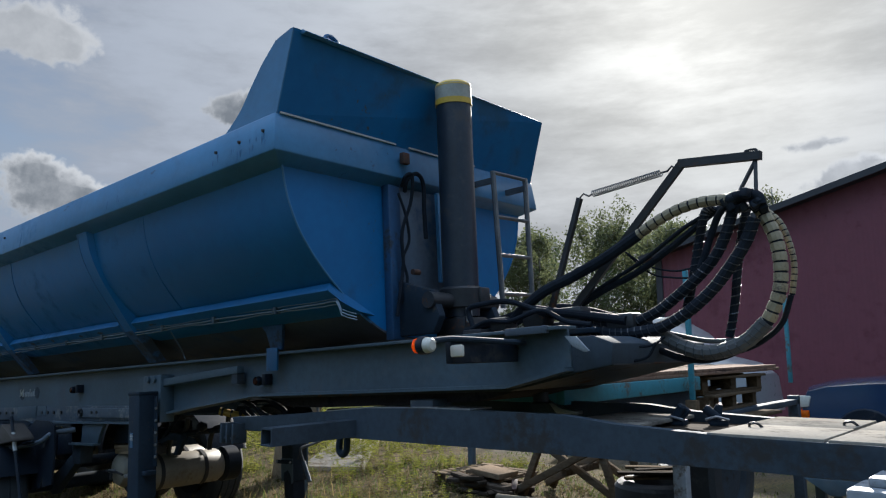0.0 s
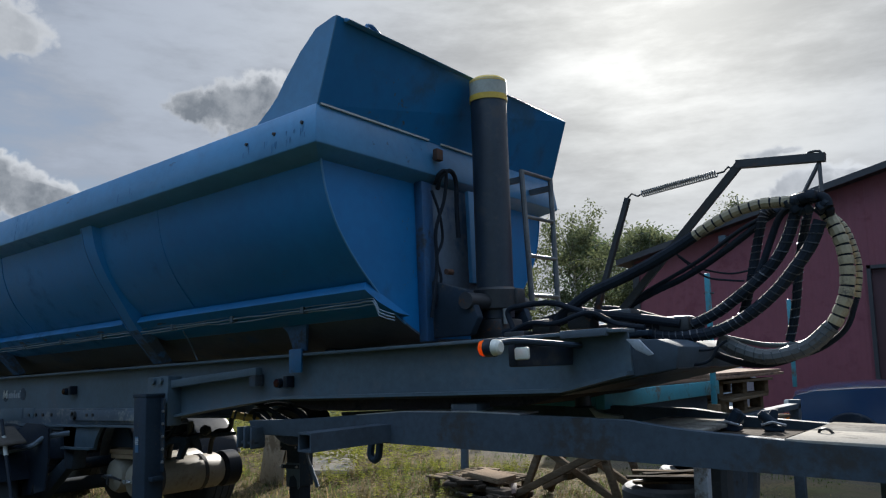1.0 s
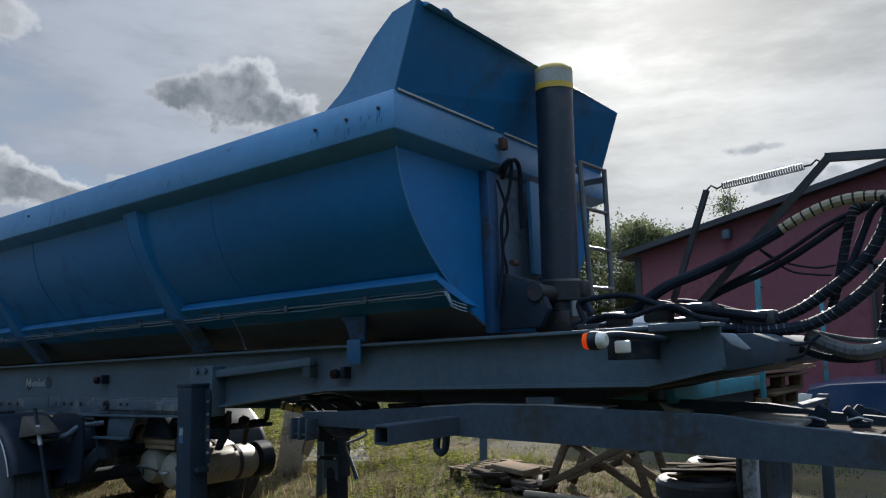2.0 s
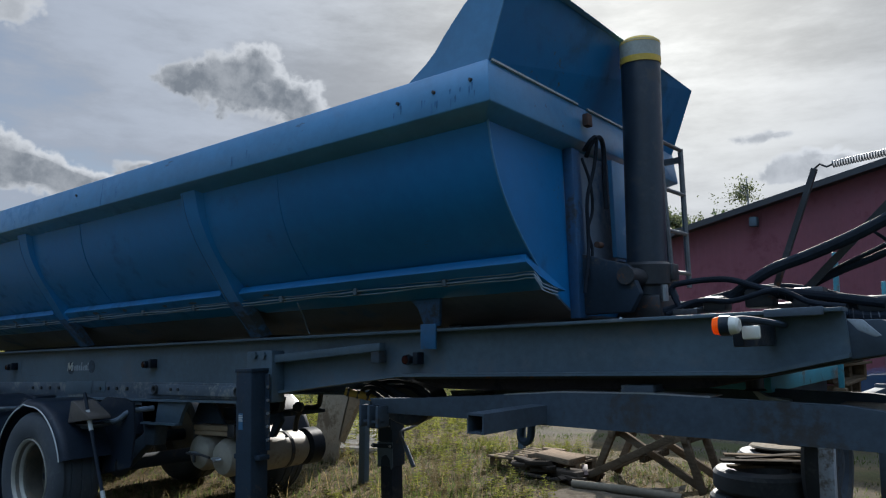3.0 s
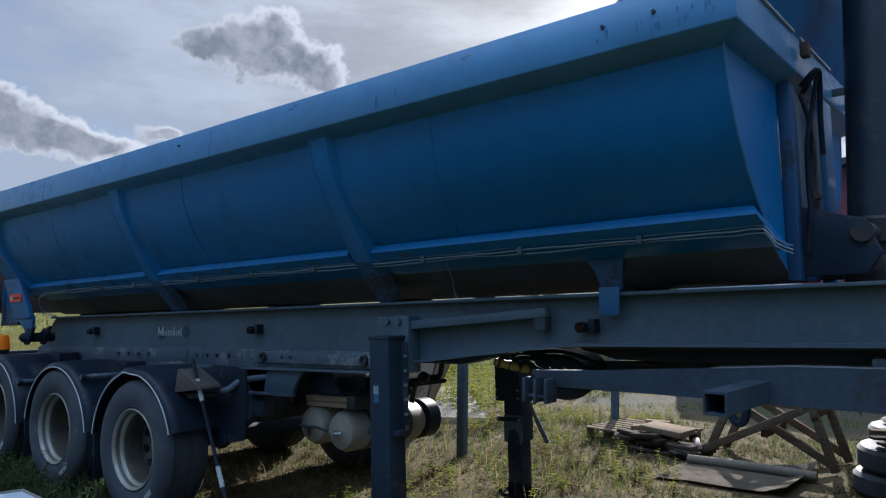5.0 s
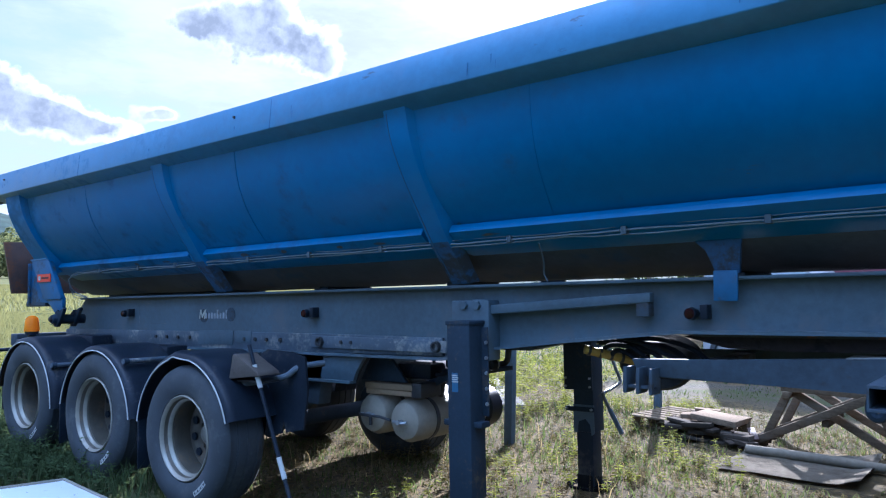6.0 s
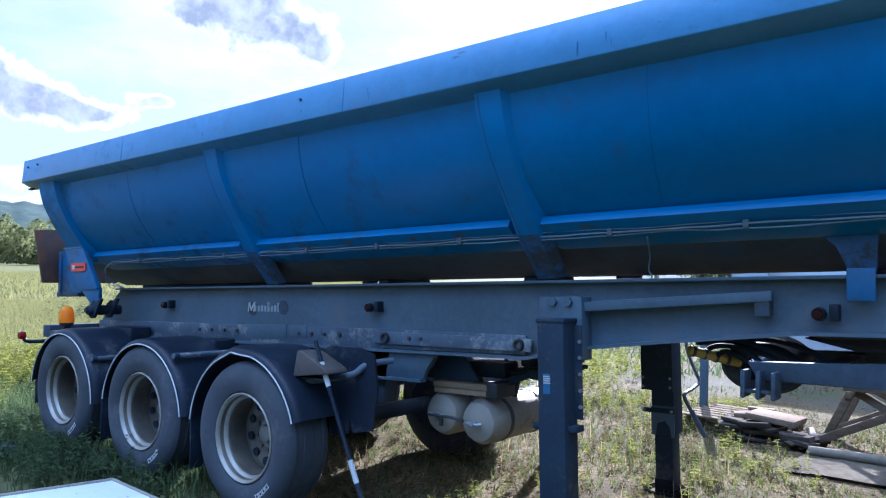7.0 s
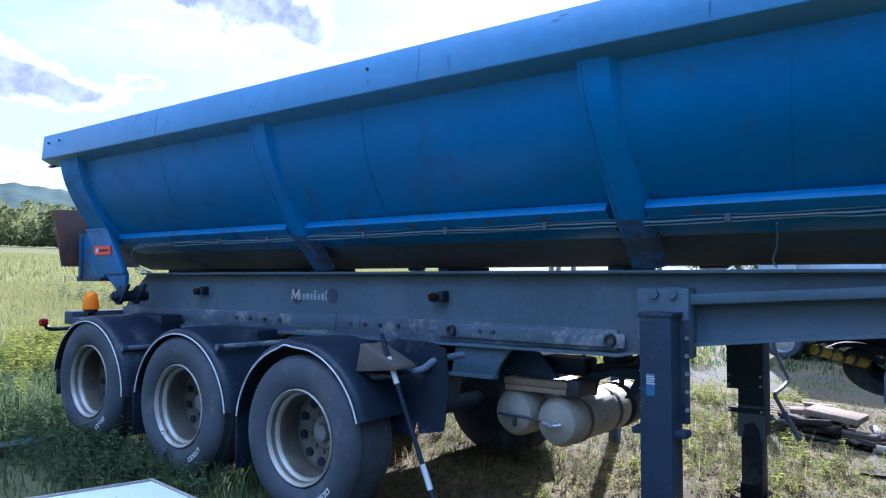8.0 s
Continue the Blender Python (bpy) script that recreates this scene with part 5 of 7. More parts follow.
def build_tanks():
    for x, z, y in ((-6.43, 0.635, 3.18), (-6.735, 0.665, 3.18)):
        prof = [(0, 0), (0.006, 0.07), (0.03, 0.125), (0.075, 0.150), (0.80, 0.150), (0.85, 0.12), (0.87, 0)]
        tank = part("air_tank", turned(prof, Matrix.Translation((x, y, z)), 32), TANKCREAM, trailer, "cream painted cylindrical air tank")
        part("strap", turned([(0.20, 0.152), (0.20, 0.156), (0.235, 0.156), (0.235, 0.152)], Matrix.Translation((x, y, z)), 32), DARKSTEEL, tank)
        part("strap", turned([(0.62, 0.152), (0.62, 0.156), (0.655, 0.156), (0.655, 0.152)], Matrix.Translation((x, y, z)), 32), DARKSTEEL, tank)
        part("drain", tube(bmesh.new(), [(x - 0.06, y - 0.02, z), (x + 0.03, y - 0.035, z - 0.005), (x + 0.06, y - 0.02, z)], 0.012, 8), STEEL, tank)
        part("nipple", tube(bmesh.new(), [(x, y, z), (x, y - 0.05, z)], 0.016, 8), STEEL, tank)
    part("tap", tube(bmesh.new(), [(-6.80, 3.14, 0.665), (-6.70, 3.12, 0.665), (-6.60, 3.14, 0.66), (-6.50, 3.14, 0.645)], 0.010, 8), DARKSTEEL, trailer)
    part("tap_handle", boxed(-6.68, -6.66, 3.11, 3.13, 0.60, 0.66, 0.003), DARKSTEEL, trailer)
    part("tank_cap", turned([(0, 0), (0.0, 0.135), (0.03, 0.158), (0.16, 0.158), (0.18, 0.1), (0.18, 0)], Matrix.Translation((-6.43, 4.02, 0.635)), 28), BLACK, trailer)
    beam = part("tank_block", boxed(-6.80, -6.34, 3.20, 3.30, 0.845, 0.885, 0.005), PALEWOOD, trailer, "pale timber block above the air tanks")
    part("tank_block_board", boxed(-6.80, -6.34, 3.21, 3.31, 0.805, 0.842, 0.005), PALEWOOD, trailer)
    part("tank_bracket", boxed(-6.36, -6.27, 3.2, 3.42, 0.80, 0.90, 0.008), DARKSTEEL, trailer)
    for y in (3.45, 3.85):
        part("tank_hanger", tube(bmesh.new(), spline([(-6.30, y, 0.79), (-6.27, y, 0.90), (-6.20, y, 0.98), (-6.02, y, 1.0), (-5.98, y, 1.1)], 4), 0.022, 8), DARKSTEEL, trailer)
    part("tank_hanger", boxed(-6.28, -5.98, 3.44, 3.9, 0.95, 0.98, 0.006), LEG, trailer)
    part("tank_saddle", prism(bmesh.new(), [(-6.36, 0.90), (-6.12, 0.98), (-5.92, 0.98), (-5.90, 0.93), (-6.0, 0.80), (-6.06, 0.80), (-5.98, 0.92), (-6.14, 0.93), (-6.34, 0.84)], "y", 3.36, 3.40, 0.005), LEG, trailer)
    part("tank_gusset", prism(bmesh.new(), [(-6.74, 1.10), (-6.60, 1.10), (-6.42, 0.90), (-6.86, 0.90)], "y", 3.22, 3.25, 0.004), LEG, trailer)
    part("valve_block", boxed(-6.62, -6.30, 3.34, 3.52, 0.91, 1.02, 0.02), BLACK, trailer)
    part("valve_block", boxed(-6.22, -6.08, 3.40, 3.56, 0.99, 1.08, 0.02), BLACK, trailer)


build_tanks()


def build_near_leg():
    y0, y1 = 2.80, 2.95
    leg = part("landing_leg", boxed(-5.725, -5.555, y0, y1, 0.30, 1.335, 0.012), LEG, trailer, "dark painted landing leg")
    part("inner_tube", boxed(-5.705, -5.58, y0 + 0.02, y1 - 0.02, 0.12, 0.62, 0.008), LEG, leg)
    part("top_cap", boxed(-5.731, -5.549, y0 - 0.004, y1 + 0.004, 1.315, 1.340, 0.006), LEG, leg)
    for x in (-5.735, -5.545):
        part("hole_strip", boxed(x - 0.035, x + 0.035, y1 - 0.03, y1 - 0.02, 0.78, 1.30, 0.002), LEG, leg)
    for x in (-5.76, -5.52):
        for i in range(5):
            part("bolt", turned([(y1 - 0.04, 0), (y1 - 0.04, 0.011), (y1 - 0.028, 0.012)], Matrix.Translation((x, 0, 0.85 + 0.09 * i)), 6), STEEL, leg)
    part("clamp", boxed(-5.78, -5.50, y0 + 0.03, y1 - 0.03, 0.72, 0.755, 0.006), LEG, leg)
    part("foot_plate", turned([(0, 0), (0.0, 0.10), (0.02, 0.145), (0.045, 0.15), (0.05, 0.14), (0.03, 0.10), (0.03, 0)], Matrix.Translation((-5.645, (y0 + y1) / 2, 0.105)) @ pose(0, 0, 0, 90), 24), LEG, leg)
    part("foot_yoke", boxed(-5.73, -5.56, y0, y1, 0.12, 0.21, 0.02), LEG, leg)
    part("bracket", boxed(-5.80, -5.52, y1, y1 + 0.12, 1.10, 1.46, 0.01), FRAME, leg)
    part("sticker", boxed(-5.686, -5.642, y0 - 0.003, y0 + 0.001, 0.925, 1.035), surface("blue_sticker", (0.02, 0.085, 0.17), 0.4, vary=0.1, bump=0), leg, "small blue and white sticker")
    for i, z in enumerate((1.062, 1.05, 1.038, 1.026)):
        part("sticker_bar", boxed(-5.684, -5.644 + 0.004 * (i % 2), y0 - 0.005, y0 - 0.002, z - 0.045, z - 0.038), PIPING, leg)
    for x, z in ((-5.60, 1.43), (-5.70, 1.43)):
        part("bolt", turned([(2.93, 0), (2.93, 0.026), (2.96, 0.028)], Matrix.Translation((x, 0, z)), 6), FRAME, leg)
    part("head_block", boxed(-5.66, -5.54, 2.955, 3.04, 1.37, 1.465, 0.01), FRAME, leg)


def build_far_leg():
    y0, y1 = 4.165, 4.325
    leg = part("landing_leg", boxed(-5.640, -5.480, y0, y1, 0.505, 1.34, 0.010), LEG, trailer, "dark painted landing leg with a bolted plate")
    part("inner_tube", boxed(-5.628, -5.500, y0 + 0.014, y1 - 0.014, 0.12, 0.52, 0.008), BLACK, leg)
    part("mount_plate", boxed(-5.702, -5.478, y0 - 0.020, y0 - 0.002, 0.805, 1.34, 0.004), LEG, leg)
    part("scraped_sleeve", prism(bmesh.new(), [(-5.641, 0.70), (-5.479, 0.70), (-5.479, 0.50), (-5.50, 0.485), (-5.51, 0.56), (-5.545, 0.60), (-5.60, 0.58), (-5.612, 0.50), (-5.641, 0.50)], "y", y0 - 0.003, y0 + 0.004), FRAME, leg)
    part("strap", boxed(-5.700, -5.472, y0 - 0.012, y0 - 0.004, 0.652, 0.686, 0.004), LEG, leg)
    for x, z in ((-5.686, 0.83), (-5.686, 0.89), (-5.494, 0.83), (-5.494, 0.89), (-5.686, 0.669), (-5.490, 0.669)):
        part("bolt", turned([(y0 - 0.028, 0), (y0 - 0.028, 0.009), (y0 - 0.012, 0.010)], Matrix.Translation((x, 0, z)), 6), STEEL, leg)
    part("foot_plate", turned([(0, 0), (0.0, 0.11), (0.02, 0.15), (0.05, 0.158), (0.055, 0.145), (0.03, 0.10), (0.03, 0)], Matrix.Translation((-5.58, (y0 + y1) / 2, 0.075)) @ pose(0, 0, 0, 90), 28), FOOT, leg)
    part("foot_yoke", boxed(-5.64, -5.50, y0 + 0.01, y1 - 0.01, 0.085, 0.21, 0.02), FOOT, leg)


build_near_leg()
build_far_leg()
crank = part("crank", tube(bmesh.new(), spline([(-5.50, 4.47, 1.14), (-5.485, 4.465, 1.05), (-5.44, 4.455, 0.94), (-5.402, 4.445, 0.86), (-5.400, 4.42, 0.835), (-5.410, 4.32, 0.808), (-5.422, 4.22, 0.788), (-5.420, 4.205, 0.765), (-5.385, 4.20, 0.70), (-5.36, 4.197, 0.655)], 5), 0.0125, 8), LADDER, trailer, "bent winding crank handle")
part("grip", tube(bmesh.new(), [(-5.37, 4.198, 0.675), (-5.35, 4.196, 0.64), (-5.279, 4.19, 0.515)], 0.0175, 10), DUSTY, crank)


def build_boom():
    """The spring-loaded boom on the nose and the bundle of hoses that hangs from it."""
    def flat(pts, y):
        return [(x, y, z) for x, z in pts]
    y = 3.53
    arm = part("boom", tube(bmesh.new(), [(-2.16, y, 1.66), (-1.452, y, 2.345)], 0.026, 4), DARKSTEEL, trailer, "black bent boom that carries the hoses")
    part("boom_head", tube(bmesh.new(), [(-1.475, y, 2.338), (-1.08, y, 2.290)], 0.028, 4), DARKSTEEL, arm)
    part("boom_eye", tube(bmesh.new(), spline([(-1.15, y, 2.300), (-1.15, y, 2.325), (-1.10, y, 2.323), (-1.10, y, 2.297)], 4), 0.006, 6), DARKSTEEL, arm)
    part("spring_post", tube(bmesh.new(), [(-2.30, y, 1.66), (-2.055, y, 2.275)], 0.019, 4), DARKSTEEL, arm)
    turns, pts = 34, []
    for i in range(turns * 8 + 1):
        a, f = 2 * math.pi * i / 8, i / (turns * 8)
        pts.append((-1.975 + 0.40 * f, y + 0.017 * math.cos(a), 2.283 + 0.030 * f + 0.017 * math.sin(a)))
    part("spring", tube(bmesh.new(), pts, 0.0033, 4), LADDER, arm, "coiled steel tension spring")
    part("spring_hook", tube(bmesh.new(), [(-2.055, y, 2.275), (-2.03, y, 2.295), (-2.0, y, 2.275), (-1.975, y, 2.283)], 0.005, 6), DARKSTEEL, arm)
    part("spring_hook", tube(bmesh.new(), [(-1.575, y, 2.313), (-1.54, y, 2.315), (-1.515, y, 2.335), (-1.49, y, 2.315)], 0.005, 6), DARKSTEEL, arm)
    for x in (-1.185, -1.105):
        part("strap", tube(bmesh.new(), [(-1.108, y, 2.27), (x, 3.48, 2.12)], 0.010, 6), DARKSTEEL, arm)
    # head where the hoses are tied together
    head = part("hose_head", tube(bmesh.new(), spline([(-1.25, 3.46, 2.085), (-1.18, 3.46, 2.105), (-1.10, 3.46, 2.09), (-1.085, 3.46, 2.045)], 5), 0.026, 12), HOSE, arm)
    for p, q in (((-1.22, 3.46, 2.095), (-1.20, 3.46, 2.10)), ((-1.14, 3.46, 2.103), (-1.12, 3.46, 2.098)), ((-1.10, 3.46, 2.07), (-1.09, 3.46, 2.055))):
        part("tie", tube(bmesh.new(), [p, q], 0.030, 12), BLACK, head)

    def wrapped(pts, r, gap):
        """A hose in a cream spiral wrap: short cream sleeves along a black core."""
        line = spline(pts, 14)
        core = part("wrapped_hose", tube(bmesh.new(), line, r * 0.86, 10), HOSE, arm, "hose bundle in a cream spiral wrap")
        run, prev, mark = 0.0, line[0], []
        for p in line:
            run += (p - prev).length
            mark.append((run, p))
            prev = p

        def at(s):
            for (a, p), (b, q) in zip(mark, mark[1:]):
                if b >= s:
                    return p.lerp(q, (s - a) / max(b - a, 1e-6))
            return mark[-1][1]
        s = 0.0
        while s < run - gap:
            part("sleeve", tube(bmesh.new(), [at(s), at(s + gap * 0.4), at(s + gap * 0.8)], [r, r * 1.04, r], 10), WRAP, core)
            s += gap
    wrapped(flat([(-1.707, 1.994), (-1.595, 2.049), (-1.478, 2.090), (-1.369, 2.106), (-1.266, 2.100), (-1.215, 2.090)], 3.45), 0.027, 0.046)
    wrapped(flat([(-1.110, 2.045), (-1.063, 1.910), (-1.051, 1.819), (-1.054, 1.731), (-1.071, 1.645), (-1.118, 1.550), (-1.148, 1.510)], 3.52), 0.032, 0.046)
    wrapped(flat([(-1.120, 2.056), (-1.053, 1.970), (-1.023, 1.861), (-1.017, 1.758), (-1.041, 1.634)], 3.60), 0.014, 0.030)

    def hose(r, yy, pts, material=HOSE, guard=False):
        line = spline(flat(pts, yy), 9)
        ob = part("hose", tube(bmesh.new(), line, r, 10), material, arm)
        if guard:
            coil, a = [], 0.0
            for p, q in zip(line, line[1:]):
                d = (q - p).normalized()
                u = Vector((0, 1, 0))
                v = d.cross(u).normalized()
                n = max(2, int((q - p).length / 0.0045))
                for k in range(n):
                    coil.append(p.lerp(q, k / n) + (u * math.cos(a) + v * math.sin(a)) * (r + 0.001))
                    a += 0.0045 / 0.032 * 2 * math.pi
            part("spiral_guard", tube(bmesh.new(), coil, 0.0035, 4), GUARD, ob)
        return ob

    hose(0.027, 3.50, [(-1.222, 2.065), (-1.274, 1.941), (-1.337, 1.843), (-1.424, 1.761), (-1.541, 1.679), (-1.660, 1.609), (-1.811, 1.565), (-1.964, 1.571), (-2.121, 1.619), (-2.289, 1.663), (-2.431, 1.675)], HOSE, True)
    hose(0.029, 3.47, [(-1.124, 1.991), (-1.171, 1.895), (-1.243, 1.802), (-1.343, 1.697), (-1.456, 1.611), (-1.570, 1.552), (-1.685, 1.522), (-1.862, 1.521), (-2.014, 1.552), (-2.139, 1.605), (-2.237, 1.658)], HOSE, True)
    hose(0.020, 3.58, [(-1.190, 2.060), (-1.212, 1.994), (-1.241, 1.891), (-1.269, 1.762), (-1.288, 1.658), (-1.312, 1.555), (-1.340, 1.465)], HOSE, True)
    hose(0.022, 3.56, [(-1.340, 2.100), (-1.378, 2.080), (-1.403, 2.023), (-1.434, 1.917), (-1.470, 1.784), (-1.503, 1.679), (-1.531, 1.599)], HOSE, True)
    hose(0.017, 3.52, [(-1.240, 2.090), (-1.300, 2.049), (-1.349, 1.955), (-1.395, 1.853), (-1.435, 1.777)])
    hose(0.013, 3.585, [(-1.041, 1.634), (-1.095, 1.512), (-1.188, 1.438), (-1.29, 1.40), (-1.40, 1.395), (-1.52, 1.43), (-1.60, 1.48)])
    hose(0.036, 3.52, [(-1.140, 1.520), (-1.238, 1.441), (-1.341, 1.406), (-1.444, 1.398), (-1.547, 1.433), (-1.640, 1.490)], GREYHOSE, True)
    hose(0.012, 3.56, [(-1.625, 1.503), (-1.531, 1.475), (-1.426, 1.452), (-1.298, 1.450), (-1.196, 1.481)], GREYHOSE)
    hose(0.018, 3.57, [(-1.694, 1.425), (-1.572, 1.378), (-1.439, 1.366), (-1.307, 1.399), (-1.188, 1.473)])
    hose(0.030, 3.45, [(-1.690, 2.003), (-1.811, 1.946), (-1.940, 1.891), (-2.108, 1.832), (-2.284, 1.777), (-2.434, 1.690), (-2.50, 1.640)])
    hose(0.018, 3.58, [(-1.300, 2.090), (-1.365, 2.066), (-1.453, 2.011), (-1.573, 1.939), (-1.696, 1.871), (-1.823, 1.814), (-1.986, 1.758), (-2.124, 1.697), (-2.198, 1.633)])
    hose(0.011, 3.57, [(-2.10, 1.73), (-1.96, 1.79), (-1.73, 1.89), (-1.50, 2.02), (-1.33, 2.085)])
    hose(0.016, 3.40, [(-2.75, 1.62), (-2.78, 1.72), (-2.70, 1.745), (-2.5, 1.745), (-2.36, 1.70), (-2.25, 1.65)])
    hose(0.024, 3.45, [(-2.85, 1.60), (-2.70, 1.63), (-2.52, 1.66), (-2.38, 1.69), (-2.22, 1.66), (-2.0, 1.62), (-1.8, 1.58)])
    hose(0.022, 3.62, [(-2.72, 1.60), (-2.5, 1.67), (-2.3, 1.70), (-2.1, 1.66), (-1.92, 1.60), (-1.75, 1.56)])
    hose(0.014, 3.36, [(-2.80, 1.58), (-2.62, 1.64), (-2.45, 1.63), (-2.25, 1.67), (-2.1, 1.60), (-1.95, 1.57)])
    for r, yy, pts in ((0.005, 3.60, [(-1.850, 1.952), (-1.736, 1.863), (-1.593, 1.816), (-1.495, 1.818)]),
                       (0.005, 3.60, [(-1.836, 1.935), (-1.710, 1.816), (-1.597, 1.783), (-1.519, 1.771)]),
                       (0.007, 3.30, [(-1.916, 1.493), (-1.877, 1.431), (-1.794, 1.387), (-1.710, 1.375), (-1.626, 1.392), (-1.580, 1.454)]),
                       (0.006, 3.34, [(-1.80, 1.47), (-1.72, 1.445), (-1.62, 1.445), (-1.55, 1.48)])):
        part("cable", tube(bmesh.new(), spline(flat(pts, yy), 7), r, 8), HOSE, arm)
    # knuckles and ties of the hose head
    rk = random.Random(6)
    for i in range(11):
        x, z = -1.26 + 0.017 * i + rk.uniform(-0.01, 0.01), 2.085 + rk.uniform(-0.05, 0.02)
        part("knuckle", boxed(-0.020, 0.020, -0.024, 0.024, -0.022, 0.022, 0.009, Matrix.Translation((x, 3.42 + rk.uniform(0, 0.08), z)) @ pose(0, 0, 0, rk.uniform(-30, 30), rk.uniform(-50, 50), rk.uniform(-30, 30))), BLACK if i % 2 else HOSE, head)
    for x0, x1, z0, z1, yy in ((-2.62, -2.50, 1.58, 1.66, 3.38), (-2.42, -2.28, 1.59, 1.69, 3.42), (-2.20, -2.05, 1.58, 1.68, 3.44), (-2.36, -2.10, 1.56, 1.62, 3.60), (-1.92, -1.76, 1.54, 1.62, 3.45)):
        part("coupling", boxed(x0, x1, yy, yy + 0.12, z0, z1, 0.018), DARKSTEEL, arm)
    part("coupling_plate", prism(bmesh.new(), [(-1.90, 1.505), (-1.84, 1.500), (-1.775, 1.43), (-1.80, 1.425), (-1.86, 1.455)], "y", 3.02, 3.035, 0.003), GREYBOX, arm)
    part("coupling_block", boxed(-2.75, -2.62, 3.3, 3.5, 1.56, 1.60, 0.006), DARKSTEEL, arm)
    part("foot_plate", boxed(-2.45, -1.95, 3.40, 3.72, 1.53, 1.560, 0.006), LEG, arm)


build_boom()

# ---- the low wagon frame that stands under and before the nose ----


def build_wagon():
    wagon = thing("low_wagon", "dark steel wagon frame with worn plywood deck on trestles", "wagon")
    near = [(-4.641, 1.085), (-4.234, 1.109), (-3.271, 1.192), (-2.791, 1.209), (-1.931, 1.208), (-1.672, 1.18), (-1.153, 1.156), (1.353, 1.147), (1.353, 1.03), (-0.634, 1.03), (-1.931, 1.028), (-3.271, 1.017), (-3.889, 1.013), (-4.588, 0.997)]
    rail = part("main_rail", prism(bmesh.new(), near, "y", 3.02, 3.08, 0.006), FRAME_DARK, wagon, "dark grey steel main rail")
    part("main_rail", prism(bmesh.new(), near, "y", 3.87, 3.93, 0.006), FRAME_DARK, wagon)
    # highlight along the rail's upper edge, built as a bright steel strip
    part("rail_edge_glint", prism(bmesh.new(), [(-3.624, 1.166), (-3.271, 1.199), (-2.791, 1.216), (-2.485, 1.216), (-2.485, 1.21), (-2.791, 1.21), (-3.271, 1.193), (-3.624, 1.16)], "y", 3.02, 3.20), STEEL, rail)
    for x in (-4.3, -2.8, -2.1, -1.1, 0.2, 1.3):
        part("cross_bar", boxed(x - 0.05, x + 0.05, 3.08, 3.87, 1.02, 1.09, 0.005), FRAME_DARK, wagon)
    # square outrigger tube with an open end
    bm = bmesh.new()
    for a in ((-3.448, -3.352, 1.112, 1.122), (-3.448, -3.352, 1.026, 1.036), (-3.448, -3.440, 1.036, 1.112), (-3.360, -3.352, 1.036, 1.112)):
        box(bm, a[0], a[1], 2.425, 3.02, a[2], a[3])
    part("outrigger", bm, FRAME_DARK, wagon, "dark grey square tube with an open end")
    # forked end plates
    for x in (-4.645, -4.575, -4.505):
        part("fork_plate", prism(bmesh.new(), [(x, 1.05), (x + 0.020, 1.05), (x + 0.020, 0.922), (x + 0.010, 0.914), (x, 0.922)], "y", 2.93, 3.04, 0.003), FRAME_DARK, wagon)
    part("fork_cross", boxed(-4.645, -4.485, 2.95, 2.99, 0.942, 0.960, 0.004), FRAME_DARK, wagon)
    part("shackle", tube(bmesh.new(), spline([(-3.527, 3.05, 1.009), (-3.535, 3.05, 0.937), (-3.504, 3.05, 0.911), (-3.473, 3.05, 0.937), (-3.464, 3.05, 1.009)], 4), 0.021, 8), LEG, wagon)
    # spare tyre slung under the end
    part("spare_tyre", turned([(0.0, 0.16), (-0.10, 0.18), (-0.12, 0.30), (-0.10, 0.34), (0.10, 0.34), (0.12, 0.30), (0.10, 0.18)], Matrix.Translation((-4.67, 3.50, 1.035)) @ pose(0, 0, 0, 12, 0, 0) @ Matrix.Diagonal((0.64, 1, 0.42, 1)), 36), BLACK, wagon, "old black tyre", 30)
    roll = part("strap_roll", tube(bmesh.new(), [(-4.97, 3.13, 1.105), (-4.90, 3.20, 1.082), (-4.78, 3.36, 1.040)], 0.026, 12), PIPEYELLOW, wagon, "dull yellow ribbed hose end")
    for i in range(4):
        p, q = Vector((-4.955 + 0.044 * i, 3.146 + 0.050 * i, 1.100 - 0.0145 * i)), Vector((0.005, 0.0055, -0.0016))
        part("band", tube(bmesh.new(), [p - q, p + q], 0.031, 12), DARKSTEEL, roll)
    # twist locks and their housing
    for x, y, rot, turn in ((-1.655, 3.64, 32, 0), (-1.48, 3.73, -48, 20)):
        base = Matrix.Translation((x, y, 1.128)) @ pose(0, 0, 0, 0, 0, turn)
        lock = part("twist_lock", boxed(-0.045, 0.045, -0.035, 0.035, 0, 0.028, 0.006, base), LEG, wagon, "black twist lock")
        part("plate", prism(bmesh.new(), [(-0.045, 0.02), (0.02, 0.02), (0.055, 0.085), (0.03, 0.10), (-0.035, 0.055)], "y", -0.012, 0.012, 0.003), LEG, lock).matrix_basis = base @ pose(0, 0, 0, 0, rot * 0.4, 0)
        part("stud", tube(bmesh.new(), [base @ pose(0, 0, 0.03, 0, rot, 0) @ Vector((0, -0.02, a)) for a in (0.0, 0.075, 0.085)], [0.024, 0.024, 0.016], 12), LEG, lock)
        part("pin", tube(bmesh.new(), [base @ Vector((-0.06, -0.04, 0.03)), base @ Vector((-0.01, -0.045, 0.045)), base @ Vector((0.05, -0.04, 0.03))], 0.007, 6), STEEL, lock)
    part("lock_housing", boxed(-1.85, -1.36, 3.08, 3.87, 1.100, 1.126, 0.004), DARKWOOD, wagon)
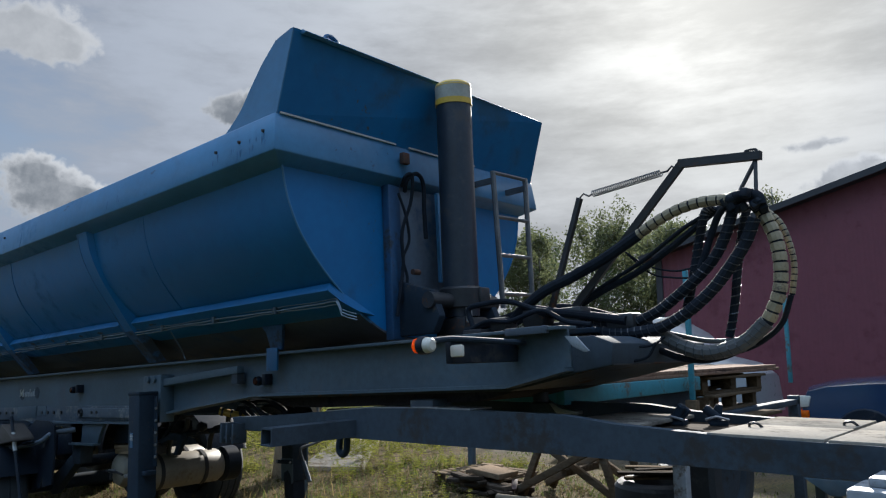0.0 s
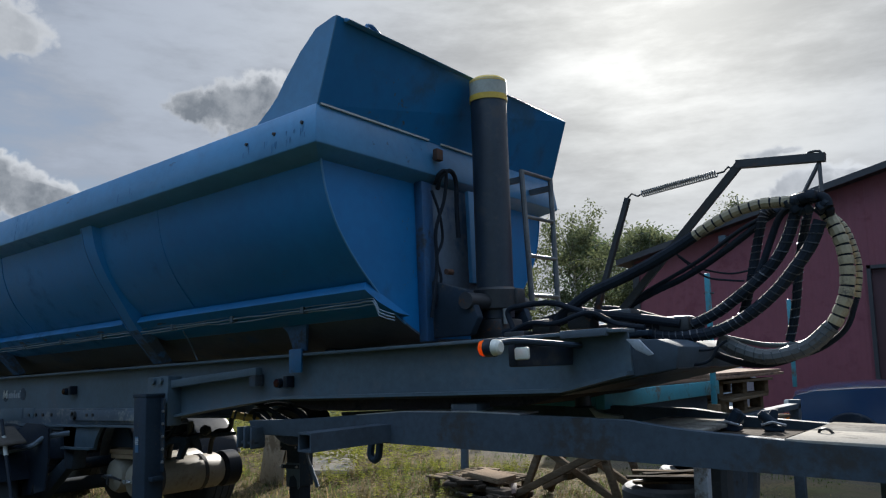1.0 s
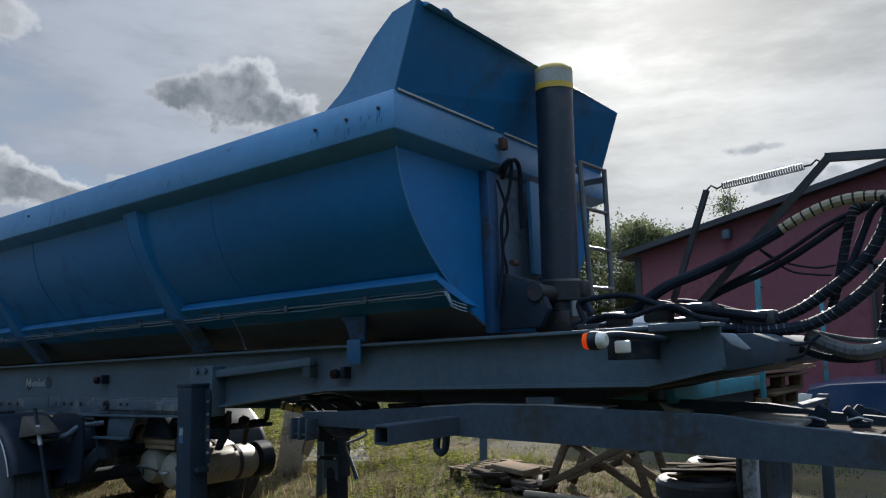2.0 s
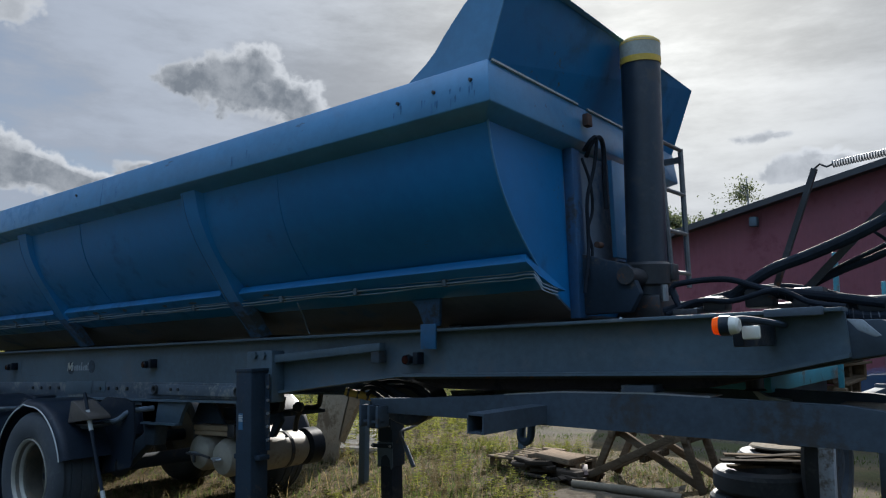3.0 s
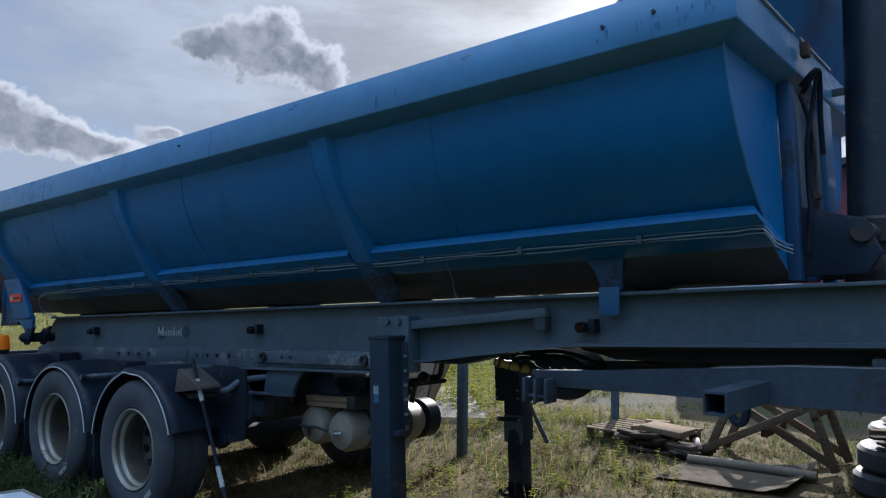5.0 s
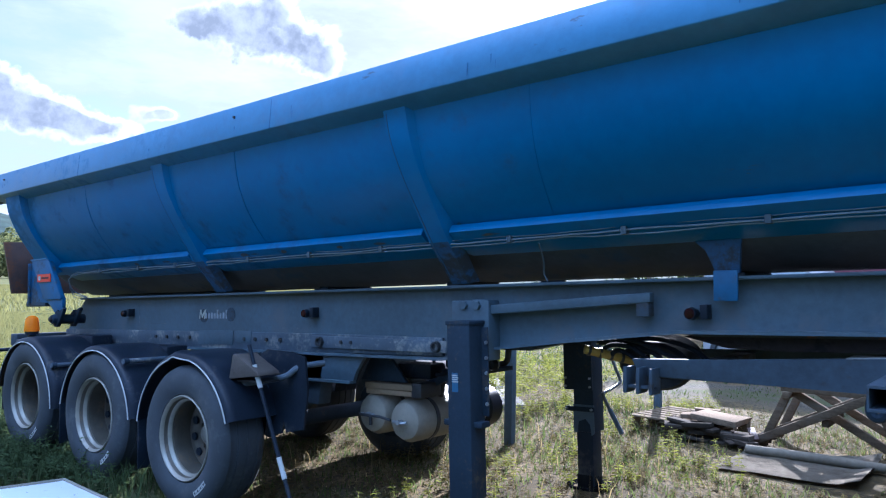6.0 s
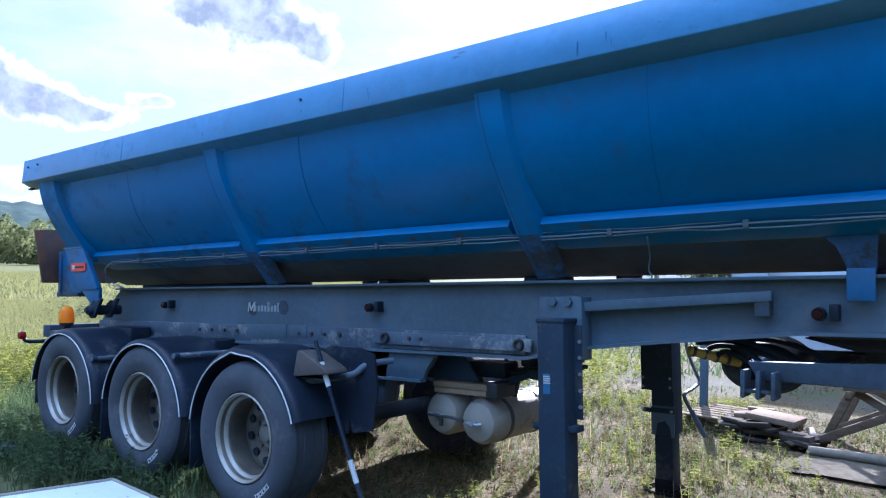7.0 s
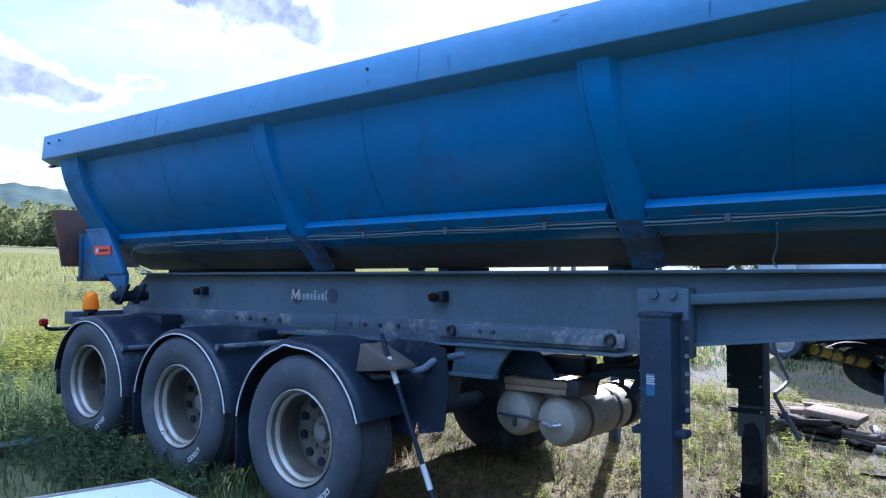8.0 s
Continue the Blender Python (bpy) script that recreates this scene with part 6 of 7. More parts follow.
    part("end_bracket", prism(bmesh.new(), [(-2.525, 1.221), (-2.494, 1.21), (-2.431, 1.168), (-2.315, 1.161), (-2.315, 1.142), (-2.462, 1.144)], "y", 3.78, 3.84, 0.003), STEEL, wagon)
    for x, y in ((-1.17, 3.36), (-0.86, 3.62)):
        part("lashing_ring", tube(bmesh.new(), spline([(x - 0.03, y, 1.160), (x - 0.02, y - 0.02, 1.180), (x + 0.01, y - 0.02, 1.183), (x + 0.03, y, 1.160)], 4), 0.006, 6), DARKSTEEL, wagon)
    # supports
    for x0, x1, m in ((-1.03, -0.99, FRAME), (-0.955, -0.925, FRAME), (-0.80, -0.74, FRAME_DARK), (1.2, 1.3, FRAME_DARK)):
        y = 3.62 if m is not FRAME_DARK else 3.75
        part("support_post", prism(bmesh.new(), [(x0, 1.05), (x1, 1.05), (x1 + (0.06 if x1 - x0 > 0.1 else 0), ground_z(x1, y) - 0.03), (x0, ground_z(x0, y) - 0.03)], "y", y, y + (x1 - x0), 0.005), m, wagon)
    part("gusset", prism(bmesh.new(), [(-0.893, 1.026), (-0.634, 1.026), (-0.772, 0.97), (-0.807, 0.97)], "y", 3.01, 3.04, 0.003), FRAME, wagon)
    # deck boards
    for k, (x0, x1) in enumerate(((-2.06, -1.654), (-1.257, -0.807), (-0.803, -0.289), (-0.284, 0.316), (0.321, 1.008))):
        for j in range(2):
            y0, lift = 3.03 + j * 0.448, 0.0012 * ((k * 5 + j * 3) % 3)
            part("deck_board", boxed(x0, x1 - 0.010 * ((j * 7 + k) % 3), y0, y0 + 0.446, 1.145 + lift, 1.164 + lift, 0.003), PLYWOOD, wagon)
    return wagon


build_wagon()


def steel_box():
    t = thing("steel_box", "grey painted steel box with a lipped lid", "box")
    part("body", boxed(-0.689, 0.3, 2.74, 2.97, 0.70, 1.047, 0.016), GREYBOX, t)
    part("lid", boxed(-0.632, 0.32, 2.80, 2.99, 1.047, 1.079, 0.008), GREYBOX, t)
    part("stand", boxed(-0.5, 0.2, 2.78, 2.93, ground_z(-0.2, 2.8) - 0.02, 0.70, 0.01), FRAME_DARK, t)


steel_box()


def trestle():
    t = thing("timber_trestle", "grey weathered crossed timber trestle on the ground", "trestle")
    g = -0.12

    def beam(name, a, b, y, w=0.075, d=0.06):
        A, B = Vector((a[0], y, a[1])), Vector((b[0], y, b[1]))
        m = Matrix.Translation(A) @ (B - A).to_track_quat("X", "Z").to_matrix().to_4x4()
        part(name, boxed(0, (B - A).length, -d / 2, d / 2, -w / 2, w / 2, 0.006, m), WOOD, t)
    for y in (7.15, 7.75):
        beam("leg", (-5.13, g + 0.03), (-4.88, 0.47), y)
        beam("leg", (-3.93, g + 0.03), (-4.12, 0.47), y)
        beam("brace", (-5.17, -0.04), (-4.20, 0.46), y - 0.065)
        beam("brace", (-4.86, 0.46), (-3.93, -0.06), y + 0.065)
        beam("cap", (-4.95, 0.50), (-4.05, 0.50), y)
    for x, z in ((-4.9, 0.43), (-4.1, 0.43), (-4.55, 0.20)):
        part("rail", boxed(x - 0.03, x + 0.03, 7.1, 7.8, z - 0.035, z + 0.035, 0.005), WOOD, t)


trestle()


def pallet(name, m, label, rows=7, half=0.6):
    p = thing(name, label, "pallet", m, group="pallets in the yard")
    first = None
    for i in range(rows):
        y = -0.4 + 0.8 * i / (rows - 1)
        b = part("board", boxed(-half, half - 0.015 * (i % 3), y - 0.048, y + 0.048, 0.122, 0.144, 0.003), WOOD, p)
    for x in (0.05 - half, 0, half - 0.05):
        part("bearer", boxed(x - 0.05, x + 0.05, -0.4, 0.4, 0.10, 0.122), WOOD, p)
        for y in (-0.35, 0, 0.35):
            part("block", boxed(x - 0.05, x + 0.05, y - 0.05, y + 0.05, 0.022, 0.10, 0.004), WOOD, p)
    for y in (-0.35, 0, 0.35):
        part("runner", boxed(-half, half, y - 0.05, y + 0.05, 0, 0.022), WOOD, p)
    return p


pallet("pallet", pose(-6.00, 7.56, ground_z(-6.00, 7.56) + 0.005, 0, 0, -6), "weathered wooden pallet lying in the weeds", 7, 0.5)


def board_heap():
    """Dark split boards heaped on and beside the pallet, two broad pale ones on top."""
    r = random.Random(4)

    def lay(L, wd, th, x, y, z, rx, ry, rz, material, label="short dark board heaped on a pallet"):
        bm = boxed(-L / 2, L / 2, -wd / 2, wd / 2, 0, th, 0.004)
        for v in bm.verts:
            v.co.x += 0.03 * L * noise.noise((v.co.x * 9 + x * 40, v.co.y * 9, v.co.z * 30))
        single("loose_board", bm, material, label, "board", group="boards heaped on the pallets", smooth=30, m=pose(x, y, z, rx, ry, rz))
    for i in range(15):
        x, y = -5.55 + r.uniform(-0.26, 0.30), 7.10 + r.uniform(-0.20, 0.20)
        lay(r.uniform(0.28, 0.52), r.uniform(0.10, 0.20), r.uniform(0.03, 0.055), x, y, ground_z(x, y) + 0.015 + 0.034 * (i // 3), r.uniform(-5, 5), r.uniform(-6, 6), r.uniform(-35, 35), DARKWOOD)
    g = ground_z(-5.57, 7.2)
    # top boards: the sunlight on them is put into a paler tan
    lay(0.48, 0.32, 0.060, -5.56, 7.17, g + 0.195, 2, 3, -8, SAWN, "broad pale sawn board on a heap")
    lay(0.30, 0.22, 0.045, -5.83, 7.27, g + 0.185, -2, -4, 14, SAWN, "broad pale sawn board on a heap")
    lay(0.26, 0.09, 0.030, -5.76, 7.40, g + 0.240, 0, 2, 18, SAWN, "broad pale sawn board on a heap")
    for i in range(7):
        x, y = -5.22 + r.uniform(-0.10, 0.14), 7.02 + r.uniform(-0.14, 0.16)
        lay(r.uniform(0.14, 0.26), r.uniform(0.05, 0.11), 0.022, x, y, ground_z(x, y) + 0.02 + 0.022 * i, r.uniform(-14, 14), r.uniform(-22, 22), r.uniform(-70, 70), RUSTY if i % 2 else DARKWOOD, "broken brown splinter of board beside a heap")
    for i in range(12):
        x, y = -6.02 + r.gauss(0, 0.06), 7.22 + r.gauss(0, 0.07)
        z = ground_z(x, y) + 0.15
        a = r.uniform(0, 6.28)
        d = Vector((math.cos(a), math.sin(a), r.uniform(0.0, 0.5))) * r.uniform(0.05, 0.10)
        p = Vector((x, y, z))
        single("twig", tube(bmesh.new(), [p, p + d * 0.6 + Vector((0, 0, 0.02)), p + d], [0.006, 0.005, 0.003], 5), RUSTY, "dry curled brown twig on a pallet", "twig", group="twigs on the pallet")


board_heap()

# pale sheet with a rolled edge
bm = bmesh.new()
nx, ny = 26, 14
grid = []
for j in range(ny + 1):
    for i in range(nx + 1):
        u, v = i / nx, j / ny
        x = -5.18 + 1.10 * u
        y = 5.90 + 0.95 * v + 0.32 * u * (0.5 + 0.5 * v)
        roll = max(0.0, v - 0.86) / 0.14
        grid.append(bm.verts.new((x, y - 0.05 * roll * roll, ground_z(x, y) + 0.028 + 0.012 * noise.noise((x * 3, y * 3, 5)) + 0.035 * math.sin(roll * 1.7) + 0.05 * max(0, u - 0.85) / 0.15)))
for j in range(ny):
    for i in range(nx):
        a = j * (nx + 1) + i
        bm.faces.new((grid[a], grid[a + 1], grid[a + nx + 2], grid[a + nx + 1]))
bmesh.ops.solidify(bm, geom=bm.faces[:], thickness=0.012)
sheet_thing = thing("metal_sheet", "bent pale grey sheet lying on the ground", "sheet")
part("sheet", bm, SHEET, sheet_thing)
part("rolled_edge", tube(bmesh.new(), [(-5.15, 6.70, ground_z(-5.1, 6.7) + 0.06), (-4.6, 6.72, ground_z(-4.6, 6.7) + 0.062), (-4.0, 6.74, ground_z(-4.0, 6.7) + 0.06)], [0.045, 0.05, 0.045], 16), SHEET, sheet_thing)


def tyre_pile():
    for i, (x, y, z, r, tilt) in enumerate(((-3.28, 6.74, 0.0, 0.43, 0), (-3.25, 6.72, 0.222, 0.42, 2), (-3.40, 7.86, 0.0, 0.43, 0), (-3.36, 7.83, 0.222, 0.41, 2))):
        t = thing("old_tyre", "old black tyre lying flat in a heap", "tyre", pose(x, y, ground_z(x, y) + z - 0.005, tilt), group="heap of old tyres")
        prof = [(0.02, 0.58 * r), (0.0, 0.75 * r), (0.02, 0.94 * r), (0.05, r), (0.17, r), (0.20, 0.94 * r), (0.22, 0.75 * r), (0.20, 0.58 * r), (0.11, 0.60 * r)]
        part("casing", turned(prof, pose(0, 0, 0, 90), 40, True), RUBBER, t)
    for i in range(8):
        L = 0.5 + 0.5 * ((i * 37) % 10) / 10
        x, y = -3.2 + 0.07 * (i % 3), 6.62 + 0.07 * (i % 4)
        single("loose_board", boxed(-L / 2, L / 2, -0.05, 0.05, 0, 0.022, 0.003), WOOD if i % 2 else DARKWOOD, "grey split board lying on old tyres", "board", group="boards on the tyres",
               m=pose(x, y, ground_z(x, y) + 0.45 + 0.023 * (i // 2), 0, (i % 3 - 1) * 2, 20 + 31 * i % 50 - 10))
    single("round_plate", turned([(0, 0.0), (0, 0.28), (0.015, 0.30), (0.03, 0.28), (0.03, 0)], pose(-3.36, 7.83, ground_z(-3.36, 7.83) + 0.452, 90), 32), SHEET, "pale round lid on an old tyre", "lid")


tyre_pile()


def stake_wagon():
    """A turquoise stake wagon with a load of planks, pallets under its rear."""
    t = thing("stake_wagon", "turquoise steel stake wagon with upright posts", "wagon")
    part("side_rail", boxed(-2.47, -2.41, 3.80, 5.76, 1.19, 1.292, 0.006), TURQ, t, "turquoise side rail")
    part("side_rail", boxed(-3.47, -3.41, 3.80, 7.80, 1.19, 1.292, 0.006), TURQ, t)
    for y in (3.84, 4.8, 5.70):
        part("bolster", boxed(-3.41, -2.47, y - 0.04, y + 0.04, 1.20, 1.288, 0.005), TURQ, t)
    part("beam", boxed(-2.66, -2.50, 3.9, 5.74, 1.02, 1.188, 0.006), FRAME_DARK, t, "dark steel beam")
    part("beam", boxed(-3.36, -3.20, 3.9, 7.7, 1.02, 1.188, 0.006), FRAME_DARK, t)
    for x, y, lo in ((-2.355, 5.47, 1.13), (-2.335, 7.72, 1.17)):
        post = part("post", boxed(x - 0.018, x + 0.018, y - 0.018, y + 0.018, lo, 2.10 if y < 6 else 2.02, 0.004), TURQ, t, "turquoise upright stake")
        part("pin", tube(bmesh.new(), [(x - 0.028, y, 1.95), (x + 0.045, y, 1.95)], 0.007, 6), DARKSTEEL, post)
    part("post_foot", boxed(-2.40, -2.32, 5.43, 5.51, 1.00, 1.13, 0.006), WOOD, t)
    for y in (5.41, 8.17):
        part("leg", boxed(-2.52, -2.42, y, y + 0.09, ground_z(-2.5, y) - 0.03, 1.02, 0.006), GREYBOX if y < 6 else FRAME_DARK, t, "pale grey prop" if y < 6 else "")
    for y in (6.88,):
        wheel = part("wheel", turned([(0.0, 0.0), (0.0, 0.10), (0.04, 0.26), (0.0, 0.30), (0.20, 0.30), (0.20, 0.0)], pose(-2.62, y, 0.40, 0, 0, 90), 28), FRAME_DARK, t)
        part("tyre", turned([(0.02, 0.29), (-0.02, 0.34), (-0.01, 0.47), (0.03, 0.51), (0.20, 0.51), (0.24, 0.46), (0.24, 0.32)], pose(-2.62, y, 0.40, 0, 0, 90), 36, True), RUBBER, wheel)
    part("bearer", boxed(-2.52, -2.42, 5.70, 8.26, 0.93, 0.985, 0.006), FRAME_DARK, t)
    part("axle_beam", boxed(-2.95, -2.62, 6.0, 7.40, 0.62, 0.985, 0.02), FRAME_DARK, t)
    rr = random.Random(9)
    for i in range(14):
        row, lay = i % 7, i // 7
        x = -3.44 + row * 0.148 + rr.uniform(-0.02, 0.02)
        y0, y1 = 4.08 + rr.uniform(-0.10, 0.22), 7.72 + rr.uniform(-0.35, 0.15)
        single("plank", boxed(x, x + 0.142, y0, y1, 1.294 + 0.027 * lay, 1.319 + 0.027 * lay, 0.003), WOOD if rr.random() < 0.3 else REDWOOD, "long weathered plank stacked on a stake wagon", "plank", group="planks on the stake wagon", smooth=30)
    for y0, y1, x0, z in ((5.95, 7.1, -2.41, 0.93),):
        single("board", boxed(x0, x0 + 0.17, y0, y1, z, z + 0.026, 0.003), WOOD, "grey board resting on stacked pallets", "board", group="boards beside the stake wagon", smooth=30)


stake_wagon()
for i, (y, turn) in enumerate(((6.62, 2), (6.66, -3))):
    pallet("pallet", pose(-2.88, y, 0.987 + 0.1445 * i, 0, 0, 90 + turn), "grey wooden pallet under the plank load", 5)

# ---- vehicles behind ----


def car_body(t, side, y0, y1, m):
    """A car's shell from its side outline, with bulging flanks."""
    bm = bmesh.new()
    n = 9
    rows = []
    zs = [z for _, z in side]
    zt, zb = max(zs), min(zs)
    mid_x = sum(x for x, _ in side) / len(side)
    for j in range(n):
        s = j / (n - 1) * 2 - 1
        k = 1 - 0.10 * abs(s) ** 5
        rows.append([bm.verts.new((mid_x + (x - mid_x) * (1 - 0.035 * abs(s) ** 3), (y0 + y1) / 2 + s * (y1 - y0) / 2 * (1 - 0.14 * max(0, (z - 0.95)) / 0.8), zb + (z - zb) * (k if z > zb + 0.5 else 1))) for x, z in side])
    q = len(side)
    for a, b in zip(rows, rows[1:]):
        for i in range(q):
            bm.faces.new((a[i], b[i], b[(i + 1) % q], a[(i + 1) % q]))
    bm.faces.new(rows[0])
    bm.faces.new(rows[-1][::-1])
    return part("body", bm, m, t, "", 40)


def car_wheel(t, x, y, z, r, flip):
    s = -1 if flip else 1
    base = Matrix.Translation((x, y, z)) @ Matrix.Diagonal((1, s, 1, 1))
    w = part("wheel", turned([(0.03, 0), (0.03, 0.12 * r / 0.36), (0.05, 0.6 * r), (0.03, 0.64 * r)], base, 24), STEEL, t)
    part("tyre", turned([(0.04, 0.62 * r), (0.0, 0.72 * r), (0.01, 0.93 * r), (0.05, r), (0.18, r), (0.22, 0.9 * r), (0.22, 0.62 * r)], base, 32), RUBBER, w)


def blue_car():
    t = thing("parked_car", "dark blue estate car parked beside the red barn", "car")
    g = ground_z(-2, 12)
    outline = [(-3.38, 0.42 + g), (-3.42, 0.62 + g), (-3.41, 0.90 + g), (-3.33, 1.06 + g), (-3.05, 1.14 + g), (-2.5, 1.19 + g), (-2.1, 1.21 + g), (-1.75, 1.47 + g), (-1.4, 1.62 + g), (-0.8, 1.68 + g), (0.3, 1.68 + g), (0.85, 1.60 + g), (1.15, 1.15 + g), (1.2, 0.6 + g), (1.1, 0.36 + g), (-3.2, 0.34 + g)]
    body = car_body(t, outline, 11.5, 13.3, CARBLUE)
    for x in (-2.55, 0.25):
        part("arch", turned([(11.47, 0.0), (11.47, 0.39), (11.50, 0.41), (11.6, 0.41)], Matrix.Translation((x, 0, g + 0.37)), 32), BLACK, body)
        car_wheel(t, x, 11.48, g + 0.35, 0.35, False)
        car_wheel(t, x, 13.32, g + 0.35, 0.35, True)
    part("headlight", prism(bmesh.new(), [(-3.43, 0.76 + g), (-3.41, 0.93 + g), (-3.22, 0.93 + g), (-3.26, 0.78 + g)], "y", 11.48, 11.66, 0.015), LENSWHITE, t, "clear headlight")
    part("indicator", boxed(-3.44, -3.26, 11.46, 11.62, 0.63 + g, 0.73 + g, 0.012), ORANGE, t, "amber indicator")
    part("side_window", prism(bmesh.new(), [(-1.95, 1.22 + g), (-1.62, 1.45 + g), (-1.3, 1.56 + g), (0.5, 1.58 + g), (0.75, 1.24 + g)], "y", 11.60, 11.64, 0.005), CARGLASS, t)
    part("bumper", boxed(-3.48, -3.2, 11.55, 13.25, 0.38 + g, 0.58 + g, 0.03), BLACK, t)
    part("sill", boxed(-2.1, -0.2, 11.47, 11.52, 0.32 + g, 0.40 + g, 0.01), BLACK, t)
    part("mirror", boxed(-1.95, -1.80, 11.30, 11.46, 1.22 + g, 1.34 + g, 0.03), CARBLUE, t)


blue_car()


def white_van():
    t = thing("parked_van", "white van parked behind the stacked planks", "van")
    g = ground_z(-5, 13.5)
    dx = -1.85
    outline = [(-6.2, 0.4 + g), (-6.25, 1.9 + g), (-6.1, 2.26 + g), (-5.6, 2.30 + g), (-4.7, 2.27 + g), (-4.2, 1.98 + g), (-3.75, 1.50 + g), (-3.2, 1.36 + g), (-2.95, 1.15 + g), (-2.88, 0.45 + g), (-6.0, 0.36 + g)]
    t.location.x = dx
    body = car_body(t, outline, 13.6, 15.4, CARWHITE)
    part("side_window", prism(bmesh.new(), [(-5.3, 1.42 + g), (-5.25, 2.02 + g), (-4.62, 2.03 + g), (-4.22, 1.78 + g), (-3.98, 1.44 + g)], "y", 13.58, 13.64, 0.01), PALEGLASS, body, "side window with sky reflection put into its pale colour")
    part("window", prism(bmesh.new(), [(-6.1, 1.42 + g), (-6.08, 2.02 + g), (-5.5, 2.03 + g), (-5.5, 1.42 + g)], "y", 13.58, 13.63, 0.01), PALEGLASS, body)
    for x in (-5.7, -3.7):
        car_wheel(t, x, 13.56, g + 0.34, 0.34, False)
        car_wheel(t, x, 15.44, g + 0.34, 0.34, True)
    part("roof_hatch", boxed(-5.9, -5.4, 14.2, 14.7, 2.26 + g, 2.33 + g, 0.02), CARWHITE, t)


white_van()


# ---- the red barn ----


def barn():
    t = thing("red_barn", "red sheet-clad barn with dark low-pitched roof", "barn")
    X0, XR, X1, Y0, Y1 = -8.72, 3.3, 15.3, 18.5, 42.0

    def top(x):
        return 3.90 + 0.255 * (x - X0) if x < XR else 3.90 + 0.255 * (XR - X0) - 0.255 * (x - XR)
    g = -0.3
    door0, door1, dz = -3.2, 1.0, 3.30

    def clad(bm, xs, z_lo, z_hi):
        """Ribbed sheet between two heights along the gable."""
        pitch = 0.20
        cols = []
        x = xs[0]
        while x < xs[1] - 1e-6:
            for dx, d in ((0, 0.0), (0.09, 0.0), (0.115, -0.007), (0.175, -0.007)):
                if x + dx < xs[1]:
                    cols.append((x + dx, Y0 + d))
            x += pitch
        cols.append((xs[1], Y0))
        lo = [bm.verts.new((a, b, z_lo)) for a, b in cols]
        hi = [bm.verts.new((a, b, z_hi(a))) for a, b in cols]
        for i in range(len(cols) - 1):
            bm.faces.new((lo[i], lo[i + 1], hi[i + 1], hi[i]))
    bm = bmesh.new()
    clad(bm, (X0, door0), g, top)
    clad(bm, (door0, door1), dz, top)
    clad(bm, (door1, X1), g, top)
    part("gable_wall", bm, BARNRED, t, "red ribbed sheet gable wall", 0)
    part("gable_core", prism(bmesh.new(), [(X0 + 0.02, g), (door0, g), (door0, dz), (door1, dz), (door1, g), (X1 - 0.02, g), (X1 - 0.02, top(X1) - 0.02), (XR, top(XR) - 0.02), (X0 + 0.02, top(X0) - 0.02)], "y", Y0 + 0.02, Y0 + 0.2), FRAME_DARK, t)
    part("side_wall", boxed(X0, X0 + 0.2, Y0 + 0.03, Y1, g, top(X0) - 0.02), BARNRED, t)
    part("side_wall", boxed(X1 - 0.2, X1, Y0 + 0.03, Y1, g, top(X1) - 0.02), BARNRED, t)
    part("back_wall", boxed(X0, X1, Y1 - 0.2, Y1, g, top(X0) - 0.05), BARNRED, t)
    part("corner_trim", boxed(X0 - 0.03, X0 + 0.14, Y0 - 0.05, Y0 - 0.02, g, top(X0) - 0.05), ROOF, t)
    th = 0.15
    part("roof", prism(bmesh.new(), [(X0 - 0.35, top(X0) - 0.09), (XR, top(XR)), (XR, top(XR) + th), (X0 - 0.35, top(X0) - 0.09 + th)], "y", Y0 - 0.35, Y1 + 0.3), ROOF, t)
    part("roof", prism(bmesh.new(), [(X1 + 0.35, top(X1) - 0.09), (XR, top(XR)), (XR, top(XR) + th), (X1 + 0.35, top(X1) - 0.09 + th)], "y", Y0 - 0.35, Y1 + 0.3), ROOF, t)
    door = part("door", boxed(door0, door1, Y0 + 0.03, Y0 + 0.10, g, dz), surface("dark_door", (0.05, 0.016, 0.02), 0.6, vary=0.2, big=1, small=12, bump=0.1), t, "dark sliding door")
    part("door_frame", boxed(door0 - 0.08, door0, Y0 - 0.06, Y0 + 0.12, g, dz + 0.08), ROOF, t)
    part("door_frame", boxed(door0 - 0.08, door1 + 0.08, Y0 - 0.06, Y0 + 0.12, dz, dz + 0.08), ROOF, t)
    lampx = -6.3
    lampz = 4.30
    part("wall_lamp", boxed(lampx - 0.09, lampx + 0.09, Y0 - 0.25, Y0 - 0.03, lampz - 0.18, lampz + 0.05, 0.02), FRAME, t)


barn()

# ---- litter of the yard ----
single("concrete_slab", prism(bmesh.new(), [(-8.75, 6.85), (-8.0, 7.35), (-10.45, 10.0), (-10.95, 9.3)], "z", -0.16, -0.05, 0.01), CONCRETE, "pale slab lying in the grass", "slab")
ramp = thing("beige_ramp", "beige folded chute panel standing upright in the weeds", "panel")
part("sheet", prism(bmesh.new(), [(-8.50, 1.10), (-7.92, 1.10), (-8.20, 0.154), (-8.235, -0.14), (-8.70, -0.14), (-8.62, 0.294)], "y", 6.30, 6.325, 0.004), BEIGE, ramp)
bm = bmesh.new()
quad = [(-7.92, 6.30, 1.10), (-7.80, 6.56, 1.10), (-8.37, 6.56, 0.06), (-8.20, 6.30, 0.154)]
low, top = [bm.verts.new(p) for p in quad], [bm.verts.new((p[0] - 0.02, p[1], p[2] + 0.008)) for p in quad]
for k in range(4):
    bm.faces.new((low[k], low[(k + 1) % 4], top[(k + 1) % 4], top[k]))
bm.faces.new(low[::-1])
bm.faces.new(top)
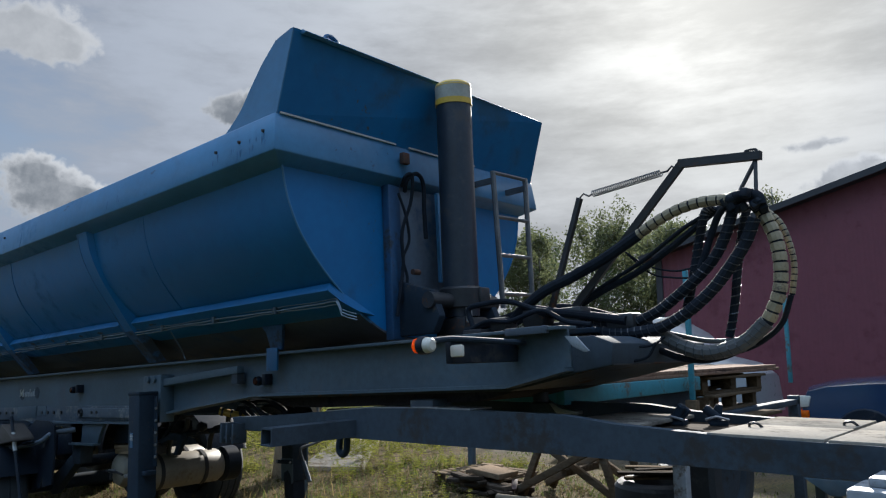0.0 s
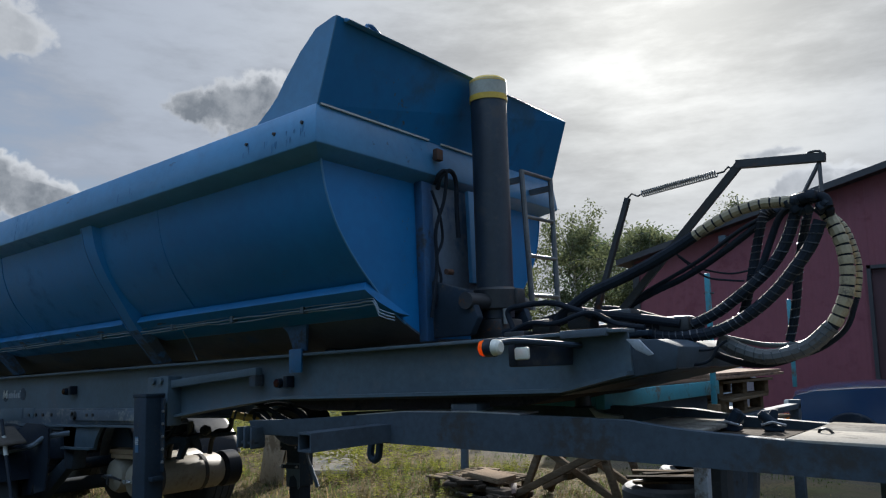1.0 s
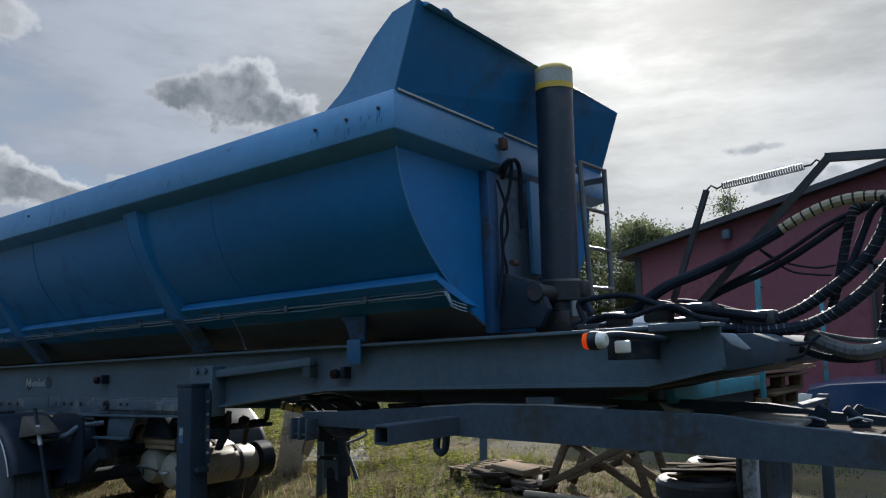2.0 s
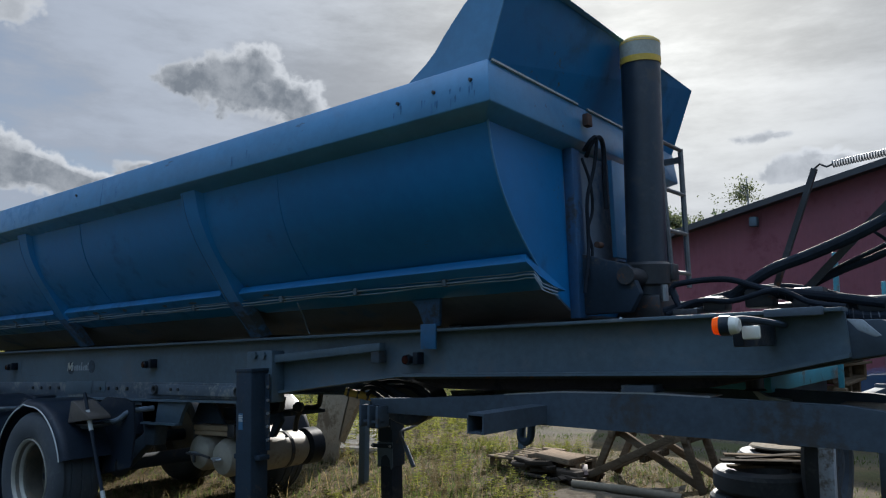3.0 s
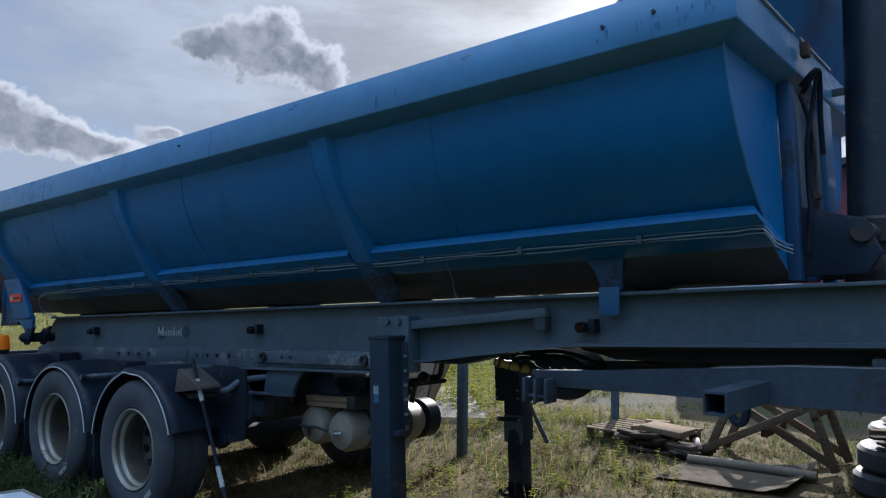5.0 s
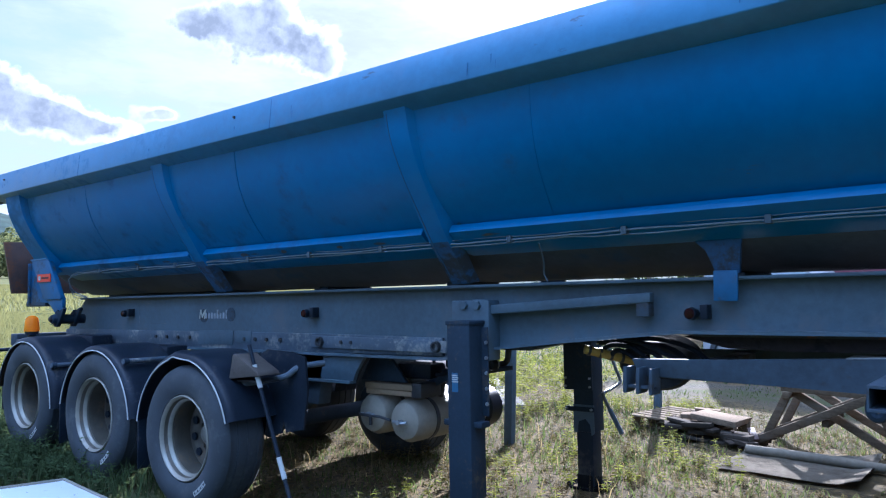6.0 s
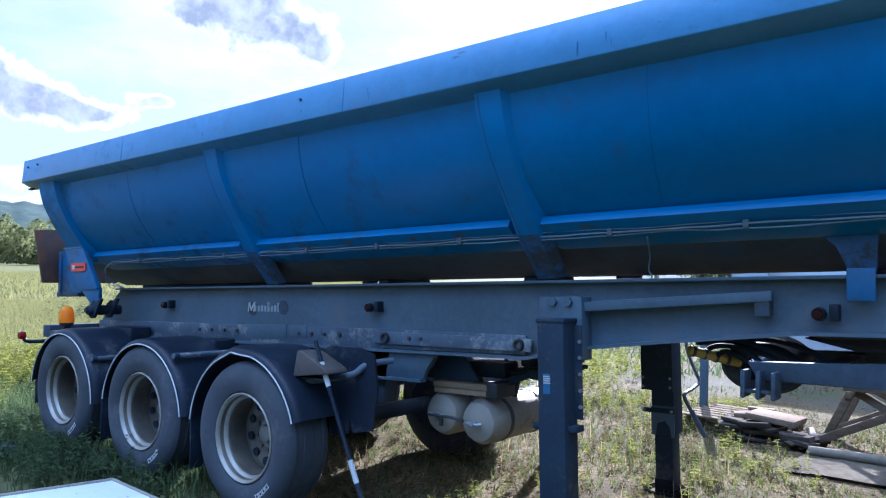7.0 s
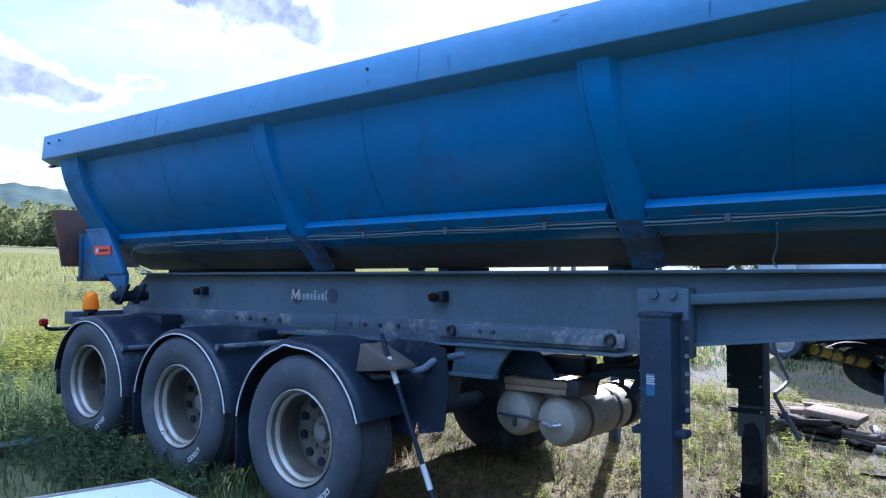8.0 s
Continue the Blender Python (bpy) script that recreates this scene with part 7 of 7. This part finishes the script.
part("folded_edge", bm, BEIGE, ramp)
single("steel_post", boxed(-7.12, -7.03, 5.52, 5.60, ground_z(-7.07, 5.57) - 0.05, 1.25, 0.008), FRAME, "grey square steel post in the grass", "post", group="steel posts")
single("steel_post", boxed(-6.60, -6.52, 7.95, 8.03, ground_z(-6.6, 8.0) - 0.05, 0.95, 0.008), FRAME, "short grey steel post behind the pallets", "post", group="steel posts")

panel = thing("white_panel", "white framed panel lying flat in the grass", "panel")
P = [(-8.80, 2.02), (-7.40, 1.95), (-7.50, 0.75), (-9.05, 0.95)]
part("sheet", prism(bmesh.new(), P, "z", -0.135, -0.095, 0.004), WHITEPANEL, panel)
for i in range(4):
    p, q = Vector((*P[i], -0.09)), Vector((*P[(i + 1) % 4], -0.09))
    part("edge_strip", tube(bmesh.new(), [p, q], 0.012, 6), EDGE, panel)

single("dark_plank", boxed(-0.9, 0.9, -0.08, 0.08, 0, 0.07, 0.006), FRAME_DARK, "dark plank lying beside the gravel", "plank", m=pose(-10.40, 1.10, ground_z(-10.4, 1.4) + 0.0, 0, 0, 94))


def broom():
    top, low = Vector((-7.195, 2.480, 1.180)), Vector((-6.813, 2.474, 0.326))
    t = thing("broom", "black and white handled broom leaning on the mudguard", "broom", SLOPE)
    end = low + (low - top).normalized() * 0.22

    def at(f):
        return top.lerp(end, f)
    part("handle", tube(bmesh.new(), [at(0), at(1)], 0.014, 10), BLACK, t)
    part("white_grip", tube(bmesh.new(), [at(0.126), at(0.268)], 0.017, 10), PIPING, t)
    part("white_grip", tube(bmesh.new(), [at(0.680), at(0.805)], 0.017, 10), PIPING, t)
    head = part("head", boxed(-0.26, 0.22, -0.035, 0.035, -0.02, 0.05, 0.012, Matrix.Translation(at(1.0)) @ pose(0, 0, 0, 0, 0, 25)), BLACK, t)
    part("bristles", prism(bmesh.new(), [(-0.25, -0.02), (0.21, -0.02), (0.24, -0.10), (-0.28, -0.10)], "y", -0.03, 0.03, 0.004), LEG, head).matrix_basis = Matrix.Translation(at(1.0)) @ pose(0, 0, 0, 0, 0, 25)


broom()

# ---- trees ----


def make_tree(name, x, y, height, spread, seed, label, leaf, leaves=5200, size=0.11):
    r = random.Random(seed)
    t = thing(name, label, "tree", Matrix.Translation((x, y, ground_z(x, y) - 0.05)), group="trees behind the barn")
    bm = bmesh.new()
    lean = (r.uniform(-0.03, 0.03), r.uniform(-0.03, 0.03))
    trunk = [Vector((lean[0] * z + 0.10 * math.sin(z * 0.7 + seed), lean[1] * z, z)) for z in np.linspace(0, height * 0.93, 12)]
    r0 = height * 0.017
    tube(bm, trunk, [r0 * (1 - 0.93 * i / 11) + 0.012 for i in range(12)], 8)
    tips = []
    for i in range(30):
        f = r.uniform(0.22, 0.95)
        p = trunk[0].lerp(trunk[-1], f)
        reach = spread * (0.35 + 0.65 * math.sin(math.pi * min(1, (f - 0.12) * 1.05))) * r.uniform(0.55, 1.1)
        a = r.uniform(0, 2 * math.pi)
        d = Vector((math.cos(a), math.sin(a), r.uniform(0.25, 0.9)))
        q = p + d.normalized() * reach
        midp = p.lerp(q, 0.5) + Vector((0, 0, 0.12 * reach))
        tube(bm, [p, midp, q], [0.03 + 0.012 * height * (1 - f) * 0.4, 0.02, 0.008], 5)
        for s in (0.35, 0.55, 0.75, 0.9, 1.0):
            c = p.lerp(q, s) + Vector((r.gauss(0, 0.18), r.gauss(0, 0.18), r.gauss(0, 0.18) - 0.05))
            tips.append((c, reach * r.uniform(0.12, 0.28) + 0.10))
            if s > 0.5:
                e = c + Vector((r.gauss(0, 0.35), r.gauss(0, 0.35), r.uniform(-0.35, 0.4)))
                tube(bm, [p.lerp(q, s), e], [0.012, 0.004], 4, False)
                tips.append((e, 0.18 + r.uniform(0, 0.2)))
    part("trunk", bm, BIRCHBARK, t)
    verts, faces = [], []
    for i in range(leaves):
        c, rad = tips[r.randrange(len(tips))]
        p = c + Vector((r.gauss(0, 0.55), r.gauss(0, 0.55), r.gauss(0, 0.6))) * rad * 1.0
        u = Vector((r.gauss(0, 1), r.gauss(0, 1), r.gauss(0, 1))).normalized()
        v = u.orthogonal().normalized()
        s = size * r.uniform(0.6, 1.3)
        k = len(verts)
        verts += [p - u * s, p + v * s * 0.5, p + u * s, p - v * s * 0.5]
        faces.append((k, k + 1, k + 2, k + 3))
    crown = new("crown", mesh_from("crown", [tuple(v) for v in verts], faces, leaf))
    crown.parent = t
    return t


for i, (x, y, h, s, kind) in enumerate(((-20.6, 30.5, 7.6, 2.3, 0), (-17.6, 31.5, 8.2, 2.2, 0), (-15.2, 32.5, 7.9, 1.9, 0), (-22.8, 32.0, 8.4, 2.3, 0), (-13.4, 31.0, 7.4, 2.0, 0), (-12.5, 40.0, 10.6, 0.85, 0),
                                         (-19.0, 37.0, 8.6, 2.4, 1), (-16.3, 38.0, 8.4, 2.4, 1), (-24.5, 36.0, 8.6, 2.6, 1), (-13.9, 38.5, 8.2, 2.1, 1))):
    make_tree("birch_tree" if kind == 0 else "alder_tree", x, y, h, s, 10 + i, "slender birch with airy green crown" if kind == 0 else "dark leafy tree behind the birches", LEAF if kind == 0 else LEAF_DARK, 2600 if s < 1 else 9500 if kind == 0 else 10000, 0.075 if kind == 0 else 0.085)

# ---- far woods and hill ----


def far_woods():
    r = random.Random(21)
    verts, faces = [], []
    for i in range(520):
        a = radians(r.uniform(134, 182))
        d = r.uniform(285, 330)
        x, y = math.cos(a) * d, math.sin(a) * d
        h = r.uniform(8, 17) if r.random() > 0.25 else r.uniform(3, 5.5)
        w = h * r.uniform(0.22, 0.34)
        for k in range(420):
            f = r.random() ** 0.8
            rad = w * math.sin(math.pi * min(1, 0.12 + 0.88 * f)) ** 0.7 + 0.3
            b = r.uniform(0, 2 * math.pi)
            q = rad * r.uniform(0.55, 1.1)
            c = Vector((x + math.cos(b) * q, y + math.sin(b) * q, 0.4 + f * h))
            u = Vector((r.gauss(0, 1), r.gauss(0, 1), r.gauss(0, 1))).normalized()
            v = u.orthogonal().normalized()
            s = r.uniform(0.28, 0.6)
            n = len(verts)
            verts += [c - u * s, c + v * s * 0.7, c + u * s, c - v * s * 0.7]
            faces.append((n, n + 1, n + 2, n + 3))
    me = mesh_from("far_woods", [tuple(v) for v in verts], faces, WOODS)
    tagged(new("far_woods", me), "mixed woods along the far edge of the field", "woods", kind="stuff")


far_woods()


def unseen_woods():
    """An unseen belt of trees, added to block low sky light behind the path."""
    r = random.Random(77)
    verts, faces = [], []
    for i in range(150):
        a = radians(r.uniform(205, 352))
        d = r.uniform(46, 62)
        x, y = math.cos(a) * d - 4, math.sin(a) * d
        h = r.uniform(6, 9.5)
        w = h * r.uniform(0.2, 0.3)
        n = len(verts)
        verts += [(x - 0.14, y, -0.2), (x + 0.14, y, -0.2), (x + 0.04, y, h * 0.8), (x - 0.04, y, h * 0.8)]
        faces.append((n, n + 1, n + 2, n + 3))
        for k in range(420):
            f = r.random() ** 0.9
            rad = w * math.sin(math.pi * min(1, 0.12 + 0.88 * f)) ** 0.7 + 0.3
            b, q = r.uniform(0, 2 * math.pi), r.uniform(0.2, 1.1)
            c = Vector((x + math.cos(b) * q * rad, y + math.sin(b) * q * rad, 0.3 + f * h))
            u = Vector((r.gauss(0, 1), r.gauss(0, 1), r.gauss(0, 1))).normalized()
            v = u.orthogonal().normalized()
            s = r.uniform(0.25, 0.5)
            n = len(verts)
            verts += [c - u * s, c + v * s * 0.7, c + u * s, c - v * s * 0.7]
            faces.append((n, n + 1, n + 2, n + 3))
    me = mesh_from("sky_blocking_woods", [tuple(v) for v in verts], faces, LEAF_DARK)
    tagged(new("sky_blocking_woods", me), "unseen belt of leafy trees added to block low sky light", "woods", kind="stuff")


unseen_woods()


def hill():
    bm = bmesh.new()
    n, rows = 500, 44
    grid = []
    for j in range(rows):
        for i in range(n + 1):
            a = radians(85 + 125 * i / n)
            d = 900 + 20 * j
            f = j / (rows - 1)
            rise = math.exp(-((math.degrees(a) - 160) / 18) ** 2)
            top = 45 + 72 * rise + 7 * noise.noise((i * 0.02, 2, 0)) + 5 * noise.noise((i * 0.13, 0, j * 0.2)) + 7 * abs(noise.noise((i * 0.83, 5, j * 3)))
            grid.append(bm.verts.new((math.cos(a) * d, math.sin(a) * d, -2 + top * math.sin(f * math.pi / 2))))
    for j in range(rows - 1):
        for i in range(n):
            a = j * (n + 1) + i
            bm.faces.new((grid[a], grid[a + 1], grid[a + n + 2], grid[a + n + 1]))
    ob = new("backdrop", finish("backdrop", bm, HILLSIDE, 60))
    tagged(ob, "blue-green wooded hill beyond the field", "hill", kind="structure")


hill()

# ---- grass, weeds and crop ----


def blades(name, n, area, height, width, material, label, keep, seed, curl=0.5, category="grass", even=False):
    r = np.random.RandomState(seed)
    x0, x1, y0, y1 = area
    verts, faces = [], []
    made = 0
    while made < n:
        x, y = r.uniform(x0, x1), r.uniform(y0, y1)
        p = keep(x, y)
        if r.rand() > p:
            made += 0.25
            continue
        made += 1
        z = ground_z(x, y) - 0.01
        h = height * (0.86 + 0.2 * r.rand()) if even else height * (0.45 + 0.8 * r.rand()) * (0.6 + 0.4 * p)
        a, b = r.uniform(0, 2 * math.pi), r.uniform(0, 2 * math.pi)
        w = width * (0.6 + 0.8 * r.rand())
        cx, cy = math.cos(a) * w, math.sin(a) * w
        bx, by = math.cos(b) * h * curl * r.rand(), math.sin(b) * h * curl * r.rand()
        k = len(verts)
        verts += [(x - cx, y - cy, z), (x + cx, y + cy, z), (x + cx * 0.7 + bx * 0.35, y + cy * 0.7 + by * 0.35, z + h * 0.6), (x - cx * 0.7 + bx * 0.35, y - cy * 0.7 + by * 0.35, z + h * 0.6), (x + bx, y + by, z + h)]
        faces += [(k, k + 1, k + 2, k + 3), (k + 3, k + 2, k + 4)]
    tagged(new(name, mesh_from(name, verts, faces, material)), label, category, kind="stuff")


def patchy(x, y, s=0.8, seed=0):
    return 0.5 + 0.5 * noise.noise((x * s, y * s, seed))


def under(x, y):
    """How much grows at a place: little on gravel, slabs and sheets, more round the wheels and the posts."""
    if (9.4 < y < 12.9 and x > -9.0) or (x > -3.6 and y > 4.2):
        return 0.20
    if -5.25 < x < -3.95 and 5.8 < y < 7.3:
        return 0.0
    if -9.1 < x < -7.3 and 0.7 < y < 2.05:
        return 0.0
    if x < -9.9 and y < 1.35 and x > -13.5:
        return 0.10
    if -10.9 < x < -8.0 and 6.8 < y < 10:
        return 0.12
    return 0.9 * patchy(x, y) ** 0.8


blades("grass", 30000, (-14, -2, 0.3, 9.0), 0.09, 0.0045, GRASS, "short trodden grass of the yard", under, 3, 0.9)
blades("dry_grass", 9000, (-13, -2, 1.5, 9.5), 0.055, 0.004, DRYGRASS, "dry yellowed grass and straw of the yard", lambda x, y: under(x, y) * (0.25 + 0.75 * patchy(x, y, 1.1, 9)), 4, 1.5)
# dark leaf material stands in for the trailer's shade on this grass
blades("tall_grass", 16000, (-16, -8.2, 1.2, 3.6), 0.30, 0.006, LEAF_DARK, "tall green grass round the trailer wheels", lambda x, y: under(x, y) * math.exp(-((y - 2.3) / 0.6) ** 2) + (0.8 if x < -11.2 else 0), 5, 0.7)
blades("wild_grass", 1600, (-11, -5.6, 4.6, 8.6), 0.18, 0.005, GRASS, "tall wild grass behind the trailer", lambda x, y: under(x, y) * patchy(x, y, 0.6, 4), 6, 0.6)
blades("dry_stalks", 420, (-11, -5.2, 3.6, 8.6), 0.30, 0.003, DRYGRASS, "tall dry stalks behind the trailer", lambda x, y: under(x, y) * patchy(x, y, 0.7, 14), 16, 0.5)
blades("verge_grass", 12000, (-24, -3, 11.6, 18.3), 0.15, 0.012, LEAF_DARK, "rough grass along the far side of the track", lambda x, y: 0.35 + 0.65 * patchy(x, y, 0.8, 17), 12, 1.3)
blades("track_grass", 5000, (-11, -2.5, 8.8, 13.4), 0.07, 0.006, GRASS, "thin tufts of grass in the gravel track", lambda x, y: max(0.0, patchy(x, y, 0.9, 21) - 0.45) * 2.0, 22, 0.9)
blades("crop_near", 150000, (-34, -13.2, -3, 24), 0.17, 0.006, CROP, "pale ripening grain at the edge of the field", lambda x, y: 0.9 if x < -14.2 or y > 16 else 0.35 * patchy(x, y), 7, 0.9, "grain", True)
blades("crop_far", 60000, (-110, -34, -8, 70), 0.30, 0.03, CROP, "pale ripening grain field", lambda x, y: 0.9, 8, 0.9, "grain", True)


def weeds(name, n, area, height, leaf, material, label, keep, seed, bushy=1):
    """Leafy plants: each a few leaning stems with leaves in whorls that shrink towards the tip."""
    r = random.Random(seed)
    verts, faces = [], []
    x0, x1, y0, y1 = area
    count = 0
    while count < n:
        cx, cy = r.uniform(x0, x1), r.uniform(y0, y1)
        count += 0.2
        if r.random() > keep(cx, cy):
            continue
        count += 0.8
        tall = height * r.uniform(0.45, 1.2)
        for stem in range(r.randint(1, 1 + bushy)):
            x, y = cx + r.gauss(0, 0.04) * bushy, cy + r.gauss(0, 0.04) * bushy
            h = tall * r.uniform(0.6, 1.05)
            z = ground_z(x, y) - 0.005
            lx, ly = r.gauss(0, 0.16) * h, r.gauss(0, 0.16) * h
            k = len(verts)
            verts += [(x - 0.003, y, z), (x + 0.003, y, z), (x + lx, y + ly, z + h)]
            faces.append((k, k + 1, k + 2))
            whorls = max(3, int(h / (leaf * 0.55)))
            for w in range(whorls):
                f = 0.18 + 0.82 * (w + r.uniform(0, 0.5)) / whorls
                a0 = r.uniform(0, 2 * math.pi)
                for q in range(2 if bushy < 2 else 3):
                    a = a0 + q * math.pi * (2 / (2 if bushy < 2 else 3)) + r.gauss(0, 0.25)
                    L = leaf * r.uniform(0.7, 1.25) * (1.25 - 0.75 * f)
                    p = Vector((x + lx * f, y + ly * f, z + h * f))
                    d = Vector((math.cos(a), math.sin(a), r.uniform(0.0, 0.7))).normalized()
                    side = Vector((-math.sin(a), math.cos(a), r.uniform(-0.35, 0.35))) * L * r.uniform(0.17, 0.27)
                    k = len(verts)
                    mid = p + d * L * 0.45
                    verts += [tuple(p), tuple(mid + side), tuple(p + d * L + Vector((0, 0, -0.28 * L))), tuple(mid - side)]
                    faces.append((k, k + 1, k + 2, k + 3))
    tagged(new(name, mesh_from(name, verts, faces, material)), label, "weeds", kind="stuff")


def clump(x, y, s, seed, sharp=2.2):
    """Close stands of plants with bare ground between them."""
    return max(0.0, min(1.0, (patchy(x, y, s, seed) - 0.42) * sharp * 2))


weeds("yard_weeds", 300, (-10.2, -6.3, 5.6, 9.4), 0.26, 0.055, WEED, "bright leafy weeds behind the trailer", lambda x, y: under(x, y) * clump(x, y, 0.75, 11), 31, 3)
weeds("sorrel_weeds", 170, (-8.8, -5.2, 3.6, 8.2), 0.26, 0.040, COVER, "dry brown-green stalky weeds behind the trailer", lambda x, y: under(x, y) * clump(x, y, 0.9, 27), 37, 2)
# trailer's shade put into the weeds by the darker leaf colour
weeds("wheel_weeds", 900, (-13.5, -8.3, 1.6, 2.6), 0.30, 0.075, LEAF_DARK, "leafy weeds at the trailer wheels, dark with painted-in shade", lambda x, y: under(x, y) * math.exp(-((y - 2.25) / 0.4) ** 2) * (0.3 if x > -9.0 else 1.0), 32)
weeds("rear_weeds", 700, (-16.5, -11.4, 1.6, 6.0), 0.50, 0.085, WEED, "tall leafy weeds between yard and field", lambda x, y: 0.15 + clump(x, y, 0.7, 51), 33, 3)
weeds("ground_cover", 3800, (-11, -3.6, 2.6, 9.2), 0.075, 0.036, COVER, "low dry leafy plants covering the yard", lambda x, y: under(x, y), 41)
weeds("leg_weeds", 70, (-6.8, -4.9, 2.2, 6.6), 0.20, 0.055, WEED, "small bright weeds round the landing legs", lambda x, y: 0.5, 34, 2)
weeds("track_weeds", 520, (-13.5, -8.2, 7.5, 12.0), 0.60, 0.075, WEED, "tall weeds where the track ends", lambda x, y: 0.8, 36)
weeds("bank_shrubs", 500, (-26, -12, 9.0, 16.0), 1.0, 0.16, LEAF, "rough shrubs beyond the track", lambda x, y: 0.8 * patchy(x, y, 0.3, 2), 35)
